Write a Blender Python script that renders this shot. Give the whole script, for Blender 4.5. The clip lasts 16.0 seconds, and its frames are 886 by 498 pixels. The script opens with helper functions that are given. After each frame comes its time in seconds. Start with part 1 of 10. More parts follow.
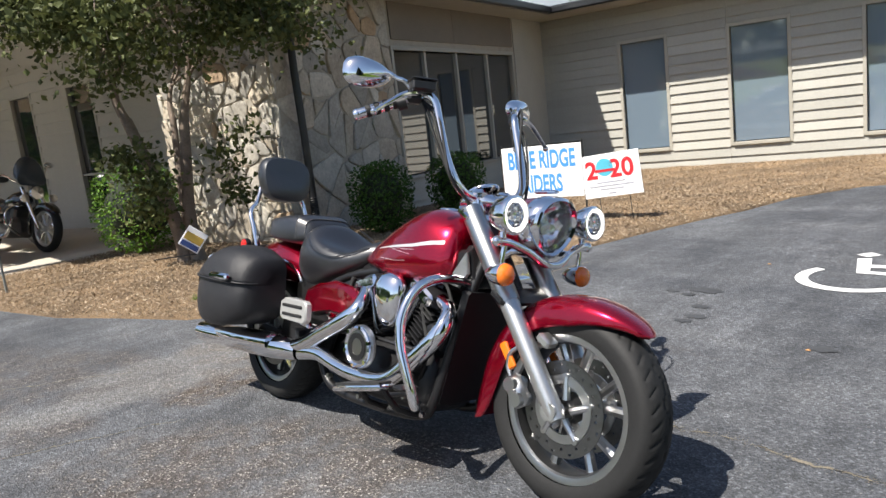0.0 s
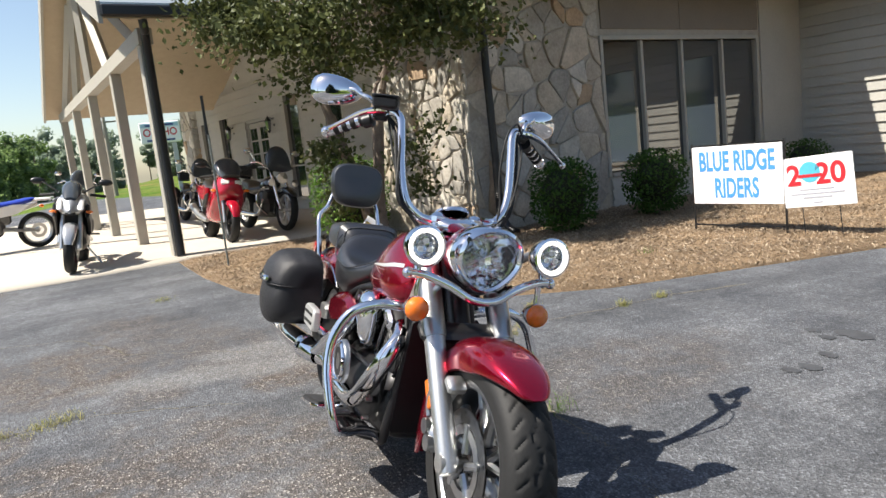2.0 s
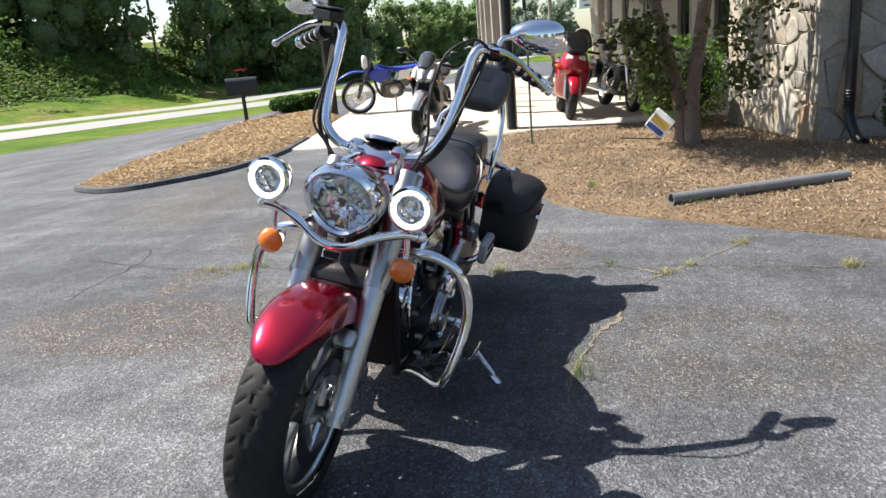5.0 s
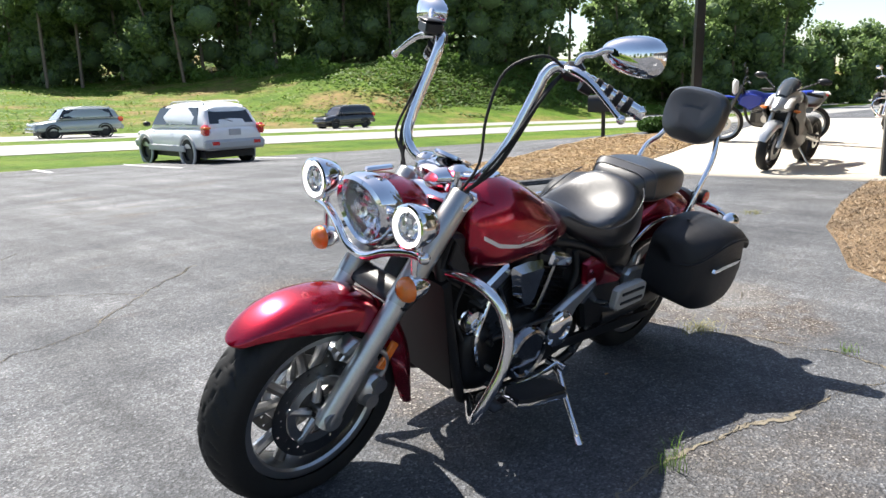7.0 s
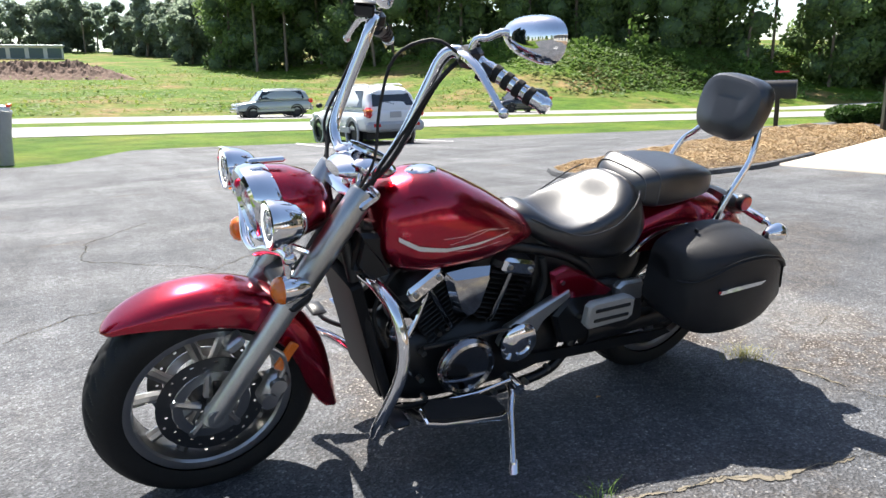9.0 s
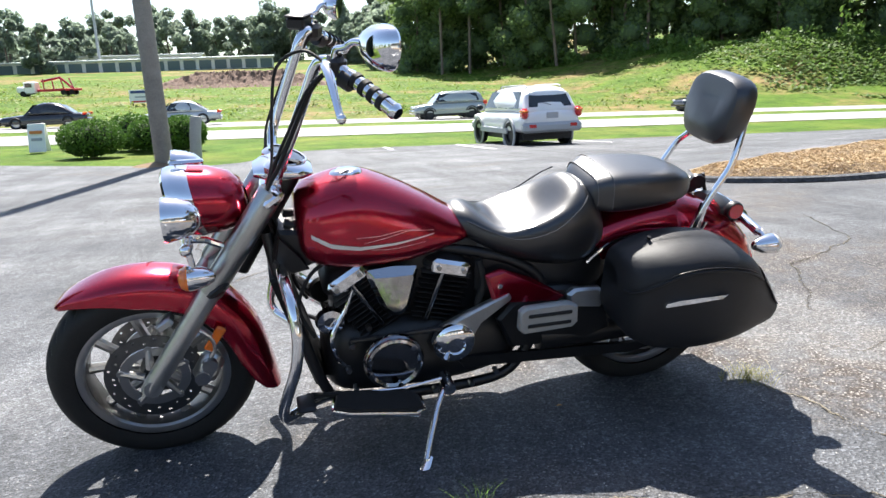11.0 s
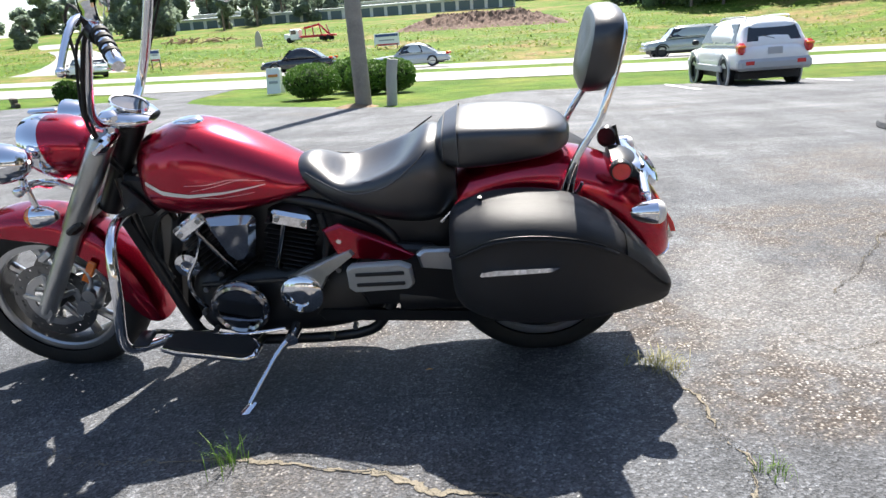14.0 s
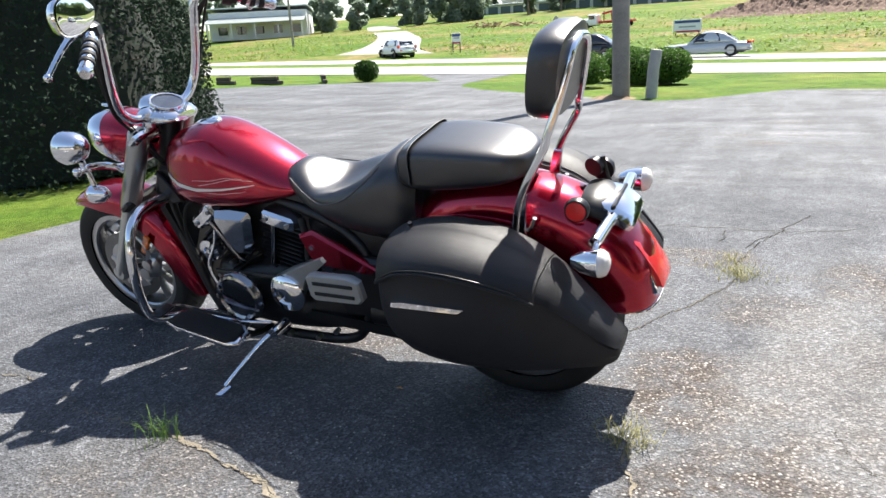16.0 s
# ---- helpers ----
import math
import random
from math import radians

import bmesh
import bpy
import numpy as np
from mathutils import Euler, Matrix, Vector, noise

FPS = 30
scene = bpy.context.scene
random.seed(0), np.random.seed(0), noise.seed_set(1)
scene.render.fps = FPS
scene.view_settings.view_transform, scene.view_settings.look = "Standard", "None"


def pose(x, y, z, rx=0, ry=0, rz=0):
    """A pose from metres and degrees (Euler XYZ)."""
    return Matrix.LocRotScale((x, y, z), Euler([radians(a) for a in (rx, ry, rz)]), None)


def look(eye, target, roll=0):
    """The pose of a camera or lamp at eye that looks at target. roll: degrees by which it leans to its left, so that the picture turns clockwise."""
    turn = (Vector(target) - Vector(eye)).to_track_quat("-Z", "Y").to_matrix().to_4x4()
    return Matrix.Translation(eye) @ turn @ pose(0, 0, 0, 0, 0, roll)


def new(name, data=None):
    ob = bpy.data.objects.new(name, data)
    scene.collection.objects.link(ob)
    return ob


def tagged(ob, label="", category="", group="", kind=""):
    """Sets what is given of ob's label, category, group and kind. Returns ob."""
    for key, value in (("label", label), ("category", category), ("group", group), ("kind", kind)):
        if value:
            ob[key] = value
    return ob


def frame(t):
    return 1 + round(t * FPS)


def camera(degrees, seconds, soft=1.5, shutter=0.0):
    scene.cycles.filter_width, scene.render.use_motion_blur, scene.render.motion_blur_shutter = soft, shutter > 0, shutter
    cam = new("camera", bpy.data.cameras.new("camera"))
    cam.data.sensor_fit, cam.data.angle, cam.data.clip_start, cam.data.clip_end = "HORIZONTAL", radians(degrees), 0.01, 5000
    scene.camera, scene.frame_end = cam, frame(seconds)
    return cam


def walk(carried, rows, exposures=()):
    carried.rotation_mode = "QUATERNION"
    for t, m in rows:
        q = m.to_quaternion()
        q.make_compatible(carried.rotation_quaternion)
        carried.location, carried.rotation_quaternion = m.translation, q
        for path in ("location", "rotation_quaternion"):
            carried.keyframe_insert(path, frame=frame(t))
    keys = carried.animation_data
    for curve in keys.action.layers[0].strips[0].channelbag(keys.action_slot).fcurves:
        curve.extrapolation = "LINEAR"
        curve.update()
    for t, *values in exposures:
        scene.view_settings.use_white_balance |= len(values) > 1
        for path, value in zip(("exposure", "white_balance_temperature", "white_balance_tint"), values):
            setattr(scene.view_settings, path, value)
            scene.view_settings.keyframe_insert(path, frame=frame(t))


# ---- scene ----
cam = camera(64.1, 16.0)
PATH = [
    (0, (2.067, -1.347, 1.138), (0.591, -0.04, 0.797), -6.6),
    (0.5, (2.21, -1.168, 1.115), (0.631, 0.003, 0.744), -6.8),
    (1, (2.275, -0.912, 1.128), (0.636, 0.181, 0.785), -4.7),
    (1.5, (2.352, -0.67, 1.113), (0.622, 0.292, 0.826), -5.7),
    (2, (2.467, -0.445, 1.127), (0.605, 0.225, 0.834), -6.3),
    (2.5, (2.453, -0.151, 1.115), (0.552, 0.384, 0.8), -4.5),
    (3, (2.474, 0.088, 1.109), (0.546, 0.485, 0.755), -4.1),
    (3.5, (2.569, 0.355, 1.16), (0.617, 0.501, 0.752), -5.2),
    (4, (2.54, 0.587, 1.123), (0.59, 0.545, 0.677), -6.0),
    (4.5, (2.414, 0.813, 1.133), (0.505, 0.581, 0.583), -4.0),
    (5, (2.324, 1.029, 1.136), (0.466, 0.514, 0.603), -5.0),
    (5.2, (2.273, 1.158, 1.123), (0.453, 0.503, 0.614), -5.3),
    (7.3, (1.703, 1.791, 1.06), (0.42, 0.321, 0.631), -1.9),
    (7.5, (1.644, 1.826, 1.051), (0.4, 0.322, 0.614), -2.3),
    (8, (1.464, 1.892, 1.074), (0.269, 0.357, 0.609), -1.7),
    (8.2, (1.404, 1.916, 1.072), (0.25, 0.347, 0.614), -1.4),
    (10.3, (0.694, 2.218, 1.055), (0.088, 0.368, 0.598), -3.0),
    (10.5, (0.647, 2.244, 1.045), (0.087, 0.376, 0.6), -3.0),
    (11, (0.478, 2.364, 1.055), (-0.006, 0.473, 0.621), -2.6),
    (11.5, (0.347, 2.409, 1.036), (0.0, 0.492, 0.585), -4.6),
    (12, (0.171, 2.407, 1.032), (-0.126, 0.484, 0.569), -2.9),
    (12.5, (0.0, 2.418, 1.023), (-0.283, 0.482, 0.612), -3.0),
    (13, (-0.254, 2.495, 1.034), (-0.301, 0.537, 0.63), -3.6),
    (13.5, (-0.455, 2.466, 1.004), (-0.386, 0.532, 0.497), -5.1),
    (14, (-0.685, 2.379, 1.005), (-0.505, 0.466, 0.451), -4.3),
    (14.5, (-0.916, 2.338, 1.013), (-0.599, 0.44, 0.467), -5.5),
    (15, (-1.145, 2.314, 1.036), (-0.602, 0.469, 0.487), -5.1),
    (15.5, (-1.344, 2.157, 1.025), (-0.66, 0.36, 0.472), -4.2),
    (16, (-1.516, 2.025, 1.027), (-0.601, 0.332, 0.483), -3.1),
]
walk(cam, [(t, look(eye, target, roll)) for t, eye, target, roll in PATH], [(0, 0.93, 6700, 10), (1.5, 0.97, 6750, 10), (2.5, 1.13, 6850, 10), (3.5, 0.90, 6850, 10), (5, 1.13, 6750, 10), (8, 1.38, 6750, 10), (11, 1.57, 6600, 10), (16, 1.54, 6700, 10)])

# ---- light ----
world = bpy.data.worlds.new("sky")
world.use_nodes = True
scene.world = world
_n = world.node_tree.nodes
_sky = _n.new("ShaderNodeTexSky")
_sky.sky_type = "NISHITA"
_sky.sun_disc = False
_sky.sun_elevation, _sky.sun_rotation = radians(57), radians(187)
_sky.air_density, _sky.dust_density, _sky.ozone_density = 1.0, 0.9, 1.0
_bg = _n["Background"]
_bg.inputs["Strength"].default_value = 0.084
world.node_tree.links.new(_sky.outputs["Color"], _bg.inputs["Color"])
_sun = bpy.data.lights.new("sun", "SUN")
_sun.energy, _sun.angle, _sun.color = 5.0, radians(0.53), (1.0, 0.965, 0.91)
sun = new("sun", _sun)
sun.matrix_world = look((-0.08 * 40, -0.645 * 40, 40), (0, 0, 0))


# ---- mesh tools ----
class Geo:
    """Collects vertices and faces of one mesh."""

    def __init__(self):
        self.v, self.f = [], []

    def add(self, verts, faces):
        k = len(self.v)
        self.v += [tuple(p) for p in verts]
        self.f += [tuple(k + i for i in f) for f in faces]
        return self

    def box(self, c, s, m=None, bevel=0.0):
        x, y, z = s[0] / 2, s[1] / 2, s[2] / 2
        if bevel <= 0:
            pts = [(a * x, b * y, d * z) for d in (-1, 1) for a, b in ((-1, -1), (1, -1), (1, 1), (-1, 1))]
            fs = [(3, 2, 1, 0), (4, 5, 6, 7), (0, 1, 5, 4), (1, 2, 6, 5), (2, 3, 7, 6), (3, 0, 4, 7)]
        else:
            r = min(bevel, x * 0.98, y * 0.98, z * 0.98)
            prof = [(x - r, y), (x, y - r), (x, -y + r), (x - r, -y), (-x + r, -y), (-x, -y + r), (-x, y - r), (-x + r, y)]
            k = 1 - r / max(x, y)
            pts = []
            for zz, q in ((-z, r), (-z + r, 0), (z - r, 0), (z, r)):
                pts += [(px - math.copysign(q, px) if abs(px) > q else px, py - math.copysign(q, py) if abs(py) > q else py, zz) for px, py in prof]
            fs = [tuple(range(7, -1, -1))[::-1][::-1], tuple(range(24, 32))[::-1]]
            fs = [tuple(range(8)), tuple(range(31, 23, -1))]
            for a in range(3):
                for i in range(8):
                    j = (i + 1) % 8
                    fs.append((a * 8 + j, a * 8 + i, a * 8 + 8 + i, a * 8 + 8 + j))
        if m is not None:
            pts = [m @ Vector(p) for p in pts]
        return self.add([(p[0] + c[0], p[1] + c[1], p[2] + c[2]) for p in pts], fs)

    def rings(self, rings, cap=True, closed=False):
        """Skins a row of rings that have equally many points."""
        n, k = len(rings[0]), len(self.v)
        for r in rings:
            self.v += [tuple(p) for p in r]
        m = len(rings)
        for a in range(m if closed else m - 1):
            b = (a + 1) % m
            for i in range(n):
                j = (i + 1) % n
                self.f.append((k + a * n + i, k + a * n + j, k + b * n + j, k + b * n + i))
        if cap and not closed:
            self.f.append(tuple(k + i for i in range(n - 1, -1, -1)))
            self.f.append(tuple(k + (m - 1) * n + i for i in range(n)))
        return self

    def cyl(self, p0, p1, r0, r1=None, n=16, cap=True):
        r1 = r0 if r1 is None else r1
        return self.tube([p0, p1], [r0, r1], n, smooth=0, cap=cap)

    def tube(self, pts, r, n=10, smooth=3, cap=True, flat=1.0):
        """A round rod along a line of points; r: one radius or one a point."""
        pts = [Vector(p) for p in pts]
        rs = list(r) if isinstance(r, (list, tuple)) else [r] * len(pts)
        if smooth and len(pts) > 2:
            out, ro = [], []
            for i in range(len(pts) - 1):
                a, b, c, d = pts[max(i - 1, 0)], pts[i], pts[i + 1], pts[min(i + 2, len(pts) - 1)]
                for s in range(smooth):
                    t = s / smooth
                    out.append(0.5 * ((2 * b) + (c - a) * t + (2 * a - 5 * b + 4 * c - d) * t * t + (3 * b - a - 3 * c + d) * t ** 3))
                    ro.append(rs[i] * (1 - t) + rs[i + 1] * t)
            pts, rs = out + [pts[-1]], ro + [rs[-1]]
        tang = [(pts[min(i + 1, len(pts) - 1)] - pts[max(i - 1, 0)]).normalized() for i in range(len(pts))]
        up = Vector((0, 0, 1)) if abs(tang[0].z) < 0.9 else Vector((0, 1, 0))
        rings = []
        for p, t, q in zip(pts, tang, rs):
            u = (up - t * up.dot(t))
            u = u.normalized() if u.length > 1e-5 else t.orthogonal().normalized()
            w = t.cross(u)
            up = u
            rings.append([p + u * (q * flat * math.cos(2 * math.pi * i / n)) + w * (q * math.sin(2 * math.pi * i / n)) for i in range(n)])
        return self.rings(rings, cap)

    def lathe(self, prof, c=(0, 0, 0), axis="y", n=32, closed=False):
        """Turns (radius, along) pairs round an axis through c."""
        rings = []
        for i in range(n):
            a = 2 * math.pi * i / n
            ring = []
            for r, h in prof:
                x, y = r * math.cos(a), r * math.sin(a)
                p = {"y": (x, h, y), "z": (x, y, h), "x": (h, x, y)}[axis]
                ring.append((p[0] + c[0], p[1] + c[1], p[2] + c[2]))
            rings.append(ring)
        k, m = len(self.v), len(prof)
        for r in rings:
            self.v += r
        for a in range(n):
            b = (a + 1) % n
            for i in range(m if closed else m - 1):
                j = (i + 1) % m
                self.f.append((k + a * m + i, k + a * m + j, k + b * m + j, k + b * m + i))
        return self

    def ball(self, c, r, n=16, m=10, top=1.0):
        rx, ry, rz = r if isinstance(r, (tuple, list)) else (r, r, r)
        rings = []
        for a in range(m + 1):
            th = math.pi * (0.02 + 0.96 * a / m)
            rings.append([(c[0] + rx * math.sin(th) * math.cos(2 * math.pi * i / n), c[1] + ry * math.sin(th) * math.sin(2 * math.pi * i / n), c[2] + rz * math.cos(th)) for i in range(n)])
        return self.rings(rings)

    def slab(self, outline, y0, y1, bevel=0.004, m=None):
        """A plate in the x-z plane, from y0 to y1, with softened edges."""
        cx, cz = sum(p[0] for p in outline) / len(outline), sum(p[1] for p in outline) / len(outline)

        def inset(q):
            out = []
            for x, z in outline:
                d = math.hypot(x - cx, z - cz) or 1
                out.append((x - (x - cx) / d * q, z - (z - cz) / d * q))
            return out
        s = 1 if y1 > y0 else -1
        rings = [[(x, y, z) for x, z in o] for o, y in ((inset(bevel), y0), (outline, y0 + s * bevel), (outline, y1 - s * bevel), (inset(bevel), y1))]
        if m is not None:
            rings = [[m @ Vector(p) for p in r] for r in rings]
        return self.rings(rings)

    def moved(self, m):
        self.v = [tuple(m @ Vector(p)) for p in self.v]
        return self

    def mesh(self, name, smooth=40):
        me = bpy.data.meshes.new(name)
        me.from_pydata(self.v, [], self.f)
        if smooth:
            me.polygons.foreach_set("use_smooth", [True] * len(me.polygons))
            me.set_sharp_from_angle(angle=radians(smooth))
        me.update()
        return me


def fix(me):
    b = bmesh.new()
    b.from_mesh(me)
    bmesh.ops.recalc_face_normals(b, faces=b.faces)
    b.to_mesh(me)
    b.free()


def part(name, geo, material, parent=None, label="", smooth=40, flip=True):
    """Links one mesh object under a thing or a part."""
    me = geo.mesh(name, smooth) if isinstance(geo, Geo) else geo
    if flip and isinstance(geo, Geo) and len(me.polygons) < 60000:
        fix(me)
        if smooth:
            me.set_sharp_from_angle(angle=radians(smooth))
    if not me.materials:
        me.materials.append(material)
    ob = new(name, me)
    ob.parent = parent
    return tagged(ob, label)


def thing(name, label, category, group="", at=None):
    ob = new(name)
    ob.empty_display_size = 0.1
    if at is not None:
        ob.matrix_world = at
    return tagged(ob, label, category, group)


def single(name, geo, material, label, category, group="", kind="", smooth=40, flip=True):
    ob = part(name, geo, material, None, "", smooth, flip)
    return tagged(ob, label, category, group, kind)


# ---- materials ----
def nodes_of(name):
    m = bpy.data.materials.new(name)
    m.use_nodes = True
    return m, m.node_tree, m.node_tree.nodes["Principled BSDF"]


def ramp(nt, fac, stops):
    r = nt.nodes.new("ShaderNodeValToRGB")
    e = r.color_ramp.elements
    while len(e) < len(stops):
        e.new(0.5)
    for q, (p, c) in zip(e, stops):
        q.position, q.color = p, (*c, 1)
    nt.links.new(fac, r.inputs["Fac"])
    return r.outputs["Color"]


def tex(nt, kind="noise", scale=5.0, detail=4.0, rough=0.6, coords="Object", stretch=None):
    tc = nt.nodes.new("ShaderNodeTexCoord")
    src = tc.outputs[coords]
    if stretch:
        mp = nt.nodes.new("ShaderNodeMapping")
        mp.inputs["Scale"].default_value = stretch
        nt.links.new(src, mp.inputs["Vector"])
        src = mp.outputs["Vector"]
    t = nt.nodes.new("ShaderNodeTexVoronoi" if kind == "voronoi" else "ShaderNodeTexNoise")
    t.inputs["Scale"].default_value = scale
    if kind == "noise":
        t.inputs["Detail"].default_value, t.inputs["Roughness"].default_value = detail, rough
        out = t.outputs["Fac"]
    else:
        out = t.outputs["Distance"]
    nt.links.new(src, t.inputs["Vector"])
    return out


def mix(nt, fac, a, b, mode="MIX"):
    x = nt.nodes.new("ShaderNodeMix")
    x.data_type, x.blend_type = "RGBA", mode
    for sock, val in ((x.inputs[0], fac), (x.inputs[6], a), (x.inputs[7], b)):
        if isinstance(val, (int, float)):
            sock.default_value = val
        elif isinstance(val, tuple):
            sock.default_value = (*val, 1)
        else:
            nt.links.new(val, sock)
    return x.outputs[2]


def bump(nt, bs, height, strength=0.3, dist=0.01):
    b = nt.nodes.new("ShaderNodeBump")
    b.inputs["Strength"].default_value, b.inputs["Distance"].default_value = strength, dist
    nt.links.new(height, b.inputs["Height"])
    nt.links.new(b.outputs["Normal"], bs.inputs["Normal"])


def paint(name, color, rough=0.5, metal=0.0, vary=0.15, scale=6.0, fine=60.0, relief=0.0, coat=0.0, rand=0.0, spec=0.5, coords="Object"):
    """A surface of one colour with stains and grain at two scales."""
    m, nt, bs = nodes_of(name)
    dark = tuple(c * (1 - vary) for c in color)
    light = tuple(min(1, c * (1 + vary)) for c in color)
    big = ramp(nt, tex(nt, scale=scale, coords=coords), [(0.3, dark), (0.7, light)])
    col = mix(nt, 0.5, big, ramp(nt, tex(nt, scale=fine, coords=coords), [(0.3, dark), (0.7, light)]))
    if rand:
        oi = nt.nodes.new("ShaderNodeObjectInfo")
        col = mix(nt, 1.0, col, ramp(nt, oi.outputs["Random"], [(0, (1 - rand,) * 3), (1, (1 + rand * 0.5,) * 3)]), "MULTIPLY")
    nt.links.new(col, bs.inputs["Base Color"])
    bs.inputs["Roughness"].default_value, bs.inputs["Metallic"].default_value = rough, metal
    bs.inputs["Coat Weight"].default_value, bs.inputs["Coat Roughness"].default_value = coat, 0.03
    bs.inputs["Specular IOR Level"].default_value = spec
    if relief:
        bump(nt, bs, tex(nt, scale=fine, coords=coords), relief, 0.004)
    return m


def leafy(name, dark, light, rough=0.55, trans=0.25):
    m, nt, bs = nodes_of(name)
    ge = nt.nodes.new("ShaderNodeNewGeometry")
    col = ramp(nt, ge.outputs["Random Per Island"], [(0.0, dark), (0.6, tuple((a + b) / 2 for a, b in zip(dark, light))), (1.0, light)])
    col = mix(nt, 0.5, col, ramp(nt, tex(nt, scale=0.35), [(0.3, dark), (0.75, light)]))
    nt.links.new(col, bs.inputs["Base Color"])
    bs.inputs["Roughness"].default_value = rough
    bs.inputs["Specular IOR Level"].default_value = 0.2
    tr = nt.nodes.new("ShaderNodeBsdfTranslucent")
    nt.links.new(col, tr.inputs["Color"])
    mx = nt.nodes.new("ShaderNodeMixShader")
    mx.inputs[0].default_value = trans
    out = nt.nodes["Material Output"]
    nt.links.new(bs.outputs[0], mx.inputs[1])
    nt.links.new(tr.outputs[0], mx.inputs[2])
    nt.links.new(mx.outputs[0], out.inputs["Surface"])
    return m


def blob(nt, x, y, rx, ry, turn, soft, wander):
    """A ragged patch on the ground: 1 in its middle, 0 outside."""
    tc = nt.nodes.new("ShaderNodeTexCoord")
    mp = nt.nodes.new("ShaderNodeMapping")
    mp.vector_type = "TEXTURE"
    mp.inputs["Location"].default_value = (x, y, 0)
    mp.inputs["Rotation"].default_value = (0, 0, radians(turn))
    mp.inputs["Scale"].default_value = (rx, ry, 100)
    nt.links.new(tc.outputs["Object"], mp.inputs["Vector"])
    ln = nt.nodes.new("ShaderNodeVectorMath")
    ln.operation = "LENGTH"
    nt.links.new(mp.outputs["Vector"], ln.inputs[0])
    ad = nt.nodes.new("ShaderNodeMath")
    ad.operation = "ADD"
    nt.links.new(ln.outputs["Value"], ad.inputs[0])
    nt.links.new(wander, ad.inputs[1])
    return ramp(nt, ad.outputs["Value"], [(0.55, (1, 1, 1)), (0.55 + soft, (0, 0, 0))])


def grit(nt, scale, warp):
    """Angular chips: the distance from each one's middle, and two random values of the chip."""
    tc = nt.nodes.new("ShaderNodeTexCoord")
    nz = nt.nodes.new("ShaderNodeTexNoise")
    nz.inputs["Scale"].default_value, nz.inputs["Detail"].default_value = scale * 0.9, 2
    nt.links.new(tc.outputs["Object"], nz.inputs["Vector"])
    sh = nt.nodes.new("ShaderNodeVectorMath")
    sh.operation = "MULTIPLY_ADD"
    nt.links.new(nz.outputs["Color"], sh.inputs[0])
    sh.inputs[1].default_value = (warp, warp, 0.0)
    nt.links.new(tc.outputs["Object"], sh.inputs[2])
    vo = nt.nodes.new("ShaderNodeTexVoronoi")
    vo.inputs["Scale"].default_value = scale
    nt.links.new(sh.outputs["Vector"], vo.inputs["Vector"])
    sp = nt.nodes.new("ShaderNodeSeparateColor")
    nt.links.new(vo.outputs["Color"], sp.inputs["Color"])
    return vo.outputs["Distance"], sp.outputs["Red"], sp.outputs["Green"]


def grey(v):
    return (v, v, v)


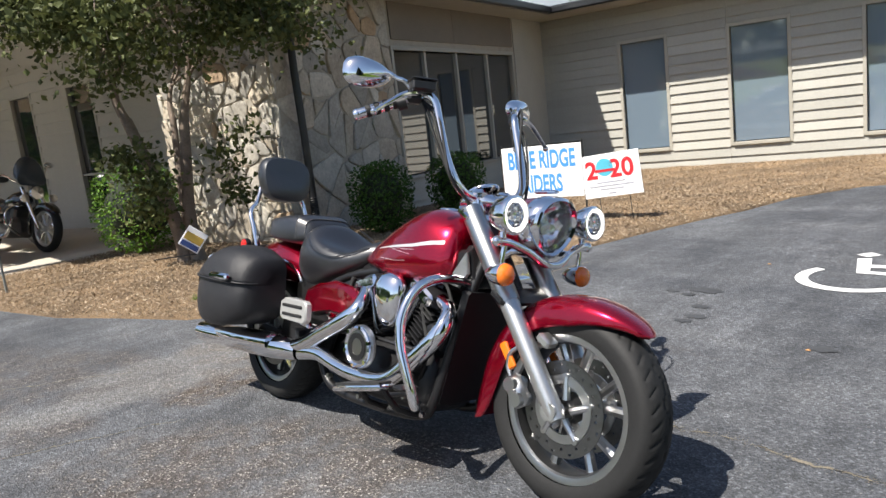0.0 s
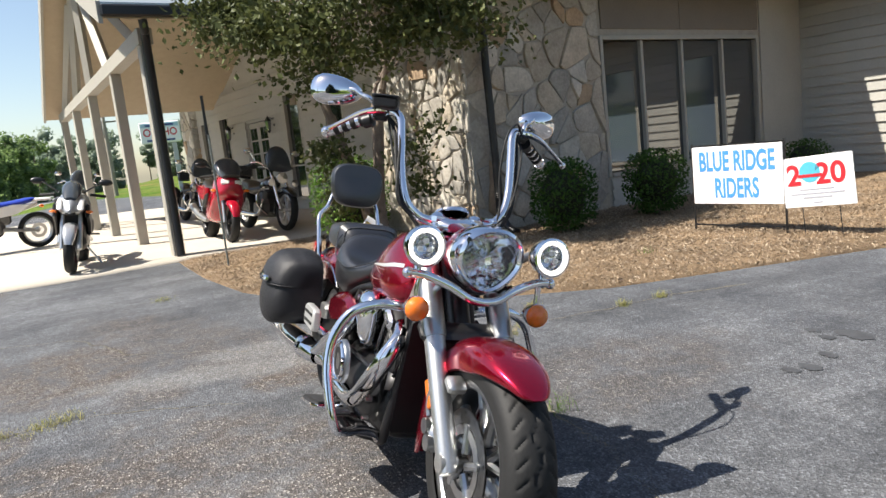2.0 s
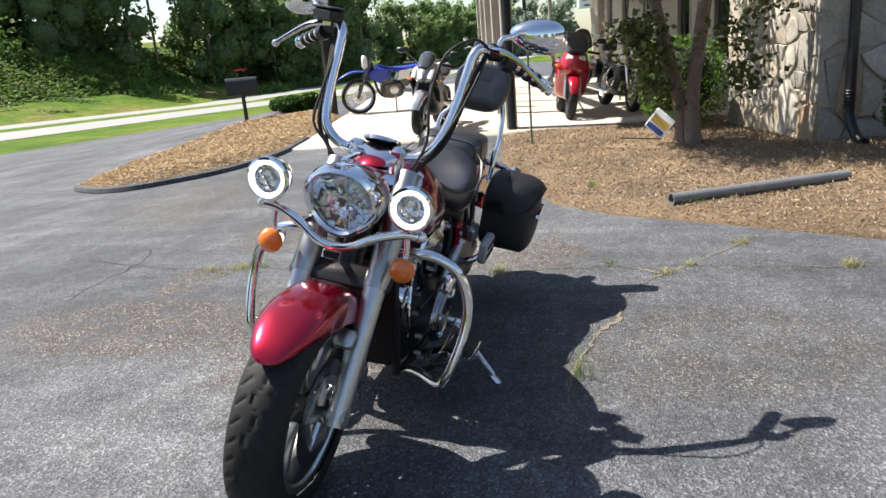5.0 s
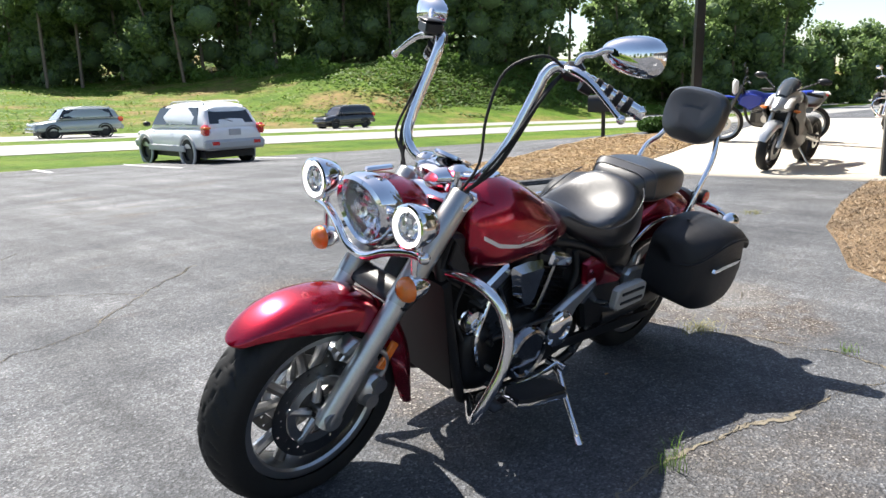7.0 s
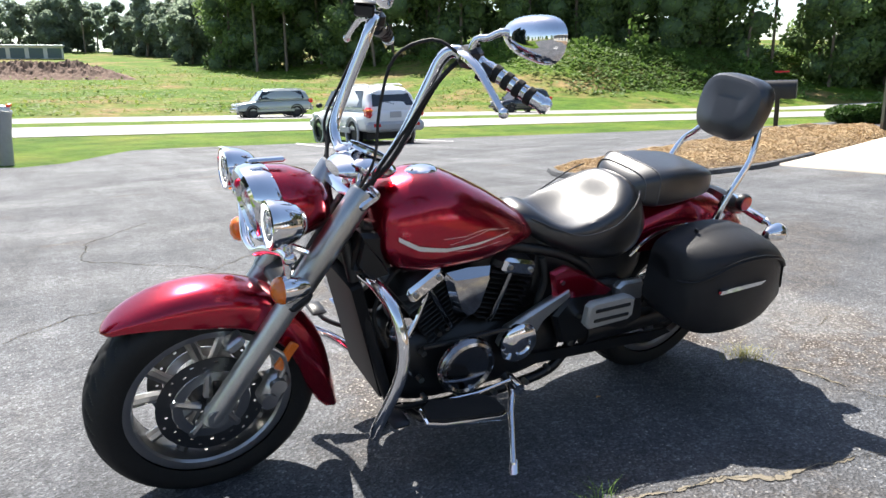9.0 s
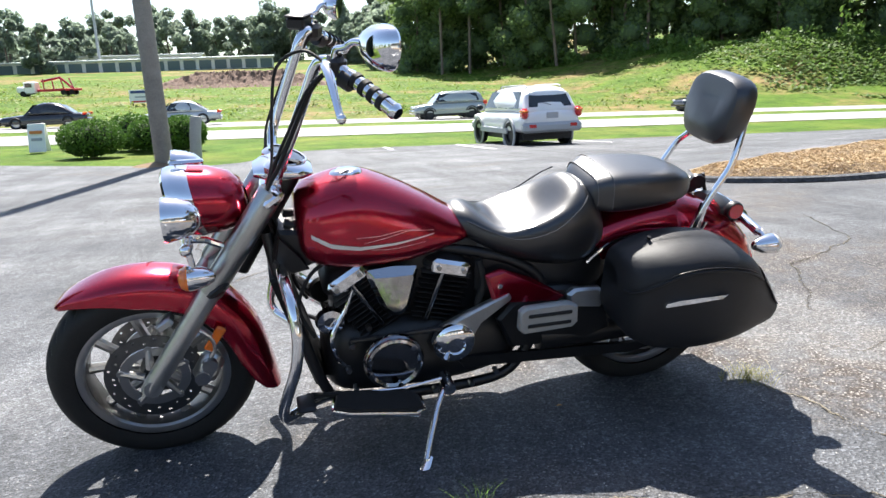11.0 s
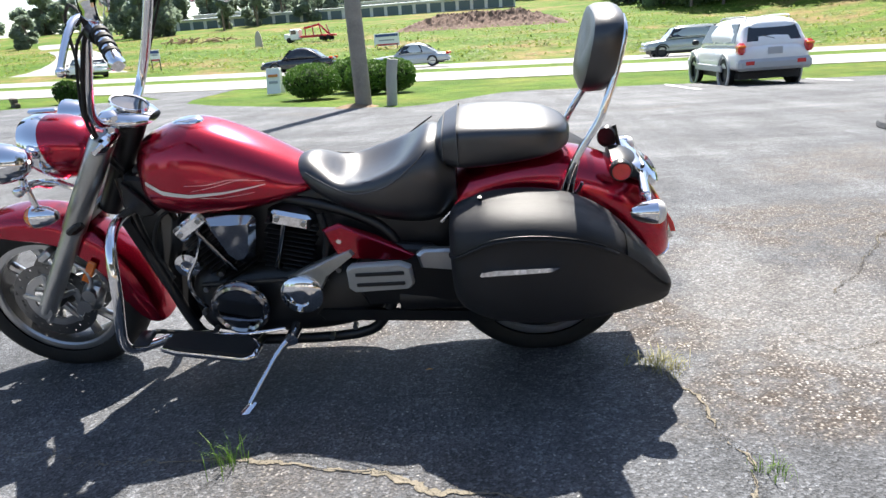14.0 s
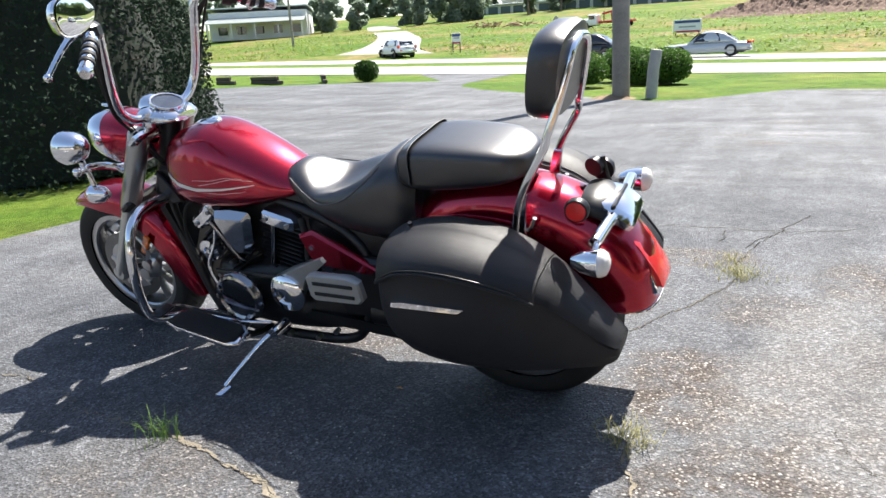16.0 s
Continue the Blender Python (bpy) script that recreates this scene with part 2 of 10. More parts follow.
def asphalt_material():
    """Grey sealed asphalt, worn through to brown binder and pale stones in patches and streaks."""
    m, nt, bs = nodes_of("asphalt")
    seal = ramp(nt, tex(nt, scale=0.7, detail=9, rough=0.72, stretch=(0.6, 1.2, 1.0)), [(0.34, (0.048, 0.052, 0.06)), (0.47, (0.075, 0.079, 0.087)), (0.56, (0.098, 0.102, 0.11)), (0.7, (0.147, 0.149, 0.155))])
    grain = ramp(nt, tex(nt, scale=170, detail=3, rough=0.7), [(0.32, grey(0.52)), (0.68, grey(1.5))])
    mottle = ramp(nt, tex(nt, scale=9, detail=9, rough=0.8), [(0.34, (0.76, 0.76, 0.76)), (0.66, (1.22, 1.215, 1.21))])
    d1, r1, g1 = grit(nt, 125, 0.007)
    d2, r2, g2 = grit(nt, 85, 0.011)
    facet = ramp(nt, r1, [(0.0, grey(0.58)), (0.5, grey(0.92)), (0.85, grey(1.25)), (1.0, grey(1.9))])
    streak = tex(nt, scale=0.9, detail=8, rough=0.7, stretch=(2.6, 0.4, 1.0))
    seal = mix(nt, 1.0, seal, ramp(nt, streak, [(0.36, grey(0.72)), (0.5, grey(0.97)), (0.64, grey(1.22))]), "MULTIPLY")
    seal = mix(nt, 1.0, mix(nt, 1.0, mix(nt, 1.0, seal, grain, "MULTIPLY"), mottle, "MULTIPLY"), facet, "MULTIPLY")
    half = nt.nodes.new("ShaderNodeMath")
    half.operation = "SUBTRACT"
    half.inputs[1].default_value = 0.5
    nt.links.new(tex(nt, scale=3.5, detail=7, rough=0.75), half.inputs[0])
    w = half.outputs["Value"]
    bare = ramp(nt, tex(nt, scale=0.75, detail=7, rough=0.72, stretch=(0.55, 1.3, 1.0)), [(0.59, grey(0.0)), (0.7, grey(0.85))])
    ragged = ramp(nt, tex(nt, scale=5.5, detail=7, rough=0.78), [(0.4, grey(0.15)), (0.55, grey(1.0))])
    for x, y, rx, ry, turn, k in ((-0.25, -0.35, 1.0, 0.5, 40, 0.7), (-1.6, 0.42, 0.62, 0.34, 35, 1.0), (-1.28, -0.02, 0.36, 0.34, 30, 1.0), (-2.25, -1.25, 0.85, 0.55, 10, 0.9), (-1.02, -1.4, 0.34, 0.2, 0, 0.9), (-1.4, -0.75, 0.3, 0.25, 20, 0.6), (-2.55, -0.6, 1.8, 0.5, 25, 0.5), (-0.35, -1.25, 0.5, 0.95, 0, 0.8), (-0.25, 1.35, 0.55, 0.8, 10, 0.45), (-3.5, -3.0, 1.5, 0.8, 30, 0.6)):
        bare = mix(nt, 1.0, bare, mix(nt, 1.0, mix(nt, 1.0, blob(nt, x, y, rx * 1.15, ry * 1.15, turn, 0.3, w), ragged, "MULTIPLY"), grey(k), "MULTIPLY"), "LIGHTEN")
    dust = ramp(nt, tex(nt, scale=0.9, detail=7, rough=0.72, stretch=(1.2, 0.6, 1.0)), [(0.58, grey(0.0)), (0.8, grey(0.6))])
    for x, y, rx, ry, turn in ((-1.55, -0.36, 0.24, 0.85, -14), (-1.85, -0.1, 0.25, 0.5, -10), (-1.75, 0.15, 0.35, 0.35, 0)):
        dust = mix(nt, 1.0, dust, blob(nt, x, y, rx, ry, turn, 0.6, w), "LIGHTEN")
    binder = mix(nt, 1.0, mix(nt, 1.0, (0.05, 0.038, 0.031), grain, "MULTIPLY"), facet, "MULTIPLY")
    col = mix(nt, bare, seal, binder)
    chip = mix(nt, 1.0, ramp(nt, d1, [(0.3, grey(1.0)), (0.55, grey(0.0))]), ramp(nt, g1, [(0.68, grey(0.0)), (0.73, grey(1.0))]), "MULTIPLY")
    fleck = mix(nt, 1.0, ramp(nt, d2, [(0.16, grey(1.0)), (0.32, grey(0.0))]), ramp(nt, g2, [(0.87, grey(0.0)), (0.9, grey(1.0))]), "MULTIPLY")
    stone = mix(nt, 1.0, ramp(nt, d2, [(0.2, grey(1.0)), (0.42, grey(0.0))]), ramp(nt, g2, [(0.42, grey(0.0)), (0.47, grey(1.0))]), "MULTIPLY")
    patchy = ramp(nt, streak, [(0.46, grey(0.04)), (0.6, grey(1.0))])
    tone = ramp(nt, r1, [(0.1, (0.13, 0.11, 0.09)), (0.6, (0.2, 0.18, 0.158)), (1.0, (0.33, 0.31, 0.29))])
    col = mix(nt, mix(nt, 1.0, chip, mix(nt, 1.0, bare, mix(nt, 1.0, dust, grey(0.6), "MULTIPLY"), "LIGHTEN"), "MULTIPLY"), col, tone)
    pale = ramp(nt, r2, [(0.0, (0.22, 0.2, 0.17)), (0.6, (0.34, 0.315, 0.28)), (1.0, (0.5, 0.48, 0.45))])
    col = mix(nt, mix(nt, 1.0, stone, ramp(nt, bare, [(0.15, grey(0.02)), (0.7, grey(0.95))]), "MULTIPLY"), col, pale)
    col = mix(nt, mix(nt, 1.0, fleck, patchy, "MULTIPLY"), col, (0.4, 0.39, 0.37))
    col = mix(nt, mix(nt, 1.0, dust, grey(0.42), "MULTIPLY"), col, mix(nt, 1.0, (0.195, 0.192, 0.188), facet, "MULTIPLY"))
    bend_ = nt.nodes.new("ShaderNodeVectorMath")
    bend_.operation = "MULTIPLY_ADD"
    nz = nt.nodes.new("ShaderNodeTexNoise")
    nz.inputs["Scale"].default_value, nz.inputs["Detail"].default_value = 2.6, 7
    nz.inputs["Roughness"].default_value = 0.65
    tc = nt.nodes.new("ShaderNodeTexCoord")
    nt.links.new(tc.outputs["Object"], nz.inputs["Vector"])
    nt.links.new(nz.outputs["Color"], bend_.inputs[0])
    bend_.inputs[1].default_value = (0.5, 0.5, 0.0)
    nt.links.new(tc.outputs["Object"], bend_.inputs[2])
    vo = nt.nodes.new("ShaderNodeTexVoronoi")
    vo.feature = "DISTANCE_TO_EDGE"
    vo.inputs["Scale"].default_value = 0.62
    nt.links.new(bend_.outputs["Vector"], vo.inputs["Vector"])
    split = ramp(nt, vo.outputs["Distance"], [(0.0, grey(1.0)), (0.002, grey(0.6)), (0.005, grey(0.0))])
    some = mix(nt, 1.0, ramp(nt, tex(nt, scale=0.8, detail=3), [(0.6, grey(0.0)), (0.7, grey(0.8))]), ramp(nt, tex(nt, scale=14, detail=5), [(0.4, grey(0.1)), (0.6, grey(1.0))]), "MULTIPLY")
    split = mix(nt, 1.0, split, some, "MULTIPLY")
    col = mix(nt, split, col, (0.022, 0.02, 0.018))
    nt.links.new(col, bs.inputs["Base Color"])
    bs.inputs["Roughness"].default_value = 0.78
    bs.inputs["Specular IOR Level"].default_value = 0.35
    bump(nt, bs, mix(nt, 0.5, d1, mix(nt, 0.5, d2, tex(nt, scale=220, detail=3, rough=0.7))), 1.0, 0.009)
    return m


def mulch_material():
    m, nt, bs = nodes_of("mulch")
    a = tex(nt, scale=38, detail=6, rough=0.8, stretch=(1.0, 2.4, 1.0))
    b = ramp(nt, a, [(0.28, (0.1, 0.07, 0.045)), (0.5, (0.33, 0.232, 0.138)), (0.72, (0.55, 0.42, 0.275))])
    # Broad mottling: greyer mulch, and patches of shade painted in with it.
    c = ramp(nt, tex(nt, scale=1.3), [(0.36, (0.48, 0.45, 0.42)), (0.66, (1.0, 0.94, 0.86))])
    nt.links.new(mix(nt, 1.0, b, c, "MULTIPLY"), bs.inputs["Base Color"])
    bs.inputs["Roughness"].default_value = 0.9
    bump(nt, bs, a, 1.0, 0.03)
    return m


def grass_material(name, cols, scale=0.25):
    m, nt, bs = nodes_of(name)
    big = ramp(nt, tex(nt, scale=scale, detail=7, rough=0.7), [(0.3, cols[0]), (0.48, cols[1]), (0.63, cols[2])])
    fine = ramp(nt, tex(nt, scale=9, detail=6, rough=0.8), [(0.3, (0.55, 0.55, 0.5)), (0.7, (1.3, 1.3, 1.2))])
    mid = ramp(nt, tex(nt, scale=0.7, detail=7, rough=0.8), [(0.35, (0.5, 0.55, 0.5)), (0.62, (1.15, 1.1, 1.1))])
    big = mix(nt, 1.0, big, mid, "MULTIPLY")
    nt.links.new(mix(nt, 1.0, big, fine, "MULTIPLY"), bs.inputs["Base Color"])
    bs.inputs["Specular IOR Level"].default_value = 0.12
    bs.inputs["Roughness"].default_value = 0.85
    bump(nt, bs, tex(nt, scale=14, detail=6, rough=0.8), 0.9, 0.06)
    return m


def glass_material(name, tint=(0.02, 0.022, 0.024), rough=0.03, ior=1.5):
    m, nt, bs = nodes_of(name)
    bs.inputs["Base Color"].default_value = (*tint, 1)
    bs.inputs["Roughness"].default_value = rough
    bs.inputs["Specular IOR Level"].default_value = 0.9
    bs.inputs["IOR"].default_value = ior
    return m


def lens_material(name, tint):
    m, nt, bs = nodes_of(name)
    bs.inputs["Base Color"].default_value = (*tint, 1)
    bs.inputs["Transmission Weight"].default_value = 0.92
    bs.inputs["Roughness"].default_value = 0.05
    bs.inputs["IOR"].default_value = 1.45
    return m


def candy_material():
    m, nt, bs = nodes_of("candy_red_paint")
    fl = ramp(nt, tex(nt, "voronoi", scale=900), [(0.0, (0.55, 0.006, 0.04)), (0.6, (0.34, 0.0015, 0.02))])
    nt.links.new(mix(nt, 0.25, fl, ramp(nt, tex(nt, scale=3), [(0.3, (0.32, 0.001, 0.018)), (0.7, (0.46, 0.002, 0.034))])), bs.inputs["Base Color"])
    bs.inputs["Metallic"].default_value, bs.inputs["Roughness"].default_value = 0.85, 0.22
    bs.inputs["Coat Weight"].default_value, bs.inputs["Coat Roughness"].default_value = 1.0, 0.02
    bs.inputs["Coat IOR"].default_value = 1.45
    return m


ASPHALT, MULCH = asphalt_material(), mulch_material()
GRASS = grass_material("lawn_grass", ((0.055, 0.118, 0.013), (0.09, 0.165, 0.018), (0.155, 0.19, 0.036)))
FIELD = grass_material("field_grass", ((0.05, 0.12, 0.01), (0.095, 0.165, 0.016), (0.24, 0.175, 0.08)), 0.11)
CONCRETE = paint("concrete", (0.44, 0.395, 0.33), 0.85, vary=0.12, scale=0.8, fine=40, relief=0.2)
ROAD = paint("road_concrete", (0.25, 0.247, 0.237), 0.8, vary=0.12, scale=0.2, fine=6)
SIDING = paint("painted_siding", (0.38, 0.37, 0.33), 0.7, vary=0.1, scale=2.0, fine=30, relief=0.15, rand=0.12)
SIDING_PALE = paint("painted_wall", (0.38, 0.36, 0.32), 0.7, vary=0.08, scale=1.5, fine=30)
TRIM = paint("painted_trim", (0.36, 0.34, 0.29), 0.6, vary=0.08)
SOFFIT = paint("soffit_boards", (0.4, 0.32, 0.22), 0.7, vary=0.1)
BLACK_METAL = paint("black_painted_metal", (0.012, 0.012, 0.013), 0.35, vary=0.2)
ROOF = paint("metal_roof", (0.5, 0.53, 0.52), 0.35, 0.7, vary=0.06)
MORTAR = paint("mortar", (0.36, 0.325, 0.27), 0.95, vary=0.2, scale=8, fine=80, relief=0.5)
GLASS = glass_material("window_glass", ior=2.1)
# Blinds and the sky's reflection are both put into this pane colour.
GLASS_BLUE = glass_material("blind_and_sky_glass", (0.15, 0.2, 0.25), 0.04, 1.8)
BARK = paint("smooth_bark", (0.17, 0.13, 0.1), 0.85, vary=0.4, scale=9, fine=50, relief=0.8)
WOODPOLE = paint("weathered_pole_wood", (0.27, 0.24, 0.2), 0.9, vary=0.3, scale=3, fine=40, relief=0.5)
# Tree leaf tones include painted shade at the dark end, sun at the pale.
LEAF = leafy("tree_leaf", (0.014, 0.024, 0.007), (0.19, 0.21, 0.075))
# Boxwood green darkened for bushes standing in shade.
BOX = leafy("boxwood_leaf", (0.012, 0.032, 0.007), (0.085, 0.18, 0.03))
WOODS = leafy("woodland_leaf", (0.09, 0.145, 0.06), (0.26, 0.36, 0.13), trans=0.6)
# Far belts: distance haze is mixed into the leaf and core colours.
WOODS_FAR = leafy("haze_tinted_leaf", (0.19, 0.24, 0.19), (0.3, 0.36, 0.26), trans=0.6)
WOODS_FAR_INNER = paint("haze_tinted_core", (0.16, 0.2, 0.155), 0.9, vary=0.4, scale=0.6, fine=3.0)
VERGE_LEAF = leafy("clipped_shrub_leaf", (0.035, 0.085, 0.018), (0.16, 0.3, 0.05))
# Crown filler, darker than the leaves to suggest inner shade.
WOODS_DARK = paint("woodland_shade_core", (0.08, 0.125, 0.055), 0.9, vary=0.5, scale=0.6, fine=3.0, relief=1.0)
KUDZU = leafy("vine_leaf", (0.07, 0.13, 0.03), (0.17, 0.27, 0.06), trans=0.4)
CONIFER = leafy("conifer_spray", (0.007, 0.015, 0.009), (0.036, 0.06, 0.034), 0.9, trans=0.1)
WHITE = paint("white_enamel", (0.78, 0.78, 0.76), 0.35, vary=0.04)

# ---- ground ----
def smoothstep(a, b, x):
    t = min(1, max(0, (x - a) / (b - a)))
    return t * t * (3 - 2 * t)


def ground_z(x, y):
    """Height of the ground: level round the building, falling to the road, which climbs to the east, then rising to the field and the wooded bank."""
    z = -0.02 * min(17, max(0, -y - 1)) - 0.004 * min(8, max(0, -y - 18))
    high = smoothstep(-5, -11, x) * (1 - smoothstep(5.5, 13, -y)) * smoothstep(-60, -30, x)
    z = z * (1 - high) + 0.06 * high * smoothstep(0, 3, -y)
    z += 0.026 * min(45, max(-70, x)) * smoothstep(6, 18, -y) * (1 - 0.6 * smoothstep(60, 110, -y))
    z -= 0.025 * min(4, max(0, y - 5))
    if y < -49.5:
        z += 0.078 * min(-49.5 - y, 150)
        z += 5.5 * smoothstep(0, 16, -49.5 - y) * smoothstep(-28, -62, x)
    return z


def sheet(xs, ys, lift=0.0):
    g = Geo()
    g.v = [(x, y, ground_z(x, y) + lift) for y in ys for x in xs]
    n = len(xs)
    g.f = [(j * n + i, j * n + i + 1, (j + 1) * n + i + 1, (j + 1) * n + i) for j in range(len(ys) - 1) for i in range(n - 1)]
    return g


def ring_distance(p, ring):
    return min((p - (q + (r - q) * min(1, max(0, (p - q).dot(r - q) / (r - q).length_squared)))).length for q, r in zip(ring, ring[1:] + ring[:1]))


def inside(x, y, outline):
    hit = False
    for (x0, y0), (x1, y1) in zip(outline, outline[1:] + outline[:1]):
        if (y0 > y) != (y1 > y) and x < (x1 - x0) * (y - y0) / (y1 - y0) + x0:
            hit = not hit
    return hit


def crown_z(x, y, ring, crown, edge=0.35):
    return crown * smoothstep(0, edge, ring_distance(Vector((x, y)), ring)) * (1 + 0.5 * noise.noise((x * 2.3, y * 2.3, 0.3)))


def rounded(outline, k=3):
    """The outline with its corners drawn as curves."""
    out, n = [], len(outline)
    for i in range(n):
        a, b, c, d = [Vector(outline[(i + j - 1) % n]) for j in range(4)]
        for s in range(k):
            t = s / k
            out.append(tuple(0.5 * ((2 * b) + (c - a) * t + (2 * a - 5 * b + 4 * c - d) * t * t + (3 * b - a - 3 * c + d) * t ** 3)))
    return out


def patch(outline, lift, fine=0.0, crown=0.0, skirt=0.0):
    """A flat area of the ground inside an outline, cut fine enough to follow the slope; crown: height of its raised middle."""
    b = bmesh.new()
    vs = [b.verts.new((x, y, 0)) for x, y in outline]
    es = [b.edges.new((vs[i], vs[(i + 1) % len(vs)])) for i in range(len(vs))]
    bmesh.ops.triangle_fill(b, use_beauty=True, use_dissolve=False, edges=es)
    for _ in range(12):
        long = [e for e in b.edges if e.calc_length() > fine] if fine else []
        if not long:
            break
        bmesh.ops.subdivide_edges(b, edges=long, cuts=1)
        bmesh.ops.triangulate(b, faces=[f for f in b.faces if len(f.verts) > 3])
    ring = [Vector((x, y)) for x, y in outline]
    for v in b.verts:
        h = crown_z(v.co.x, v.co.y, ring, crown) if crown else 0.0
        v.co.z = ground_z(v.co.x, v.co.y) + lift + h
    bmesh.ops.recalc_face_normals(b, faces=b.faces)
    if sum(f.normal.z for f in b.faces) < 0:
        bmesh.ops.reverse_faces(b, faces=b.faces)
    if skirt:
        out = bmesh.ops.extrude_edge_only(b, edges=[e for e in b.edges if e.is_boundary])
        for v in [v for v in out["geom"] if isinstance(v, bmesh.types.BMVert)]:
            v.co.z -= skirt
    me = bpy.data.meshes.new("patch")
    b.to_mesh(me)
    b.free()
    me.polygons.foreach_set("use_smooth", [True] * len(me.polygons))
    return me


def spread(a, b, near, far):
    """Values from a to b, close together near 0."""
    out, v = [], a
    while v < b:
        out.append(v)
        v += near + (far - near) * min(1, (abs(v) / 90) ** 2)
    return out + [b]


AX, AY = (-0.965, -0.262), (-0.262, 0.965)
C0 = (-4.93, 2.66)


def bld(a, b):
    """A place in the building's own plan: a along the porch, b along the window wall."""
    return (C0[0] + AX[0] * a + AY[0] * b, C0[1] + AX[1] * a + AY[1] * b)


def floor_piece(name, mesh, material, label, category):
    return tagged(part(name, mesh, material, flip=False), label, category, kind="structure")


floor_piece("ground", sheet(spread(-420, 420, 0.8, 22), spread(-420, 120, 0.8, 22)), FIELD, "grassy field and verge with dry patches", "ground")
LOT = [(40, 60), (-2.5, 60), (-2.5, 9), (-7.4, 3.5), (-24, 3), (-60, -9), (-60, -17.2), (-28, -17.5), (-15, -17.4), (-5, -17.4), (-1.7, -17.3), (-0.8, -16.9), (-0.3, -15.8), (0.3, -14.3), (0.8, -13.2), (1.5, -12.7), (2.5, -13.4), (4.7, -14.8), (6.9, -16.3), (8.4, -18.0), (8.9, -19.6), (9.6, -25.4), (14.0, -25.4), (10.4, -20.6), (12.0, -20.1), (13.8, -19.1), (15.2, -17.8), (16.8, -16.6), (20, -13), (12, -10), (6.5, -5.5), (3.0, -1.2), (3.05, 1.5), (40, 1.6)]
floor_piece("parking_lot", patch(LOT, 0.012, 1.1), ASPHALT, "worn dark asphalt with pale stones and stains", "asphalt")
for name, y0, y1 in (("near_road", -33.6, -25.3), ("far_road", -48.6, -38.4)):
    floor_piece(name, sheet(spread(-420, 420, 2, 22), [y0, (y0 + y1) / 2, y1], 0.03), ROAD, "pale concrete carriageway with worn lanes", "road")
floor_piece("verge", sheet(spread(-420, 420, 1.2, 22), [-25.4 + 0.98 * i for i in range(16)], 0.005), GRASS, "mown green grass verge beside the road", "grass")
floor_piece("lawn", patch([(3.05, 1.55), (3.0, -1.2), (6.5, -5.5), (12, -10), (20, -13), (40, -10), (40, 1.55)], 0.01, 1.0), GRASS, "rough green grass under the conifers", "grass")
floor_piece("median", sheet(spread(-420, 420, 2, 22), [-38.5, -36, -33.5], 0.02), GRASS, "grass strip between the carriageways", "grass")
SIDEROAD = [(24, -48.4), (44, -48.4), (38.5, -53), (41.5, -63.8), (52.4, -82.4), (80, -122), (71, -118), (44, -78), (38.6, -69.8), (31, -56)]
floor_piece("side_road", patch(rounded(SIDEROAD), 0.05, 5.0), ROAD, "pale side road climbing the field", "road")
BED = [bld(-13, 7.6), (0.9, 8.3), (-0.6, 7.3), (-0.98, 6.3), (-1.02, 5.4), (-1.3, 4.2), (-1.45, 3.4), (-1.68, 2.25), (-2.21, 1.23), (-2.34, 0.92), (-2.75, 0.48), (-3.45, 0.2), (-4.0, -0.05), (-5.2, -0.32), (-6.2, -0.47), (-7.2, -0.6), bld(3.0, -1.2), bld(2.9, 1.2), bld(0.9, 0.9), bld(0.3, 7.6)]
BED_RING = [Vector(p) for p in BED]
floor_piece("mulch_bed", patch(BED, 0.02, 0.22, 0.025, 0.04), MULCH, "pine-straw and bark mulch bed before the building", "mulch bed")
SLAB = [(-6.85, -3.6), (-6.75, -1.9), bld(2.75, -1.1), bld(2.75, 2.0), bld(18, 2.0), bld(18, -5.2), (-11.8, -4.65), (-9.0, -4.0)]
floor_piece("porch_slab", patch(SLAB, 0.035, 1.0, 0.0, 0.05), CONCRETE, "pale concrete drive under the porch roof", "concrete slab")
ISLE = [(-4.95, -5.6), (-4.45, -5.0), (-4.35, -4.5), (-4.7, -4.1), (-5.3, -3.75), (-6.2, -3.62), (-6.85, -3.65), (-9.0, -4.05), (-11.2, -4.6), (-12.2, -5.6), (-10.7, -6.55), (-8.0, -6.15), (-6.2, -5.95)]
ISLE = rounded(ISLE, 2)
floor_piece("mulch_island", patch(ISLE, 0.03, 0.3, 0.09, 0.05), MULCH, "mulched traffic island with a dark edging", "mulch bed")
kerb = Geo().tube([(x, y, ground_z(x, y) + 0.02) for x, y in ISLE[1:14]], 0.06, 8, 2)
tagged(part("kerb", kerb, ASPHALT), "rolled asphalt kerb round the island", "kerb", kind="structure")

# ---- building ----
def bmat(a, b, z=0.0):
    """Pose whose x runs along the porch (a), y along the window wall (b)."""
    x, y = bld(a, b)
    return Matrix(((AX[0], AY[0], 0, x), (AX[1], AY[1], 0, y), (0, 0, 1, z), (0, 0, 0, 1)))


def bbox(g, a0, a1, b0, b1, z0, z1, bevel=0.0):
    return g.box(((a0 + a1) / 2, (b0 + b1) / 2, (z0 + z1) / 2), (abs(a1 - a0), abs(b1 - b0), abs(z1 - z0)), None, bevel)


B0 = bmat(0, 0)
EAVE = 2.88
WING = 7.3
PORCH = 1.7
# Dark wall colour stands in for rooms without light.
ROOM = paint("unlit_room_tone", (0.1, 0.095, 0.085), 0.9, vary=0.2)
BLIND = paint("pale_blind", (0.5, 0.55, 0.58), 0.6, vary=0.05)


def wall(name, boxes, material, label):
    g = Geo()
    for bx in boxes:
        bbox(g, *bx)
    return tagged(part(name, g.moved(B0), material, None, "", 0), label, "wall", kind="structure")


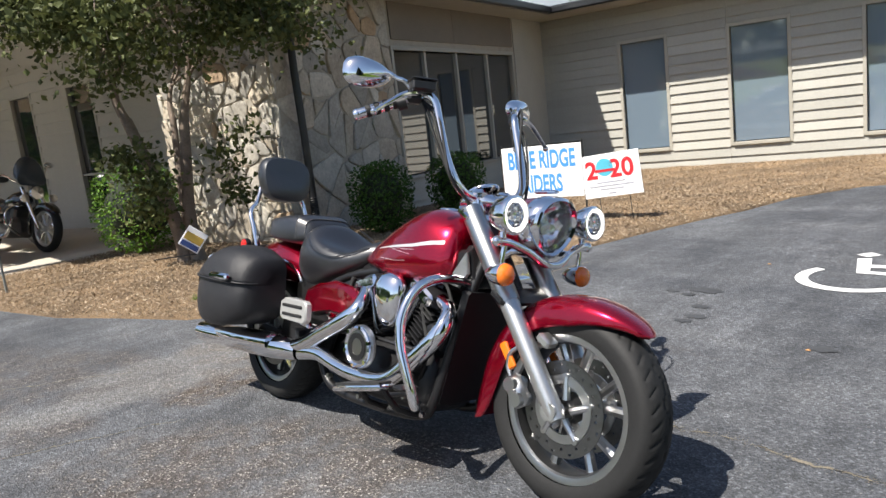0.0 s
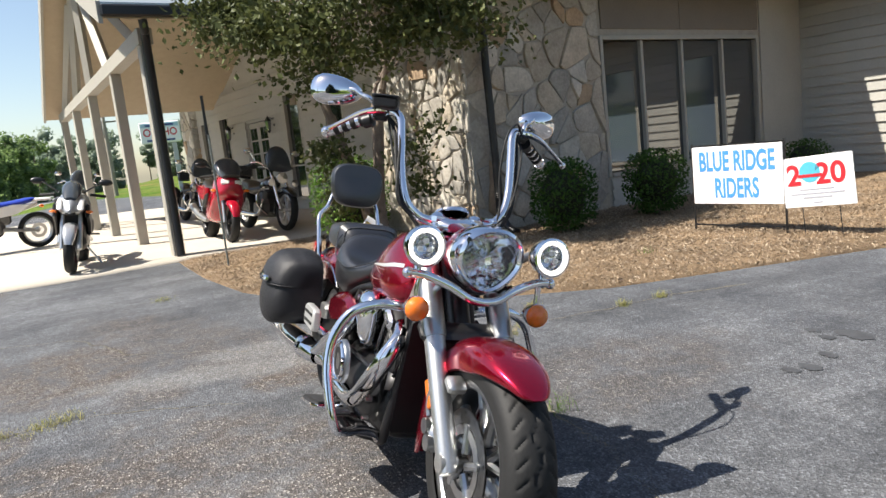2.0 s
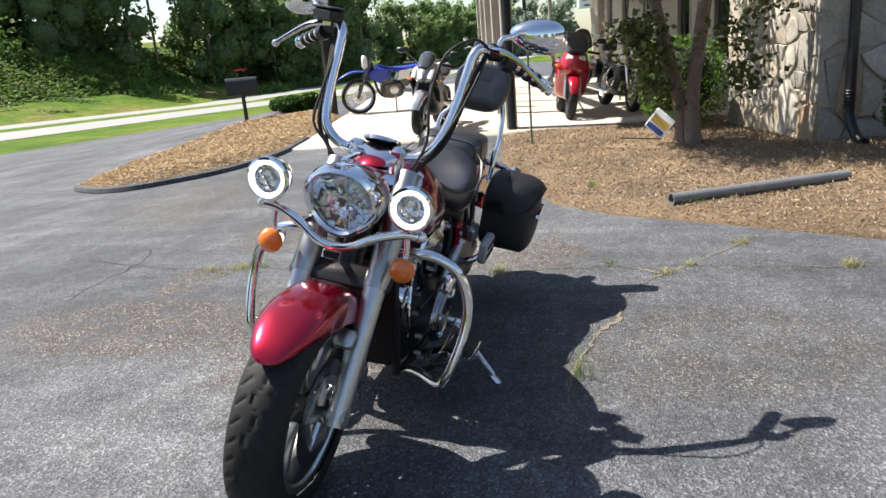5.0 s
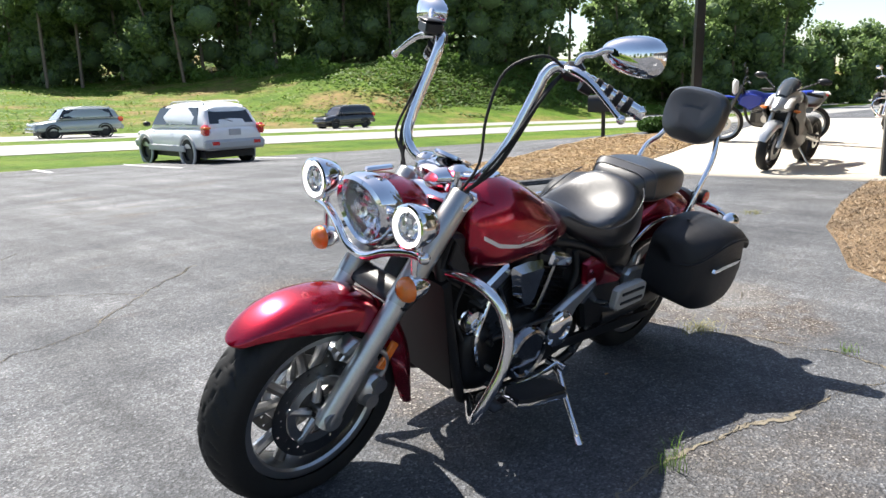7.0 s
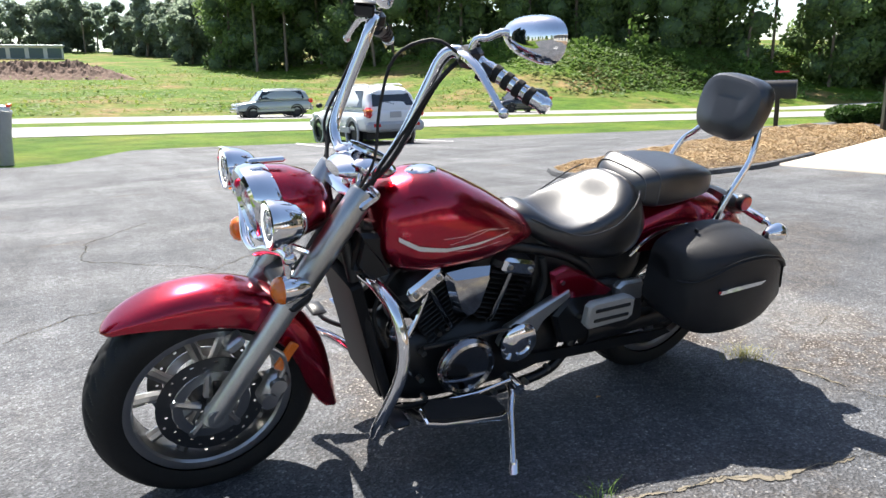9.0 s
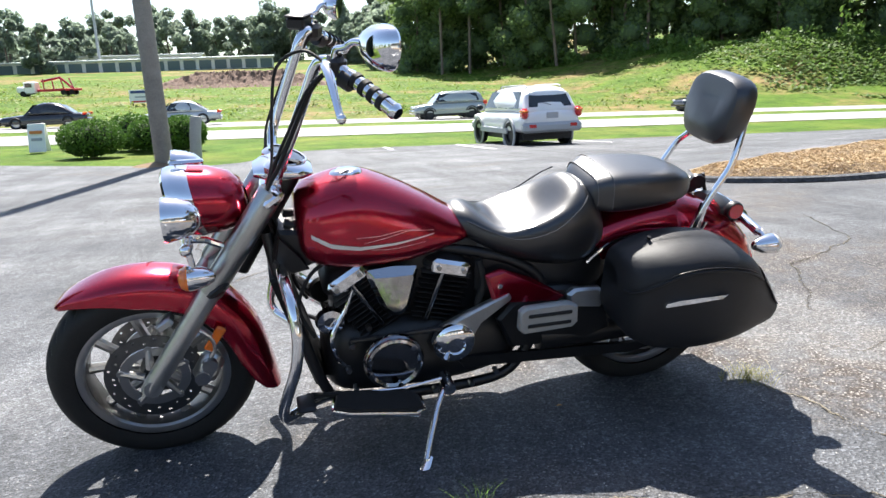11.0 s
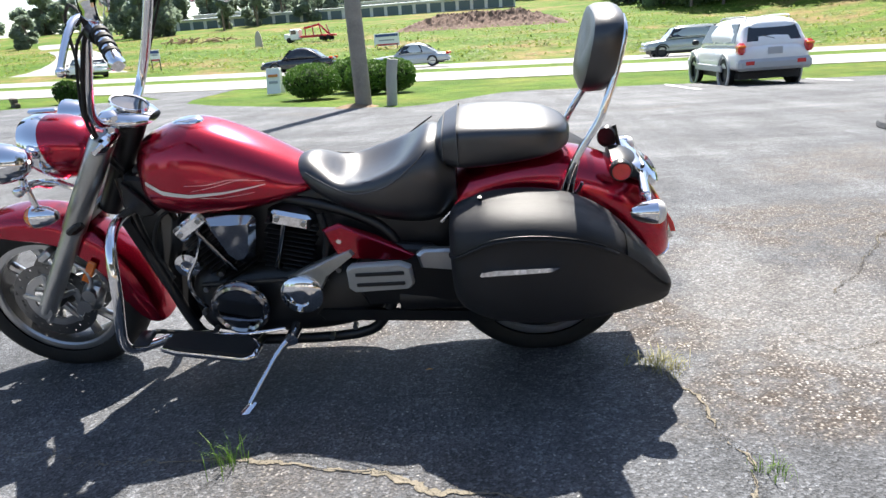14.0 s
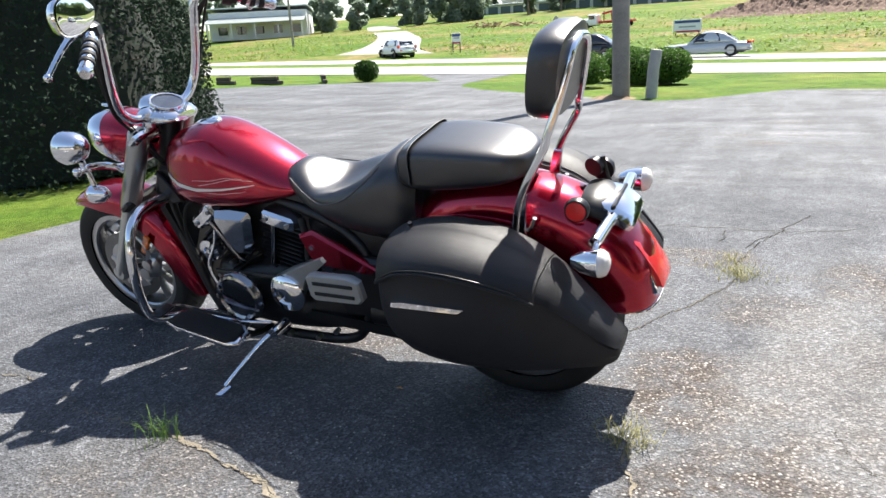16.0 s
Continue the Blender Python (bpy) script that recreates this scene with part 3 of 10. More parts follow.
def cut_wall(along0, along1, z0, z1, holes):
    """Boxes (from, to, low, high) of a wall with openings (from, to, low, high)."""
    out, pos = [], along0
    for h0, h1, l, h in sorted(holes):
        out.append((pos, h0, z0, z1))
        if l > z0:
            out.append((h0, h1, z0, l))
        out.append((h0, h1, h, z1))
        pos = h1
    return out + [(pos, along1, z0, z1)]


WIN_LONG = (2.36, 5.93, 0.5, 2.22)
WING_WINS = [(-2.27, -1.49, 0.3, 2.22), (-4.22, -3.35, 0.3, 2.22), (-6.2, -5.31, 0.3, 2.22), (-8.4, -7.5, 0.3, 2.22)]
PORCH_WINS = [(6.0, 6.7, 0.3, 2.55), (7.95, 8.65, 0.3, 2.55), (9.8, 11.1, 0.06, 2.14), (12.4, 13.0, 0.3, 2.45), (14.0, 14.6, 0.3, 2.45)]
wall_window = wall("wall_window", [(0.05, 0.25, p, q, l, h) for p, q, l, h in cut_wall(0.05, WING, -0.3, EAVE + 0.1, [WIN_LONG])], MORTAR, "stone-faced wall with a long window")
wall_pier = wall("wall_pier", [(0.25, 2.0, 0.05, 0.25, -0.3, EAVE + 0.1), (1.8, 2.0, 0.25, PORCH, -0.3, EAVE + 0.1)], MORTAR, "stone-faced pier at the building's corner")
wall_porch = wall("wall_porch", [(p, q, PORCH + 0.02, PORCH + 0.2, l, h) for p, q, l, h in cut_wall(2.0, 16.0, -0.3, 5.2, PORCH_WINS)], SIDING_PALE, "pale painted porch wall with doors and windows")
wall_wing = wall("wall_wing", [(p, q, WING + 0.02, WING + 0.2, l, h) for p, q, l, h in cut_wall(-14.0, 0.05, -0.4, EAVE + 0.1, WING_WINS)], SIDING, "painted lap-siding wing wall")
wall("wall_back", [(-14.0, 16, 16.0, 16.2, -0.3, 3.0), (15.8, 16, PORCH + 0.2, 16, -0.3, 3.0), (-14, -13.8, WING + 0.2, 16, -0.3, 3.0)], SIDING, "plain rear walls of the building")
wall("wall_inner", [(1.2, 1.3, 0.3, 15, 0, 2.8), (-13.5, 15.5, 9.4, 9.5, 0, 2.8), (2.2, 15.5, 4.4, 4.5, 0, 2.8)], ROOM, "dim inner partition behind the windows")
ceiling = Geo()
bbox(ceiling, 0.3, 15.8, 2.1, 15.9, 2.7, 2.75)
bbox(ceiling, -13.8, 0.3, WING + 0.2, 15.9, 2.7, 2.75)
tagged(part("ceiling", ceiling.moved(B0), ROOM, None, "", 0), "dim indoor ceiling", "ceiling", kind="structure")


# lap boards: each board a piece of the wall
def lap_boards(wall_ob, p0, p1, z0, z1, holes, plane, axis, pitch=0.165, material=SIDING):
    """axis 'a': the wall runs along a at b = plane and faces -b; 'b': runs along b at a = plane and faces -a."""
    z = z0
    cache = {}
    while z < z1 - 0.02:
        top = min(z + pitch + 0.012, z1)
        spans, pos = [], p0
        for h0, h1, l, h in sorted(holes):
            if l < z + pitch * 0.5 < h:
                spans.append((pos, h0 - 0.05))
                pos = h1 + 0.05
        spans.append((pos, p1))
        for s0, s1 in spans:
            while s1 - s0 > 0.05:
                e = min(s1, s0 + 3.6)
                if s1 - e < 0.4:
                    e = s1
                key = (round(e - s0, 3), round(top - z, 3))
                if key not in cache:
                    L, H = e - s0 - 0.003, top - z
                    g = Geo().add([(0, -0.006, 0), (L, -0.006, 0), (L, -0.036, 0), (0, -0.036, 0), (0, 0.012, H), (L, 0.012, H), (L, -0.006, H), (0, -0.006, H)], [(0, 1, 2, 3), (4, 7, 6, 5), (3, 2, 6, 7), (0, 4, 5, 1), (0, 3, 7, 4), (1, 5, 6, 2)])
                    if axis == "b":
                        g.v = [(y, x, zz) for x, y, zz in g.v]
                    me = g.mesh("siding_board", 0)
                    fix(me)
                    me.materials.append(material)
                    cache[key] = me
                ob = new("siding_board", cache[key])
                ob.parent = wall_ob
                ob.matrix_world = bmat(s0, plane, z) if axis == "a" else bmat(plane, s0, z)
                s0 = e
        z += pitch


def framed_window(name, p0, p1, l, h, plane, axis, mullions=(), pane_mat=GLASS, frame_mat=TRIM, label="dark window in a painted frame", blind=False, mid=None):
    """A window set in a wall, with frame bars and one pane between each two bars."""
    w = tagged(new(name), label, "window", kind="structure")

    def bar(nm, q0, q1, z0, z1, d0, d1, mat, lab=""):
        g = Geo()
        if axis == "a":
            bbox(g, q0, q1, plane + d0, plane + d1, z0, z1, 0.004)
        else:
            bbox(g, plane + d0, plane + d1, q0, q1, z0, z1, 0.004)
        return part(nm, g.moved(B0), mat, w, lab, 0)
    t = 0.055
    bar("frame_side", p0 - t, p0, l - t, h + t, -0.035, 0.1, frame_mat)
    bar("frame_side", p1, p1 + t, l - t, h + t, -0.035, 0.1, frame_mat)
    bar("frame_head", p0, p1, h, h + t, -0.035, 0.1, frame_mat)
    bar("frame_sill", p0, p1, l - t, l, -0.06, 0.1, frame_mat)
    edges = [p0, *mullions, p1]
    for m in mullions:
        bar("mullion", m - 0.025, m + 0.025, l, h, -0.01, 0.09, frame_mat)
    if mid:
        bar("transom", p0, p1, mid - 0.02, mid + 0.02, -0.005, 0.08, frame_mat)
    for q0, q1 in zip(edges, edges[1:]):
        bar("pane", q0 + 0.012, q1 - 0.012, l + 0.01, h - 0.01, 0.045, 0.052, pane_mat)
    if blind:
        bar("blind", p0 + 0.02, p1 - 0.02, l + 0.02, l + (h - l) * 0.62, 0.06, 0.07, BLIND, "pale blind")
    return w


framed_window("window_1", *WIN_LONG, 0.05, "b", (3.16, 4.05, 5.04), label="long four-pane window in a painted frame")
for i, (p0, p1, l, h) in enumerate(WING_WINS):
    framed_window(f"window_{i + 2}", p0, p1, l, h, WING, "a", pane_mat=GLASS_BLUE, label="tall window with a bluish pane in lap siding")
for i, (p0, p1, l, h) in enumerate(PORCH_WINS):
    if i != 2:
        framed_window(f"window_{i + 6}", p0, p1, l, h, PORCH, "a", mid=1.0, label="tall dark window in the porch wall")
# double door with small panes
door = tagged(new("door_1"), "pale double door with small panes", "door", kind="structure")
for k, (q0, q1) in enumerate(((9.82, 10.44), (10.46, 11.08))):
    g = Geo()
    bbox(g, q0, q1, PORCH + 0.04, PORCH + 0.085, 0.07, 2.12, 0.004)
    leaf = part("door_leaf", g.moved(B0), SIDING_PALE, door, "", 0)
    for r in range(4):
        for c in range(2):
            g = Geo()
            bbox(g, q0 + 0.1 + c * 0.22, q0 + 0.29 + c * 0.22, PORCH + 0.028, PORCH + 0.038, 0.75 + r * 0.32, 1.03 + r * 0.32, 0.003)
            part("pane", g.moved(B0), GLASS, leaf, "", 0)
    g = Geo().ball(tuple(B0 @ Vector((q0 + (0.56 if k == 0 else 0.06), PORCH, 1.0))), 0.03, 10, 8)
    part("knob", g, BLACK_METAL, leaf)


# stone facing: every stone its own piece, laid in irregular cells
def clip(poly, mx, my, nx, ny):
    out = []
    for (x0, y0), (x1, y1) in zip(poly, poly[1:] + poly[:1]):
        d0, d1 = (x0 - mx) * nx + (y0 - my) * ny, (x1 - mx) * nx + (y1 - my) * ny
        if d0 <= 0:
            out.append((x0, y0))
        if d0 * d1 < 0:
            t = d0 / (d0 - d1)
            out.append((x0 + (x1 - x0) * t, y0 + (y1 - y0) * t))
    return out


STONES = [paint("stone_" + n, c, 0.8, vary=0.35, scale=5.0, fine=28, relief=0.8, rand=0.15) for n, c in (("grey", (0.38, 0.35, 0.3)), ("buff", (0.43, 0.37, 0.29)), ("pale", (0.52, 0.48, 0.41)), ("rust", (0.39, 0.28, 0.18)), ("dark", (0.31, 0.29, 0.255)))]


def stone_face(wall_ob, w, h, to_world, seed, size=0.3):
    rnd = random.Random(seed)
    nx, ny = max(2, round(w / size)), max(2, round(h / size))
    seeds = [((i + 0.5 + rnd.uniform(-0.85, 0.85)) * w / nx, (j + 0.5 + rnd.uniform(-0.85, 0.85)) * h / ny) for i in range(nx) for j in range(ny)]
    tall = [rnd.uniform(0.55, 1.5) for _ in seeds]
    for k, (sx, sy) in enumerate(seeds):
        poly = [(0, 0), (w, 0), (w, h), (0, h)]
        for m, (qx, qy) in enumerate(seeds):
            if m != k and abs(qx - sx) < size * 2.8 and abs(qy - sy) < size * 2.8:
                f = tall[k] / (tall[k] + tall[m])
                poly = clip(poly, sx + (qx - sx) * f, sy + (qy - sy) * f, qx - sx, qy - sy)
                if len(poly) < 3:
                    break
        if len(poly) < 3:
            continue
        cx, cy = sum(p[0] for p in poly) / len(poly), sum(p[1] for p in poly) / len(poly)
        rough = []
        for (x0, y0), (x1, y1) in zip(poly, poly[1:] + poly[:1]):
            ln = math.hypot(x1 - x0, y1 - y0)
            if ln < 0.025:
                continue
            q = rnd.uniform(0.0, 0.02)
            r0 = math.hypot(x0 - cx, y0 - cy) or 1
            rough.append((x0 + (cx - x0) / r0 * (0.007 + q * 0.7), y0 + (cy - y0) / r0 * (0.007 + q * 0.7)))
            if ln > 0.1:
                t, q = rnd.uniform(0.35, 0.65), rnd.uniform(-0.012, 0.014)
                mx, my = x0 + (x1 - x0) * t, y0 + (y1 - y0) * t
                r0 = math.hypot(mx - cx, my - cy) or 1
                rough.append((mx + (cx - mx) / r0 * q, my + (cy - my) / r0 * q))
        if len(rough) < 3:
            continue
        d = rnd.uniform(0.014, 0.04)
        tilt = (rnd.uniform(-0.1, 0.1), rnd.uniform(-0.1, 0.1))
        rings = []
        for inset, depth in ((0.004, -0.01), (0.003, d * 0.6), (0.012, d * 0.88), (0.04, d)):
            ring = []
            for x, y in rough:
                r = math.hypot(x - cx, y - cy) or 1
                q = min(inset / r, 0.75)
                px, py = x + (cx - x) * q, y + (cy - y) * q
                ring.append(to_world @ Vector((px, py, max(depth + ((px - cx) * tilt[0] + (py - cy) * tilt[1]) * (depth > 0), -0.02))))
            rings.append(ring)
        mat = rnd.choices(STONES, (4, 4, 2, 0.6, 3))[0]
        part("stone", Geo().rings(rings), mat, wall_ob, "", 30)


def face_matrix(a, b, z, ua, ub, na, nb):
    """Maps (along, up, out) onto the building's plan."""
    o, u, n = Vector((*bld(a, b), z)), Vector((AX[0] * ua + AY[0] * ub, AX[1] * ua + AY[1] * ub, 0)), Vector((AX[0] * na + AY[0] * nb, AX[1] * na + AY[1] * nb, 0))
    return Matrix(((u.x, 0, n.x, o.x), (u.y, 0, n.y, o.y), (0, 1, 0, z), (0, 0, 0, 1)))


# roofs
g = Geo()
g.add([(-0.5, -0.5, EAVE), (-0.5, WING - 0.8, EAVE), (7.0, 11.8, EAVE + 2.4), (7.0, -0.5, EAVE + 2.4), (-14.4, WING - 0.8, EAVE), (-14.4, 11.8, EAVE + 1.5), (16.3, -0.5, EAVE), (16.3, 16.4, EAVE), (-14.4, 16.4, EAVE)],
      [(0, 1, 2, 3), (1, 4, 5, 2), (3, 2, 7, 6), (2, 5, 8, 7)])
roof = tagged(part("roof", g.moved(bmat(0, 0, 0.12)), ROOF, None, "", 0), "pale standing-seam metal roof", "roof", kind="structure")
for k in range(17):
    b = -0.4 + k * 0.45
    part("roof_seam", Geo().tube([(-0.49, b, EAVE + 0.14), (2.5, b, EAVE + 0.14 + 0.96)], 0.014, 6, 0).moved(B0), ROOF, roof)
for k in range(30):
    a = -0.9 - k * 0.45
    part("roof_seam", Geo().tube([(a, WING - 0.79, EAVE + 0.14), (a, WING + 1.6, EAVE + 0.14 + 0.84)], 0.014, 6, 0).moved(B0), ROOF, roof)
soff = Geo()
bbox(soff, -0.48, 0.05, -0.48, WING - 0.8, EAVE - 0.02, EAVE + 0.02)
bbox(soff, -14.2, 0.05, WING - 0.8, WING + 0.05, EAVE - 0.02, EAVE + 0.02)
bbox(soff, 0.05, 2.6, -0.48, 0.05, EAVE - 0.02, EAVE + 0.02)
tagged(part("soffit", soff.moved(B0), TRIM, None, "", 0), "painted boarding under the eaves", "soffit", kind="structure")
gut = Geo()
bbox(gut, -0.6, -0.5, -0.6, WING - 0.9, EAVE - 0.02, EAVE + 0.1, 0.02)
gutter = tagged(part("gutter", gut.moved(B0), BLACK_METAL, None, "", 0), "dark metal gutter along the eaves", "gutter", kind="structure")
gut = Geo()
bbox(gut, -14.4, -0.5, WING - 0.9, WING - 0.8, EAVE - 0.02, EAVE + 0.1, 0.02)
part("gutter_run", gut.moved(B0), BLACK_METAL, gutter, "", 0)
# downspout at the stone corner
ds = [B0 @ Vector(p) for p in ((-0.5, 0.28, EAVE), (-0.3, 0.28, EAVE - 0.2), (-0.1, 0.28, EAVE - 0.35), (-0.1, 0.28, 1.2), (-0.1, 0.28, 0.42), (-0.12, 0.28, 0.25), (-0.2, 0.3, 0.1), (-0.34, 0.3, 0.05))]
spout = tagged(part("downspout", Geo().tube(ds, 0.045, 12, 2), BLACK_METAL), "black downspout with a ribbed elbow", "downspout", kind="structure")
for k in range(9):
    p = B0 @ Vector((-0.1, 0.28, 0.3 + k * 0.025))
    part("rib", Geo().lathe([(0.045, -0.008), (0.053, 0), (0.045, 0.008)], tuple(p), "z", 14), BLACK_METAL, spout)

# porch roof: a gable whose ridge runs out from the wall
PN, PF, PR = 2.95, 13.4, 8.2
NEAR_Z, FAR_Z, RISE = 3.02, 2.72, 2.0


def hexa(q):
    """A closed block from eight corners, four below and four above."""
    return Geo().add(q, [(0, 1, 2, 3), (7, 6, 5, 4), (0, 4, 5, 1), (1, 5, 6, 2), (2, 6, 7, 3), (3, 7, 4, 0)])


def out(a):
    """How far the porch roof reaches out at a."""
    return -2.98 + 0.052 * (a - PN)


for name, a0, z0, a1, z1 in (("porch_roof_near", PN, NEAR_Z, PR, NEAR_Z + RISE), ("porch_roof_far", PF, FAR_Z, PR, NEAR_Z + RISE)):
    o0, o1 = out(a0), out(a1)
    for nm, inset, lift, thick, mat, lab, cat in ((name, 0.0, 0.16, 0.03, ROOF, "pale metal porch roof slope", "roof"), (name.replace("roof", "ceiling"), 0.03, 0.0, 0.02, SOFFIT, "tan boarded porch ceiling", "ceiling")):
        q = [(a0, o0 + inset, z0), (a0, PORCH + 0.1, z0), (a1, PORCH + 0.1, z1), (a1, o1 + inset, z1)]
        g = hexa(q + [(x, y, z + thick) for x, y, z in q])
        tagged(part(nm, g.moved(bmat(0, 0, lift)), mat, None, "", 0), lab, cat, kind="structure")
    g = hexa([(a0, o0 - 0.03, z0 - 0.06), (a1, o1 - 0.03, z1 - 0.06), (a1, o1 - 0.03, z1 + 0.2), (a0, o0 - 0.03, z0 + 0.2), (a0, o0 + 0.02, z0 - 0.06), (a1, o1 + 0.02, z1 - 0.06), (a1, o1 + 0.02, z1 + 0.2), (a0, o0 + 0.02, z0 + 0.2)])
    tagged(part("rake_board", g.moved(B0), TRIM, None, "", 0), "painted board along the gable edge", "trim", kind="structure")
    g = Geo()
    bbox(g, a0 - 0.06, a0 + 0.06, o0, PORCH, z0 + 0.02, z0 + 0.16, 0.02)
    tagged(part("porch_gutter", g.moved(B0), BLACK_METAL, None, "", 0), "dark gutter of the porch roof", "gutter", kind="structure")
porch_posts = (3.45, 5.75, 8.3, 10.7, 13.0)


def row(a):
    """The line of the porch posts."""
    return -2.42 + 0.035 * (a - 3.3)


for k, a in enumerate(porch_posts):
    g = Geo()
    bbox(g, a - 0.075, a + 0.075, row(a) - 0.075, row(a) + 0.075, -0.1, 2.8 if k < 4 else 2.68, 0.008)
    tagged(part("porch_post", g.moved(B0), TRIM, None, "", 0), "square painted timber porch post", "post", "porch posts")
ba, bb = row(3.3), row(13.1)
g = hexa([(3.3, ba - 0.09, 2.78), (13.1, bb - 0.09, 2.62), (13.1, bb + 0.09, 2.62), (3.3, ba + 0.09, 2.78), (3.3, ba - 0.09, 2.98), (13.1, bb - 0.09, 2.8), (13.1, bb + 0.09, 2.8), (3.3, ba + 0.09, 2.98)])
beam = tagged(part("porch_beam", g.moved(B0), TRIM, None, "", 0), "painted timber beam with diagonal braces", "beam", kind="structure")
for a0, z0, a1, z1 in ((4.0, 2.95, 7.4, 4.5), (12.4, 2.8, 9.0, 4.5), (6.2, 2.93, 8.0, 4.75), (10.2, 2.85, 8.4, 4.75)):
    part("brace", Geo().tube([(a0, row(a0), z0), (a1, row(a1), z1)], 0.085, 4, 0).moved(B0), TRIM, beam)
part("king_post", Geo().tube([(PR, row(PR), 2.88), (PR, row(PR), 4.95)], 0.085, 4, 0).moved(B0), TRIM, beam)
g = Geo().tube([(3.0, -2.5, 3.03), (3.05, -2.48, 2.9), (3.31, -2.42, 2.6), (3.31, -2.42, 0.1), (3.2, -2.42, 0.03)], 0.055, 10, 2)
tagged(part("porch_downspout", g.moved(B0), BLACK_METAL), "dark metal downspout on the porch post", "downspout", kind="structure")
# wall lanterns
for a in (9.35, 12.05):
    lamp = thing("wall_lantern", "black carriage lantern on the porch wall", "lamp", "porch lanterns", bmat(a, PORCH, 2.05))
    part("back_plate", Geo().box((0, -0.01, 0), (0.09, 0.02, 0.2), None, 0.006), BLACK_METAL, lamp)
    part("arm", Geo().tube([(0, -0.02, 0.05), (0, -0.1, 0.09), (0, -0.15, 0.04)], 0.01, 8, 3), BLACK_METAL, lamp)
    part("lantern_glass", Geo().tube([(0, -0.15, -0.2), (0, -0.15, 0.02)], [0.05, 0.075], 6, 0), GLASS, lamp)
    part("cap", Geo().tube([(0, -0.15, 0.02), (0, -0.15, 0.1), (0, -0.15, 0.14)], [0.09, 0.03, 0.01], 6, 0), BLACK_METAL, lamp)
    part("bottom", Geo().tube([(0, -0.15, -0.2), (0, -0.15, -0.25)], [0.055, 0.01], 6, 0), BLACK_METAL, lamp)
# far stone pier
wall_far = wall("wall_far_pier", [(15.0, 15.9, 1.5, 1.9, -0.3, 3.0)], MORTAR, "stone-faced pier at the porch's far end")

# ---- the cruiser ----
CHROME = paint("chrome", (0.82, 0.82, 0.84), 0.05, 1.0, vary=0.03, scale=20, fine=300)
STEEL = paint("satin_fork_metal", (0.42, 0.42, 0.41), 0.3, 1.0, vary=0.08, scale=20, fine=200)
CAST = paint("cast_alloy", (0.55, 0.55, 0.54), 0.33, 0.9, vary=0.1, scale=20, fine=200)
POLISHED = paint("polished_alloy", (0.55, 0.55, 0.55), 0.3, 1.0, vary=0.05, scale=20, fine=200)
# Cast alloy copy darkened to carry the shade inside the wheel.
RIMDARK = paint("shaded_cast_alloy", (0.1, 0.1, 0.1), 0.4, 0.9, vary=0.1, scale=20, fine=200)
DISC = paint("drilled_disc_steel", (0.2, 0.2, 0.2), 0.32, 1.0, vary=0.12, scale=20, fine=200)
CANDY = candy_material()
# Chrome greyed so the left vee cover seems to mirror dark ground.
VEECHROME = paint("grey_chrome", (0.5, 0.5, 0.51), 0.07, 1.0, vary=0.05, scale=20, fine=200)
SMOKED = paint("dark_chrome", (0.3, 0.3, 0.31), 0.12, 1.0, vary=0.05, scale=20, fine=200)
LEATHER = paint("black_leather", (0.011, 0.011, 0.013), 0.35, vary=0.25, scale=14, fine=260, relief=0.1, coat=0.3, spec=0.8)
LEATHER.node_tree.nodes["Principled BSDF"].inputs["Coat Roughness"].default_value = 0.4
BAGSKIN = paint("black_grained_vinyl", (0.016, 0.016, 0.018), 0.5, vary=0.25, scale=10, fine=320, relief=0.3, spec=0.3)
RUBBER = paint("tyre_rubber", (0.012, 0.012, 0.012), 0.66, vary=0.3, scale=8, fine=120, relief=0.1, spec=0.35)
SATIN_BLACK = paint("satin_black_engine", (0.012, 0.012, 0.013), 0.38, 0.2, vary=0.3, scale=15, fine=150)
DARK_METAL = paint("dark_engine_metal", (0.1, 0.1, 0.1), 0.4, 0.8, vary=0.3, scale=15, fine=150)
AMBER = paint("amber_lens", (0.75, 0.16, 0.01), 0.12, vary=0.12, scale=60, fine=220, relief=0.5, coat=1.0)
RED_LENS = paint("red_lens", (0.58, 0.014, 0.014), 0.1, vary=0.15, scale=60, fine=220, relief=0.4, coat=1.0)
CLEAR = lens_material("clear_lens", (0.97, 0.98, 1.0))
CLEAR_PALE = paint("pale_clear_lens", (0.75, 0.72, 0.68), 0.12, vary=0.1, scale=60, fine=200, relief=0.4, coat=1.0)
SILVER = paint("silver_pinstripe", (0.7, 0.7, 0.68), 0.3, 0.6, vary=0.05)
MIRROR = paint("mirror_glass", (0.9, 0.9, 0.92), 0.01, 1.0, vary=0.01)
STITCH = paint("grey_stitching", (0.1, 0.1, 0.1), 0.6, vary=0.1)
PEGPAD = paint("grey_rubber_pad", (0.33, 0.33, 0.32), 0.5, 0.3, vary=0.1)
m_ring, nt_, bs_ = nodes_of("lamp_glow_ring")
bs_.inputs["Base Color"].default_value = (0.9, 0.9, 0.88, 1)
bs_.inputs["Emission Color"].default_value = (1.0, 0.98, 0.93, 1)
bs_.inputs["Emission Strength"].default_value = 0.9
GLOW = m_ring


def sgnpow(v, p):
    return math.copysign(abs(v) ** p, v)


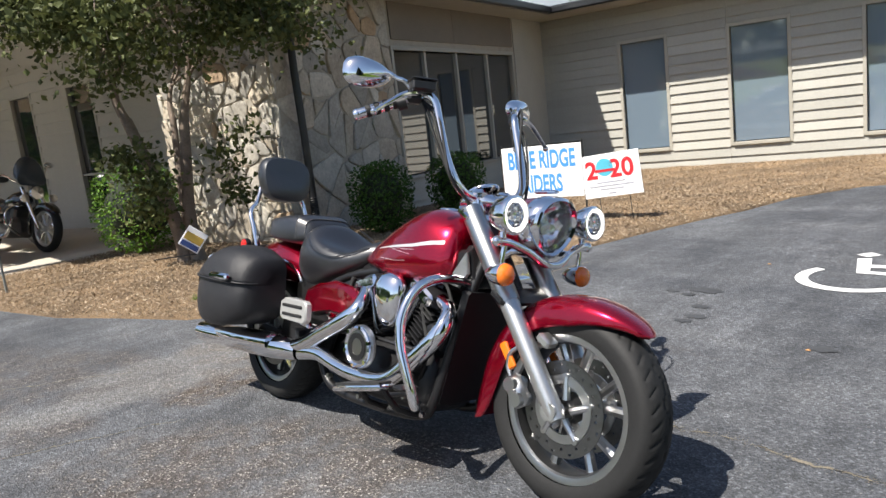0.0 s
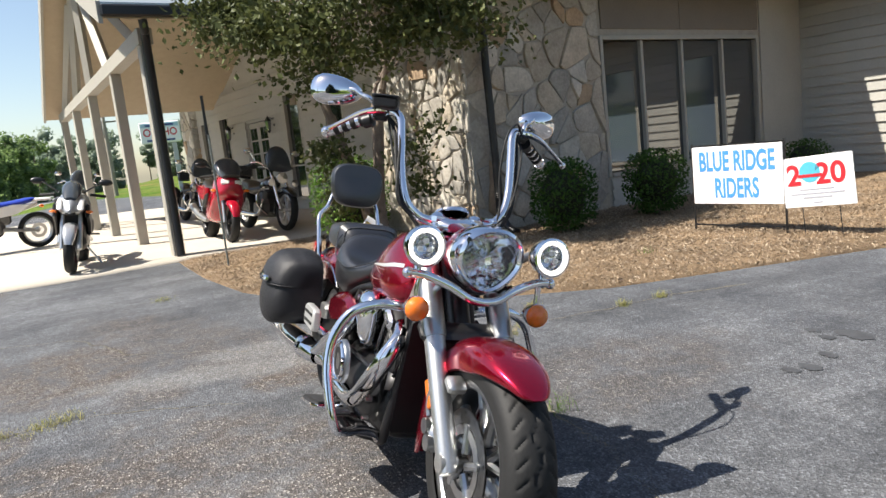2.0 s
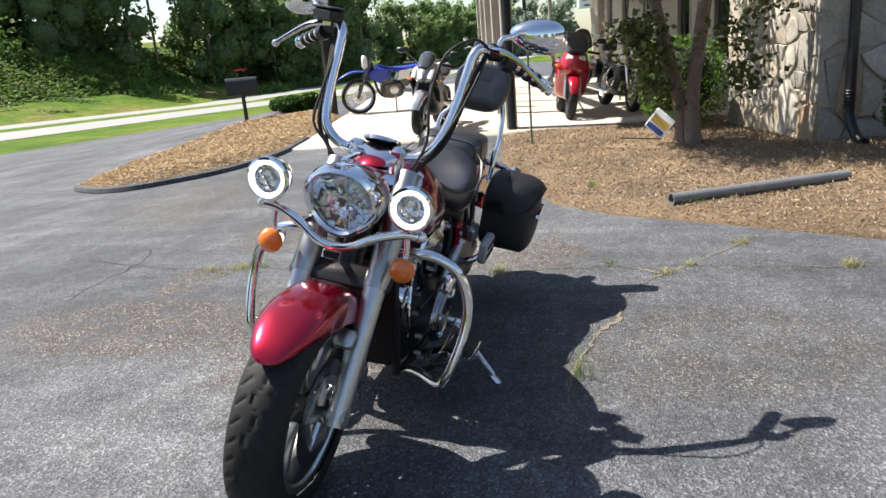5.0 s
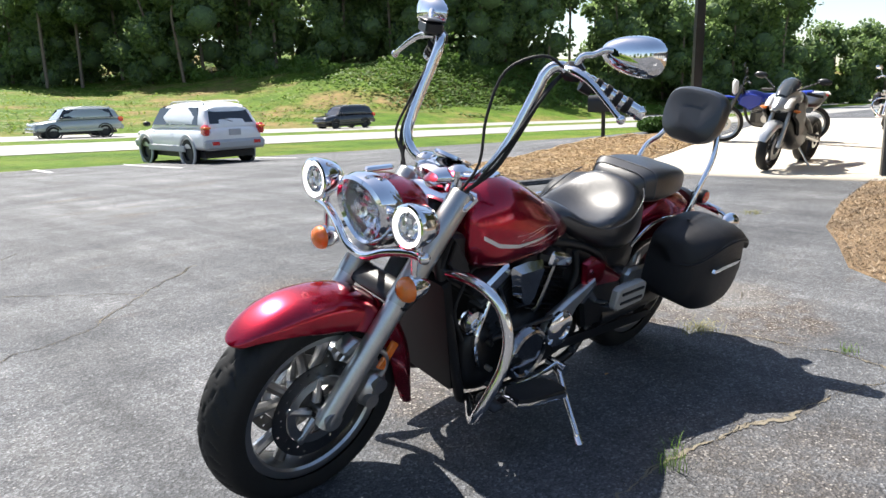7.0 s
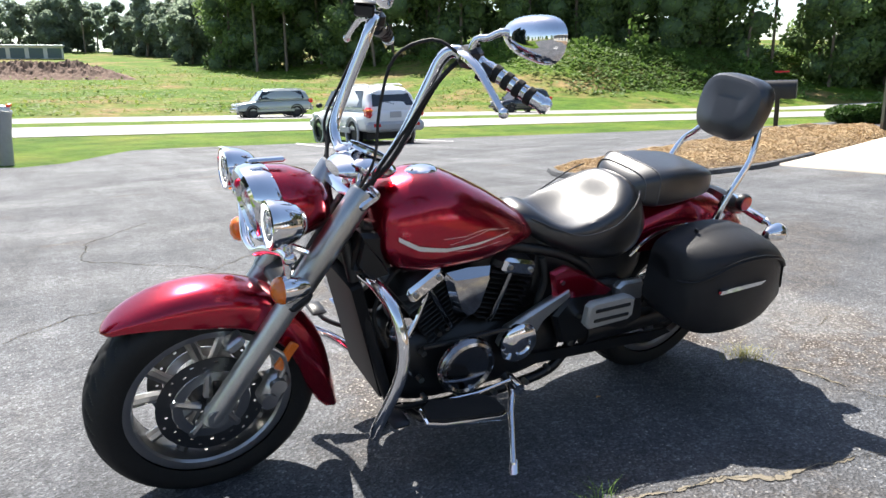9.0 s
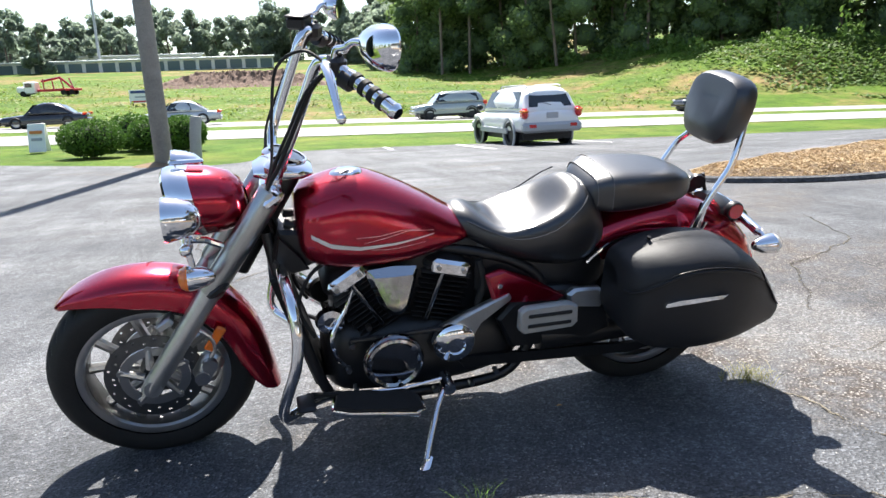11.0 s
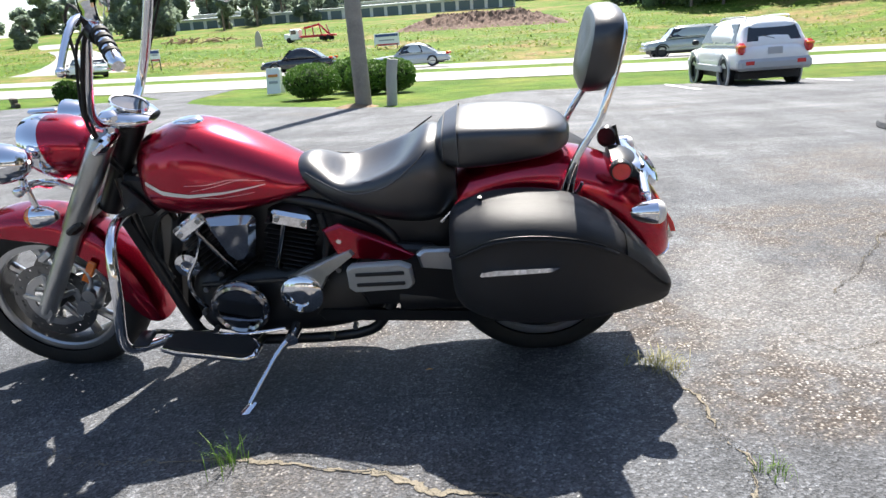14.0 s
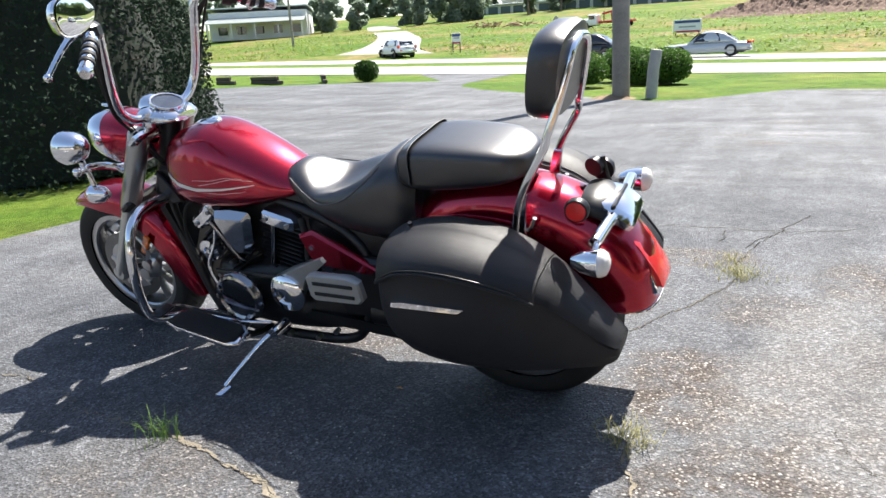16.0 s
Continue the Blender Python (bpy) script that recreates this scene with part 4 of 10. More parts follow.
def loft(stations, n=24):
    """Skins sections along x: (x, low, high, half width low, half width high, squareness)."""
    g, rings = Geo(), []
    for x, z0, z1, w0, w1, e in stations:
        ring = []
        for i in range(n):
            a = 2 * math.pi * i / n
            k = (sgnpow(math.sin(a), 2 / e) + 1) / 2
            ring.append((x, (w0 + (w1 - w0) * k) * sgnpow(math.cos(a), 2 / e), z0 + (z1 - z0) * k))
        rings.append(ring)
    return g.rings(rings)


def dense(stations, k=3):
    """Adds smooth sections between the given ones."""
    out = []
    for i in range(len(stations) - 1):
        a, b, c, d = stations[max(i - 1, 0)], stations[i], stations[i + 1], stations[min(i + 2, len(stations) - 1)]
        for s in range(k):
            t = s / k
            out.append(tuple(0.5 * (2 * q + (r - p) * t + (2 * p - 5 * q + 4 * r - u) * t * t + (3 * q - p - 3 * r + u) * t ** 3) for p, q, r, u in zip(a, b, c, d)))
    return out + [stations[-1]]


def fender_skin(c, arc, half, skirt, thick=0.005, n=16, taper=None):
    """A mudguard: arc gives (degrees, radius, half width, skirt depth) along its back."""
    g, rings = Geo(), []
    for deg, rad, hw, sk in dense(arc, 4):
        a = radians(deg)
        ring = []
        for inner in (0, 1):
            for i in range(n + 1):
                u = -1 + 2 * i / n
                u = -u if inner else u
                th = u * math.pi / 2
                y = (hw - inner * thick) * sgnpow(math.sin(th), 0.75)
                r = rad - inner * thick - sk * (1 - abs(math.cos(th)) ** 0.62)
                ring.append((c[0] + r * math.cos(a), y, c[2] + r * math.sin(a)))
        rings.append(ring)
    return g.rings(rings)


def tyre_geo(R, rim, half, front):
    """A tyre with a wandering centre groove and short slanted slits, its axle along y."""
    g, nu, rings = Geo(), 320, []
    prof = []
    for i in range(41):
        th = -math.pi / 2 * 1.28 + math.pi * 1.28 * i / 40
        prof.append((half * sgnpow(math.sin(th), 0.9) if abs(th) < 1.58 else half * math.sin(th), th))
    for u in range(nu):
        a = 2 * math.pi * u / nu
        ring = []
        for y, th in prof:
            k = math.cos(th)
            r = rim + (R - rim) * (0.52 + 0.48 * k if k > 0 else 0.52 + 0.9 * k)
            q = abs(y) / half
            ph = (u / nu * 40 + q * 1.5 + (0.5 if y > 0 else 0.0)) % 1.0
            if 0.38 < q < 0.8 and ph < 0.17:
                r -= 0.0035
            if abs(y - half * 0.13 * math.sin(a * 20)) < half * 0.045:
                r -= 0.004
            ring.append((r * math.cos(a), y, r * math.sin(a)))
        rings.append(ring)
    m = len(prof)
    g.v = [p for r in rings for p in r]
    for u in range(nu):
        w = (u + 1) % nu
        for i in range(m - 1):
            g.f.append((u * m + i, u * m + i + 1, w * m + i + 1, w * m + i))
    return g


def rim_geo(r, half):
    g = Geo()
    g.lathe([(r + 0.004, -half), (r + 0.012, -half * 0.93), (r - 0.002, -half * 0.8), (r - 0.006, -half * 0.6), (r - 0.008, 0), (r - 0.006, half * 0.6), (r - 0.002, half * 0.8), (r + 0.012, half * 0.93), (r + 0.004, half), (r - 0.008, half * 0.96), (r - 0.012, half * 0.72), (r - 0.016, half * 0.4), (r - 0.016, -half * 0.4), (r - 0.012, -half * 0.72), (r - 0.008, -half * 0.96)], n=56, closed=True)
    g.lathe([(0.0, -0.05), (0.034, -0.05), (0.042, -0.03), (0.05, 0), (0.042, 0.03), (0.034, 0.05), (0.0, 0.05)], n=24)
    return g


def disc_geo(r0, r1, y, holes=40):
    g, n = Geo(), holes * 2
    rr = [r0, r0 + (r1 - r0) * 0.25, r0 + (r1 - r0) * 0.45, r0 + (r1 - r0) * 0.62, r0 + (r1 - r0) * 0.8, r1]
    for yy in (y - 0.0025, y + 0.0025):
        k = len(g.v)
        g.v += [(r * math.cos(2 * math.pi * i / n), yy, r * math.sin(2 * math.pi * i / n)) for i in range(n) for r in rr]
        for i in range(n):
            for j in range(5):
                if (j == 1 and i % 6 == 0) or (j == 3 and i % 6 == 3):
                    continue
                w = (i + 1) % n
                g.f.append((k + i * 6 + j, k + i * 6 + j + 1, k + w * 6 + j + 1, k + w * 6 + j))
    return g


def carrier_geo(r0, r1, y, arms=5):
    g = Geo()
    g.lathe([(r1 + 0.004, y - 0.004), (r1 + 0.004, y + 0.004), (r1 - 0.022, y + 0.004), (r1 - 0.022, y - 0.004)], n=40, closed=True)
    for i in range(arms):
        a = 2 * math.pi * i / arms
        g.tube([(r0 * math.cos(a), y, r0 * math.sin(a)), (r1 * math.cos(a + 0.25), y, r1 * math.sin(a + 0.25))], [0.013, 0.01], 8, 0)
        g.cyl((r1 * math.cos(a + 0.25), y - 0.008, r1 * math.sin(a + 0.25)), (r1 * math.cos(a + 0.25), y + 0.008, r1 * math.sin(a + 0.25)), 0.011, n=10)
    return g


def wheel(parent, name, c, R, rim, half, discs):
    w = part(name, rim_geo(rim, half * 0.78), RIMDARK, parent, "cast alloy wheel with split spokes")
    w.location = c
    for s in (1, -1):
        h = half * 0.78 * s
        part("rim_lip", Geo().lathe([(rim + 0.014, h * 0.95), (rim + 0.0125, h * 1.05), (rim + 0.003, h * 1.04), (rim - 0.007, h), (rim - 0.012, h * 0.86), (rim - 0.009, h * 0.82), (rim - 0.002, h * 0.88)], n=56, closed=True), POLISHED, w, "bright machined rim lip")
    for i in range(5):
        g = Geo()
        a = 2 * math.pi * i / 5 + 0.35
        for off in (-0.27, 0.27):
            g.tube([(0.036 * math.cos(a), 0, 0.036 * math.sin(a)), (rim * 0.55 * math.cos(a + off * 0.75), 0, rim * 0.55 * math.sin(a + off * 0.75)), ((rim - 0.012) * math.cos(a + off), 0, (rim - 0.012) * math.sin(a + off))], [0.018, 0.014, 0.017], 8, 3)
        part("spoke", g, POLISHED, w)
    part("tyre", tyre_geo(R, rim, half, True), RUBBER, w, "black tyre with slanted tread grooves", 30)
    for y in discs:
        d = part("brake_disc", disc_geo(rim * 0.5, rim * 0.69, y), DISC, w, "drilled steel brake disc", 20)
        part("disc_carrier", carrier_geo(0.03, rim * 0.47, y), POLISHED, w)
    return w


def mirrored(g):
    h = Geo()
    h.v = [(x, -y, z) for x, y, z in g.v]
    h.f = [tuple(reversed(f)) for f in g.f]
    return h


LEANED = Matrix.Translation((0.003, 0.1165, 0)) @ Matrix.Rotation(radians(0.35), 4, "Z") @ Matrix.Rotation(radians(-13.9), 4, "X")
bike = thing("motorcycle", "candy-red cruiser motorcycle with chrome ape-hanger bars on its stand", "motorcycle", at=LEANED)
FA, RA = (0.825, 0, 0.3), (-0.785, 0, 0.297)

wheel(bike, "front_wheel", FA, 0.296, 0.201, 0.067, (0.06, -0.06))
wheel(bike, "rear_wheel", RA, 0.294, 0.2, 0.08, (-0.075,))
g = Geo().cyl((FA[0], -0.13, FA[2]), (FA[0], 0.13, FA[2]), 0.014, n=12)
part("front_axle", g, STEEL, bike)
g = Geo().cyl((RA[0], -0.15, RA[2]), (RA[0], 0.15, RA[2]), 0.016, n=12)
part("rear_axle", g, STEEL, bike)

# front end
for s in (1, -1):
    y = 0.105 * s
    low, mid, top = Vector((0.842, y, 0.276)), Vector((0.635, y, 0.585)), Vector((0.445, y, 0.868))
    g = Geo().tube([low, low + (mid - low) * 0.08, low + (mid - low) * 0.95, mid], [0.024, 0.029, 0.03, 0.031], 18, 0)
    g.cyl((FA[0], y - 0.02 * s, FA[2]), (FA[0], y + 0.026 * s, FA[2]), 0.026, n=14)
    leg = part("fork_leg", g, CAST, bike, "satin silver lower fork leg")
    g = Geo().tube([mid, mid + (top - mid) * 0.02, mid + (top - mid) * 0.98, top], [0.034, 0.035, 0.035, 0.032], 18, 0)
    part("fork_shroud", g, STEEL, leg, "brushed steel upper fork cover")
    g = Geo().box((0.642, y - 0.002 * s, 0.428), (0.028, 0.014, 0.085), Matrix.Rotation(radians(-34), 3, "Y"), 0.004)
    part("reflector", g, AMBER, leg, "amber side reflector")
    g = Geo().box((0.672, y - 0.02 * s, 0.325), (0.07, 0.05, 0.1), Matrix.Rotation(radians(-30), 3, "Y"), 0.018)
    g.cyl((0.665, y - 0.05 * s, 0.345), (0.665, y + 0.014 * s, 0.345), 0.022, n=14)
    g.cyl((0.69, y - 0.05 * s, 0.305), (0.69, y + 0.014 * s, 0.305), 0.022, n=14)
    g.tube([(0.66, y, 0.37), (0.645, y, 0.4), (0.655, y, 0.44), (0.7, y - 0.01 * s, 0.47)], 0.007, 8, 3)
    part("brake_caliper", g, POLISHED, leg, "cast brake caliper")
    g = Geo().box((0.77, y - 0.022 * s, 0.49), (0.05, 0.05, 0.028), Matrix.Rotation(radians(34), 3, "Y"), 0.006)
    part("fender_bracket", g, CAST, leg)
ARC = [(45, 0.334, 0.012, 0.004), (47, 0.336, 0.034, 0.014), (52, 0.337, 0.052, 0.024), (62, 0.334, 0.074, 0.044), (75, 0.331, 0.085, 0.068), (90, 0.328, 0.088, 0.085), (120, 0.33, 0.088, 0.09), (150, 0.328, 0.088, 0.09), (175, 0.334, 0.086, 0.085), (190, 0.356, 0.08, 0.07), (196, 0.372, 0.074, 0.05)]
part("front_fender", fender_skin(FA, ARC, 0, 0), CANDY, bike, "candy-red front mudguard")
for z, d in ((0.85, 0.0), (0.6, 0.02)):
    x = 0.445 + (0.868 - z) * 0.672
    g = Geo().box((x - 0.01, 0, z), (0.07, 0.29, 0.035), Matrix.Rotation(radians(34), 3, "Y"), 0.012)
    part("fork_clamp", g, SATIN_BLACK if d else CHROME, bike)
g = Geo().cyl((0.38, 0, 0.9), (0.56, 0, 0.6), 0.035, n=16)
part("steering_head", g, SATIN_BLACK, bike)


def headlight():
    c = Vector((0.0, 0.0, 0.0))

    def ring(x, w, h, drop=0.0):
        out = []
        for i in range(40):
            a = 2 * math.pi * i / 40
            low = max(0, -math.sin(a))
            out.append((x + 0.02 * math.sin(a) * h / 0.1, w * (1.04 - 0.3 * low ** 1.4) * sgnpow(math.cos(a), 0.9), h * (0.93 + 0.09 * low) * sgnpow(math.sin(a), 0.92) + drop))
        return out
    base = Vector((0.683, 0.005, 0.822))

    def at(rings, cap=False):
        return Geo().rings([[(p[0] + base.x, p[1] + base.y, p[2] + base.z) for p in r] for r in rings], cap)
    b = part("headlight", at([ring(-0.17, 0.03, 0.03), ring(-0.165, 0.055, 0.055), ring(-0.14, 0.078, 0.078), ring(-0.09, 0.094, 0.095), ring(-0.04, 0.098, 0.099)]), CANDY, bike, "candy-red headlight shell")
    part("bezel", at([ring(-0.042, 0.098, 0.099), ring(-0.03, 0.103, 0.103), ring(0.0, 0.102, 0.102), ring(0.022, 0.096, 0.096), ring(0.03, 0.086, 0.086), ring(0.022, 0.078, 0.079), ring(0.0, 0.076, 0.077)]), CHROME, b, "broad chrome bezel")
    g = Geo()
    rr, rnd = [ring(0.004 - 0.05 * (1 - k * k), 0.077 * k, 0.078 * k) for k in (1.0, 0.9, 0.8, 0.68, 0.56, 0.44, 0.32, 0.2, 0.1)], random.Random(9)
    for i, r in enumerate(rr[1:-1]):
        rr[i + 1] = [(p[0] + rnd.uniform(-0.0016, 0.0016), p[1], p[2]) for p in r]
    part("reflector_bowl", at(rr), CHROME, b, "faceted chrome reflector", 10)
    g = Geo().cyl((0.64, 0.005, 0.822), (0.678, 0.005, 0.822), 0.014, 0.012, n=12)
    part("bulb_shield", g, CHROME, b)
    part("lens", at([ring(0.012, 0.078, 0.079), ring(0.022, 0.06, 0.062), ring(0.028, 0.03, 0.032), ring(0.03, 0.004, 0.004)]), CLEAR, b, "clear domed glass").visible_shadow = False
    g = Geo().box((0.66, 0.005, 0.93), (0.09, 0.02, 0.012), None, 0.005)
    part("visor", g, CHROME, b)


headlight()


def spot(y):
    c = (0.702, y, 0.845)
    g = Geo().lathe([(0.006, -0.075), (0.026, -0.07), (0.042, -0.052), (0.052, -0.025), (0.056, -0.004), (0.058, 0.006), (0.056, 0.014), (0.05, 0.016), (0.048, 0.006)], c, "x", 28)
    b = part("spot_light", g, CHROME, bike, "chrome spot lamp with a white ring")
    g = Geo().lathe([(0.0475, 0.008), (0.0455, 0.0125), (0.039, 0.0125), (0.037, 0.008)], c, "x", 28)
    part("ring", g, GLOW, b, "lit white ring")
    g = Geo().lathe([(0.0345, 0.008), (0.03, -0.004), (0.016, -0.016), (0.0, -0.02)], c, "x", 20)
    part("reflector_bowl", g, CHROME, b, "", 10)
    g = Geo()
    for yy, zz in ((0, 0.014), (0.013, -0.008), (-0.013, -0.008)):
        g.box((c[0] + 0.005, c[1] + yy, c[2] + zz), (0.006, 0.016, 0.014), None, 0.003)
    part("emitter", g, WHITE, b)
    g = Geo().lathe([(0.036, 0.012), (0.02, 0.016), (0.0, 0.017)], c, "x", 20)
    part("lens", g, CLEAR, b, "clear glass").visible_shadow = False
    g = Geo().cyl((c[0] - 0.035, y, c[2] - 0.05), (c[0] - 0.03, y, c[2] - 0.085), 0.011, n=10)
    g.ball((c[0] - 0.033, y, c[2] - 0.078), 0.015, 10, 8)
    part("stem", g, CHROME, b)


def turn(x, y, z, back, material, stem):
    """A bullet signal; back: the way the body tapers, +1 forwards or -1 rearwards."""
    g = Geo().lathe([(0.0, 0.07 * back), (0.014, 0.066 * back), (0.026, 0.045 * back), (0.033, 0.015 * back), (0.034, 0)], (x, y, z), "x", 20)
    b = part("turn_signal", g, CHROME, bike, "chrome bullet turn signal")
    g = Geo().lathe([(0.034, 0), (0.0335, -0.006 * back), (0.027, -0.018 * back), (0.012, -0.025 * back), (0.0, -0.026 * back)], (x, y, z), "x", 20)
    part("lens", g, material, b, "amber lens" if material is AMBER else "pale lens with an amber bulb")
    g = Geo().tube(stem, 0.0085, 10, 3)
    part("stem", g, CHROME, b)


for s in (1, -1):
    spot(0.191 * s)
    turn(0.68, 0.184 * s, 0.672, -1, AMBER, [(0.665, 0.184 * s, 0.705), (0.668, 0.184 * s, 0.735), (0.672, 0.18 * s, 0.768)])
g = Geo().tube([(0.672, -0.215, 0.768), (0.675, -0.17, 0.765), (0.69, -0.1, 0.742), (0.7, -0.045, 0.712), (0.7, 0, 0.704), (0.7, 0.045, 0.712), (0.69, 0.1, 0.742), (0.675, 0.17, 0.765), (0.672, 0.215, 0.768)], 0.0125, 12, 4)
for s in (1, -1):
    g.ball((0.672, 0.218 * s, 0.768), 0.016, 10, 8)
    g.tube([(0.69, 0.1 * s, 0.742), (0.63, 0.1 * s, 0.74), (0.56, 0.1 * s, 0.7)], 0.01, 8, 2)
part("light_bar", g, CHROME, bike, "curved chrome light bar")

# bars
for s in (1, -1):
    dy = 0.004 if s > 0 else 0.024
    pts = [(0.43, 0.0, 0.905), (0.43, 0.07 * s, 0.905), (0.428, 0.125 * s, 0.918), (0.42, 0.165 * s, 0.96), (0.388, 0.188 * s + dy * 0.4, 1.04), (0.342, 0.2 * s + dy * 0.9, 1.16), (0.325, 0.205 * s + dy, 1.205), (0.306, 0.222 * s + dy, 1.228), (0.276, 0.262 * s + dy, 1.222), (0.25, 0.295 * s + dy, 1.2)]
    g = Geo().tube(pts, 0.0145, 14, 4)
    part("handlebar", g, CHROME, bike, "tall chrome ape-hanger bar")
    a, b = Vector((0.255, 0.285 * s + dy, 1.206)), Vector((0.175, 0.397 * s + dy, 1.15))
    g = Geo().tube([a, a + (b - a) * 0.04, a + (b - a) * 0.96, b], [0.0165, 0.0175, 0.0175, 0.0165], 14, 0)
    grip = part("grip", g, CHROME, bike, "chrome hand grip with black rubber bands")
    for k in (0.12, 0.32, 0.52, 0.72):
        p, q = a + (b - a) * k, a + (b - a) * (k + 0.12)
        part("rubber_band", Geo().tube([p, p + (q - p) * 0.15, p + (q - p) * 0.85, q], [0.018, 0.0205, 0.0205, 0.018], 14, 0), RUBBER, grip)
    g = Geo().tube([b, b + (b - a) * 0.05, b + (b - a) * 0.12], [0.019, 0.02, 0.014], 14, 0)
    part("end_cap", g, CHROME, grip)
    g = Geo().box((0.28, 0.255 * s + dy, 1.222), (0.045, 0.055, 0.048), Matrix.Rotation(radians(30 * s), 3, "Z"), 0.012)
    g.cyl((0.27, 0.28 * s + dy, 1.2), (0.25, 0.3 * s + dy, 1.19), 0.022, n=12)
    box = part("switch_box", g, SATIN_BLACK, bike, "black switch housing")
    g = Geo().box((0.27, 0.262 * s + dy, 1.25), (0.012, 0.02, 0.008), None, 0.003)
    part("switch_button", g, RUBBER, box)
    lp = [(x, y * s + dy, z) for x, y, z in ((0.302, 0.25, 1.228), (0.305, 0.28, 1.226), (0.303, 0.325, 1.212), (0.3, 0.375, 1.18), (0.297, 0.41, 1.155), (0.295, 0.424, 1.146))]
    g = Geo().tube(lp, [0.012, 0.014, 0.011, 0.009, 0.0085, 0.009], 10, 3, flat=0.8)
    g.ball((0.294, 0.426 * s + dy, 1.143), 0.0115, 10, 8)
    g.tube([(0.285, 0.235 * s + dy, 1.226), (0.302, 0.25 * s + dy, 1.228)], [0.016, 0.014], 10, 0)
    part("lever", g, CHROME, bike, "polished hand lever")
    # mirror
    stalk = [(0.285, 0.262 * s + dy, 1.232), (0.28, 0.275 * s, 1.262), (0.262, 0.295 * s, 1.27), (0.245, 0.315 * s, 1.285), (0.228, 0.33 * s, 1.285)]
    rings = []
    mc, ma = Vector((0.19, 0.362 * s, 1.282)), Vector((-0.25, 0.93 * s, 0.02)).normalized()
    nx = Vector((1, 0.25 * s, 0.1)).normalized()
    mu = nx.cross(ma).normalized()
    if mu.z < 0:
        mu = -mu
    for d, k in ((0.042, 0.12), (0.04, 0.45), (0.03, 0.75), (0.015, 0.93), (0.0, 1.0), (-0.006, 0.96)):
        ring = []
        for i in range(28):
            t = 2 * math.pi * i / 28
            u, v = math.cos(t), math.sin(t)
            ring.append(mc + ma * (0.083 * k * sgnpow(u, 0.85)) + mu * (0.048 * k * sgnpow(v, 0.85) * (1 + 0.28 * u)) + nx * d)
        rings.append(ring)
    mir = part("mirror", Geo().rings(rings, cap=True), CHROME, bike, "chrome teardrop mirror")
    part("mirror_glass", Geo().rings([[mc + (p - mc) * 0.93 - nx * 0.0022 for p in rings[-1]], [mc + (p - mc) * 0.9 - nx * 0.003 for p in rings[-1]]]), MIRROR, mir, "mirror glass")
    part("stalk", Geo().tube(stalk, [0.009, 0.008, 0.0075, 0.008, 0.01], 10, 3), CHROME, mir)
    for j, off in enumerate((0.0, 0.012, -0.012)):
        cab = [(0.29, 0.235 * s + dy, 1.215), (0.337 + off, 0.222 * s + off + dy, 1.16), (0.388 + off, 0.207 * s + dy * 0.5, 1.05), (0.425 + off, 0.185 * s - off, 0.96), (0.45, 0.14 * s, 0.9), (0.47, (0.07 + 0.02 * j) * s, 0.82), (0.45, 0.05 * s, 0.72)]
        if j == 2 and s > 0:
            cab = [(0.3, 0.25, 1.225), (0.35, 0.21, 1.25), (0.41, 0.15, 1.2), (0.43, 0.13, 1.08), (0.44, 0.14, 0.96), (0.46, 0.1, 0.86), (0.44, 0.06, 0.75)]
        part("cable", Geo().tube(cab, 0.004 if j else 0.0055, 8, 4), RUBBER, bike)
    g = Geo().cyl((0.44, 0.062 * s, 0.86), (0.432, 0.062 * s, 0.918), 0.024, 0.022, n=16)
    g.box((0.43, 0.062 * s, 0.915), (0.06, 0.05, 0.04), None, 0.012)
    part("riser", g, CHROME, bike, "chrome bar clamp")
g = Geo().box((0.318, -0.232, 1.25), (0.055, 0.08, 0.034), Matrix.Rotation(radians(-25), 3, "Z"), 0.006)
tank_r = part("fluid_reservoir", g, SATIN_BLACK, bike, "square black brake-fluid reservoir")
part("cap", Geo().box((0.318, -0.232, 1.27), (0.059, 0.085, 0.007), Matrix.Rotation(radians(-25), 3, "Z"), 0.003), SATIN_BLACK, tank_r)
g = loft(dense([(0.33, 0.878, 0.9, 0.05, 0.04, 2.2), (0.36, 0.872, 0.918, 0.078, 0.07, 2.4), (0.41, 0.872, 0.93, 0.088, 0.078, 2.4), (0.455, 0.875, 0.925, 0.08, 0.07, 2.4), (0.49, 0.88, 0.91, 0.05, 0.045, 2.2)]))
pod = part("gauge_pod", g, CHROME, bike, "chrome speedometer housing")
part("dial", Geo().lathe([(0.05, 0.0), (0.05, 0.006), (0.0, 0.008)], (0.395, 0, 0.929), "z", 28).moved(Matrix.Translation((0.395, 0, 0.929)) @ Matrix.Rotation(radians(-22), 4, "Y") @ Matrix.Translation((-0.395, 0, -0.929))), GLASS, pod, "dark glass speedometer dial")
part("bezel", Geo().lathe([(0.05, 0.0), (0.056, 0.004), (0.055, 0.01), (0.05, 0.009)], (0.395, 0, 0.929), "z", 28).moved(Matrix.Translation((0.395, 0, 0.929)) @ Matrix.Rotation(radians(-22), 4, "Y") @ Matrix.Translation((-0.395, 0, -0.929))), CHROME, pod)

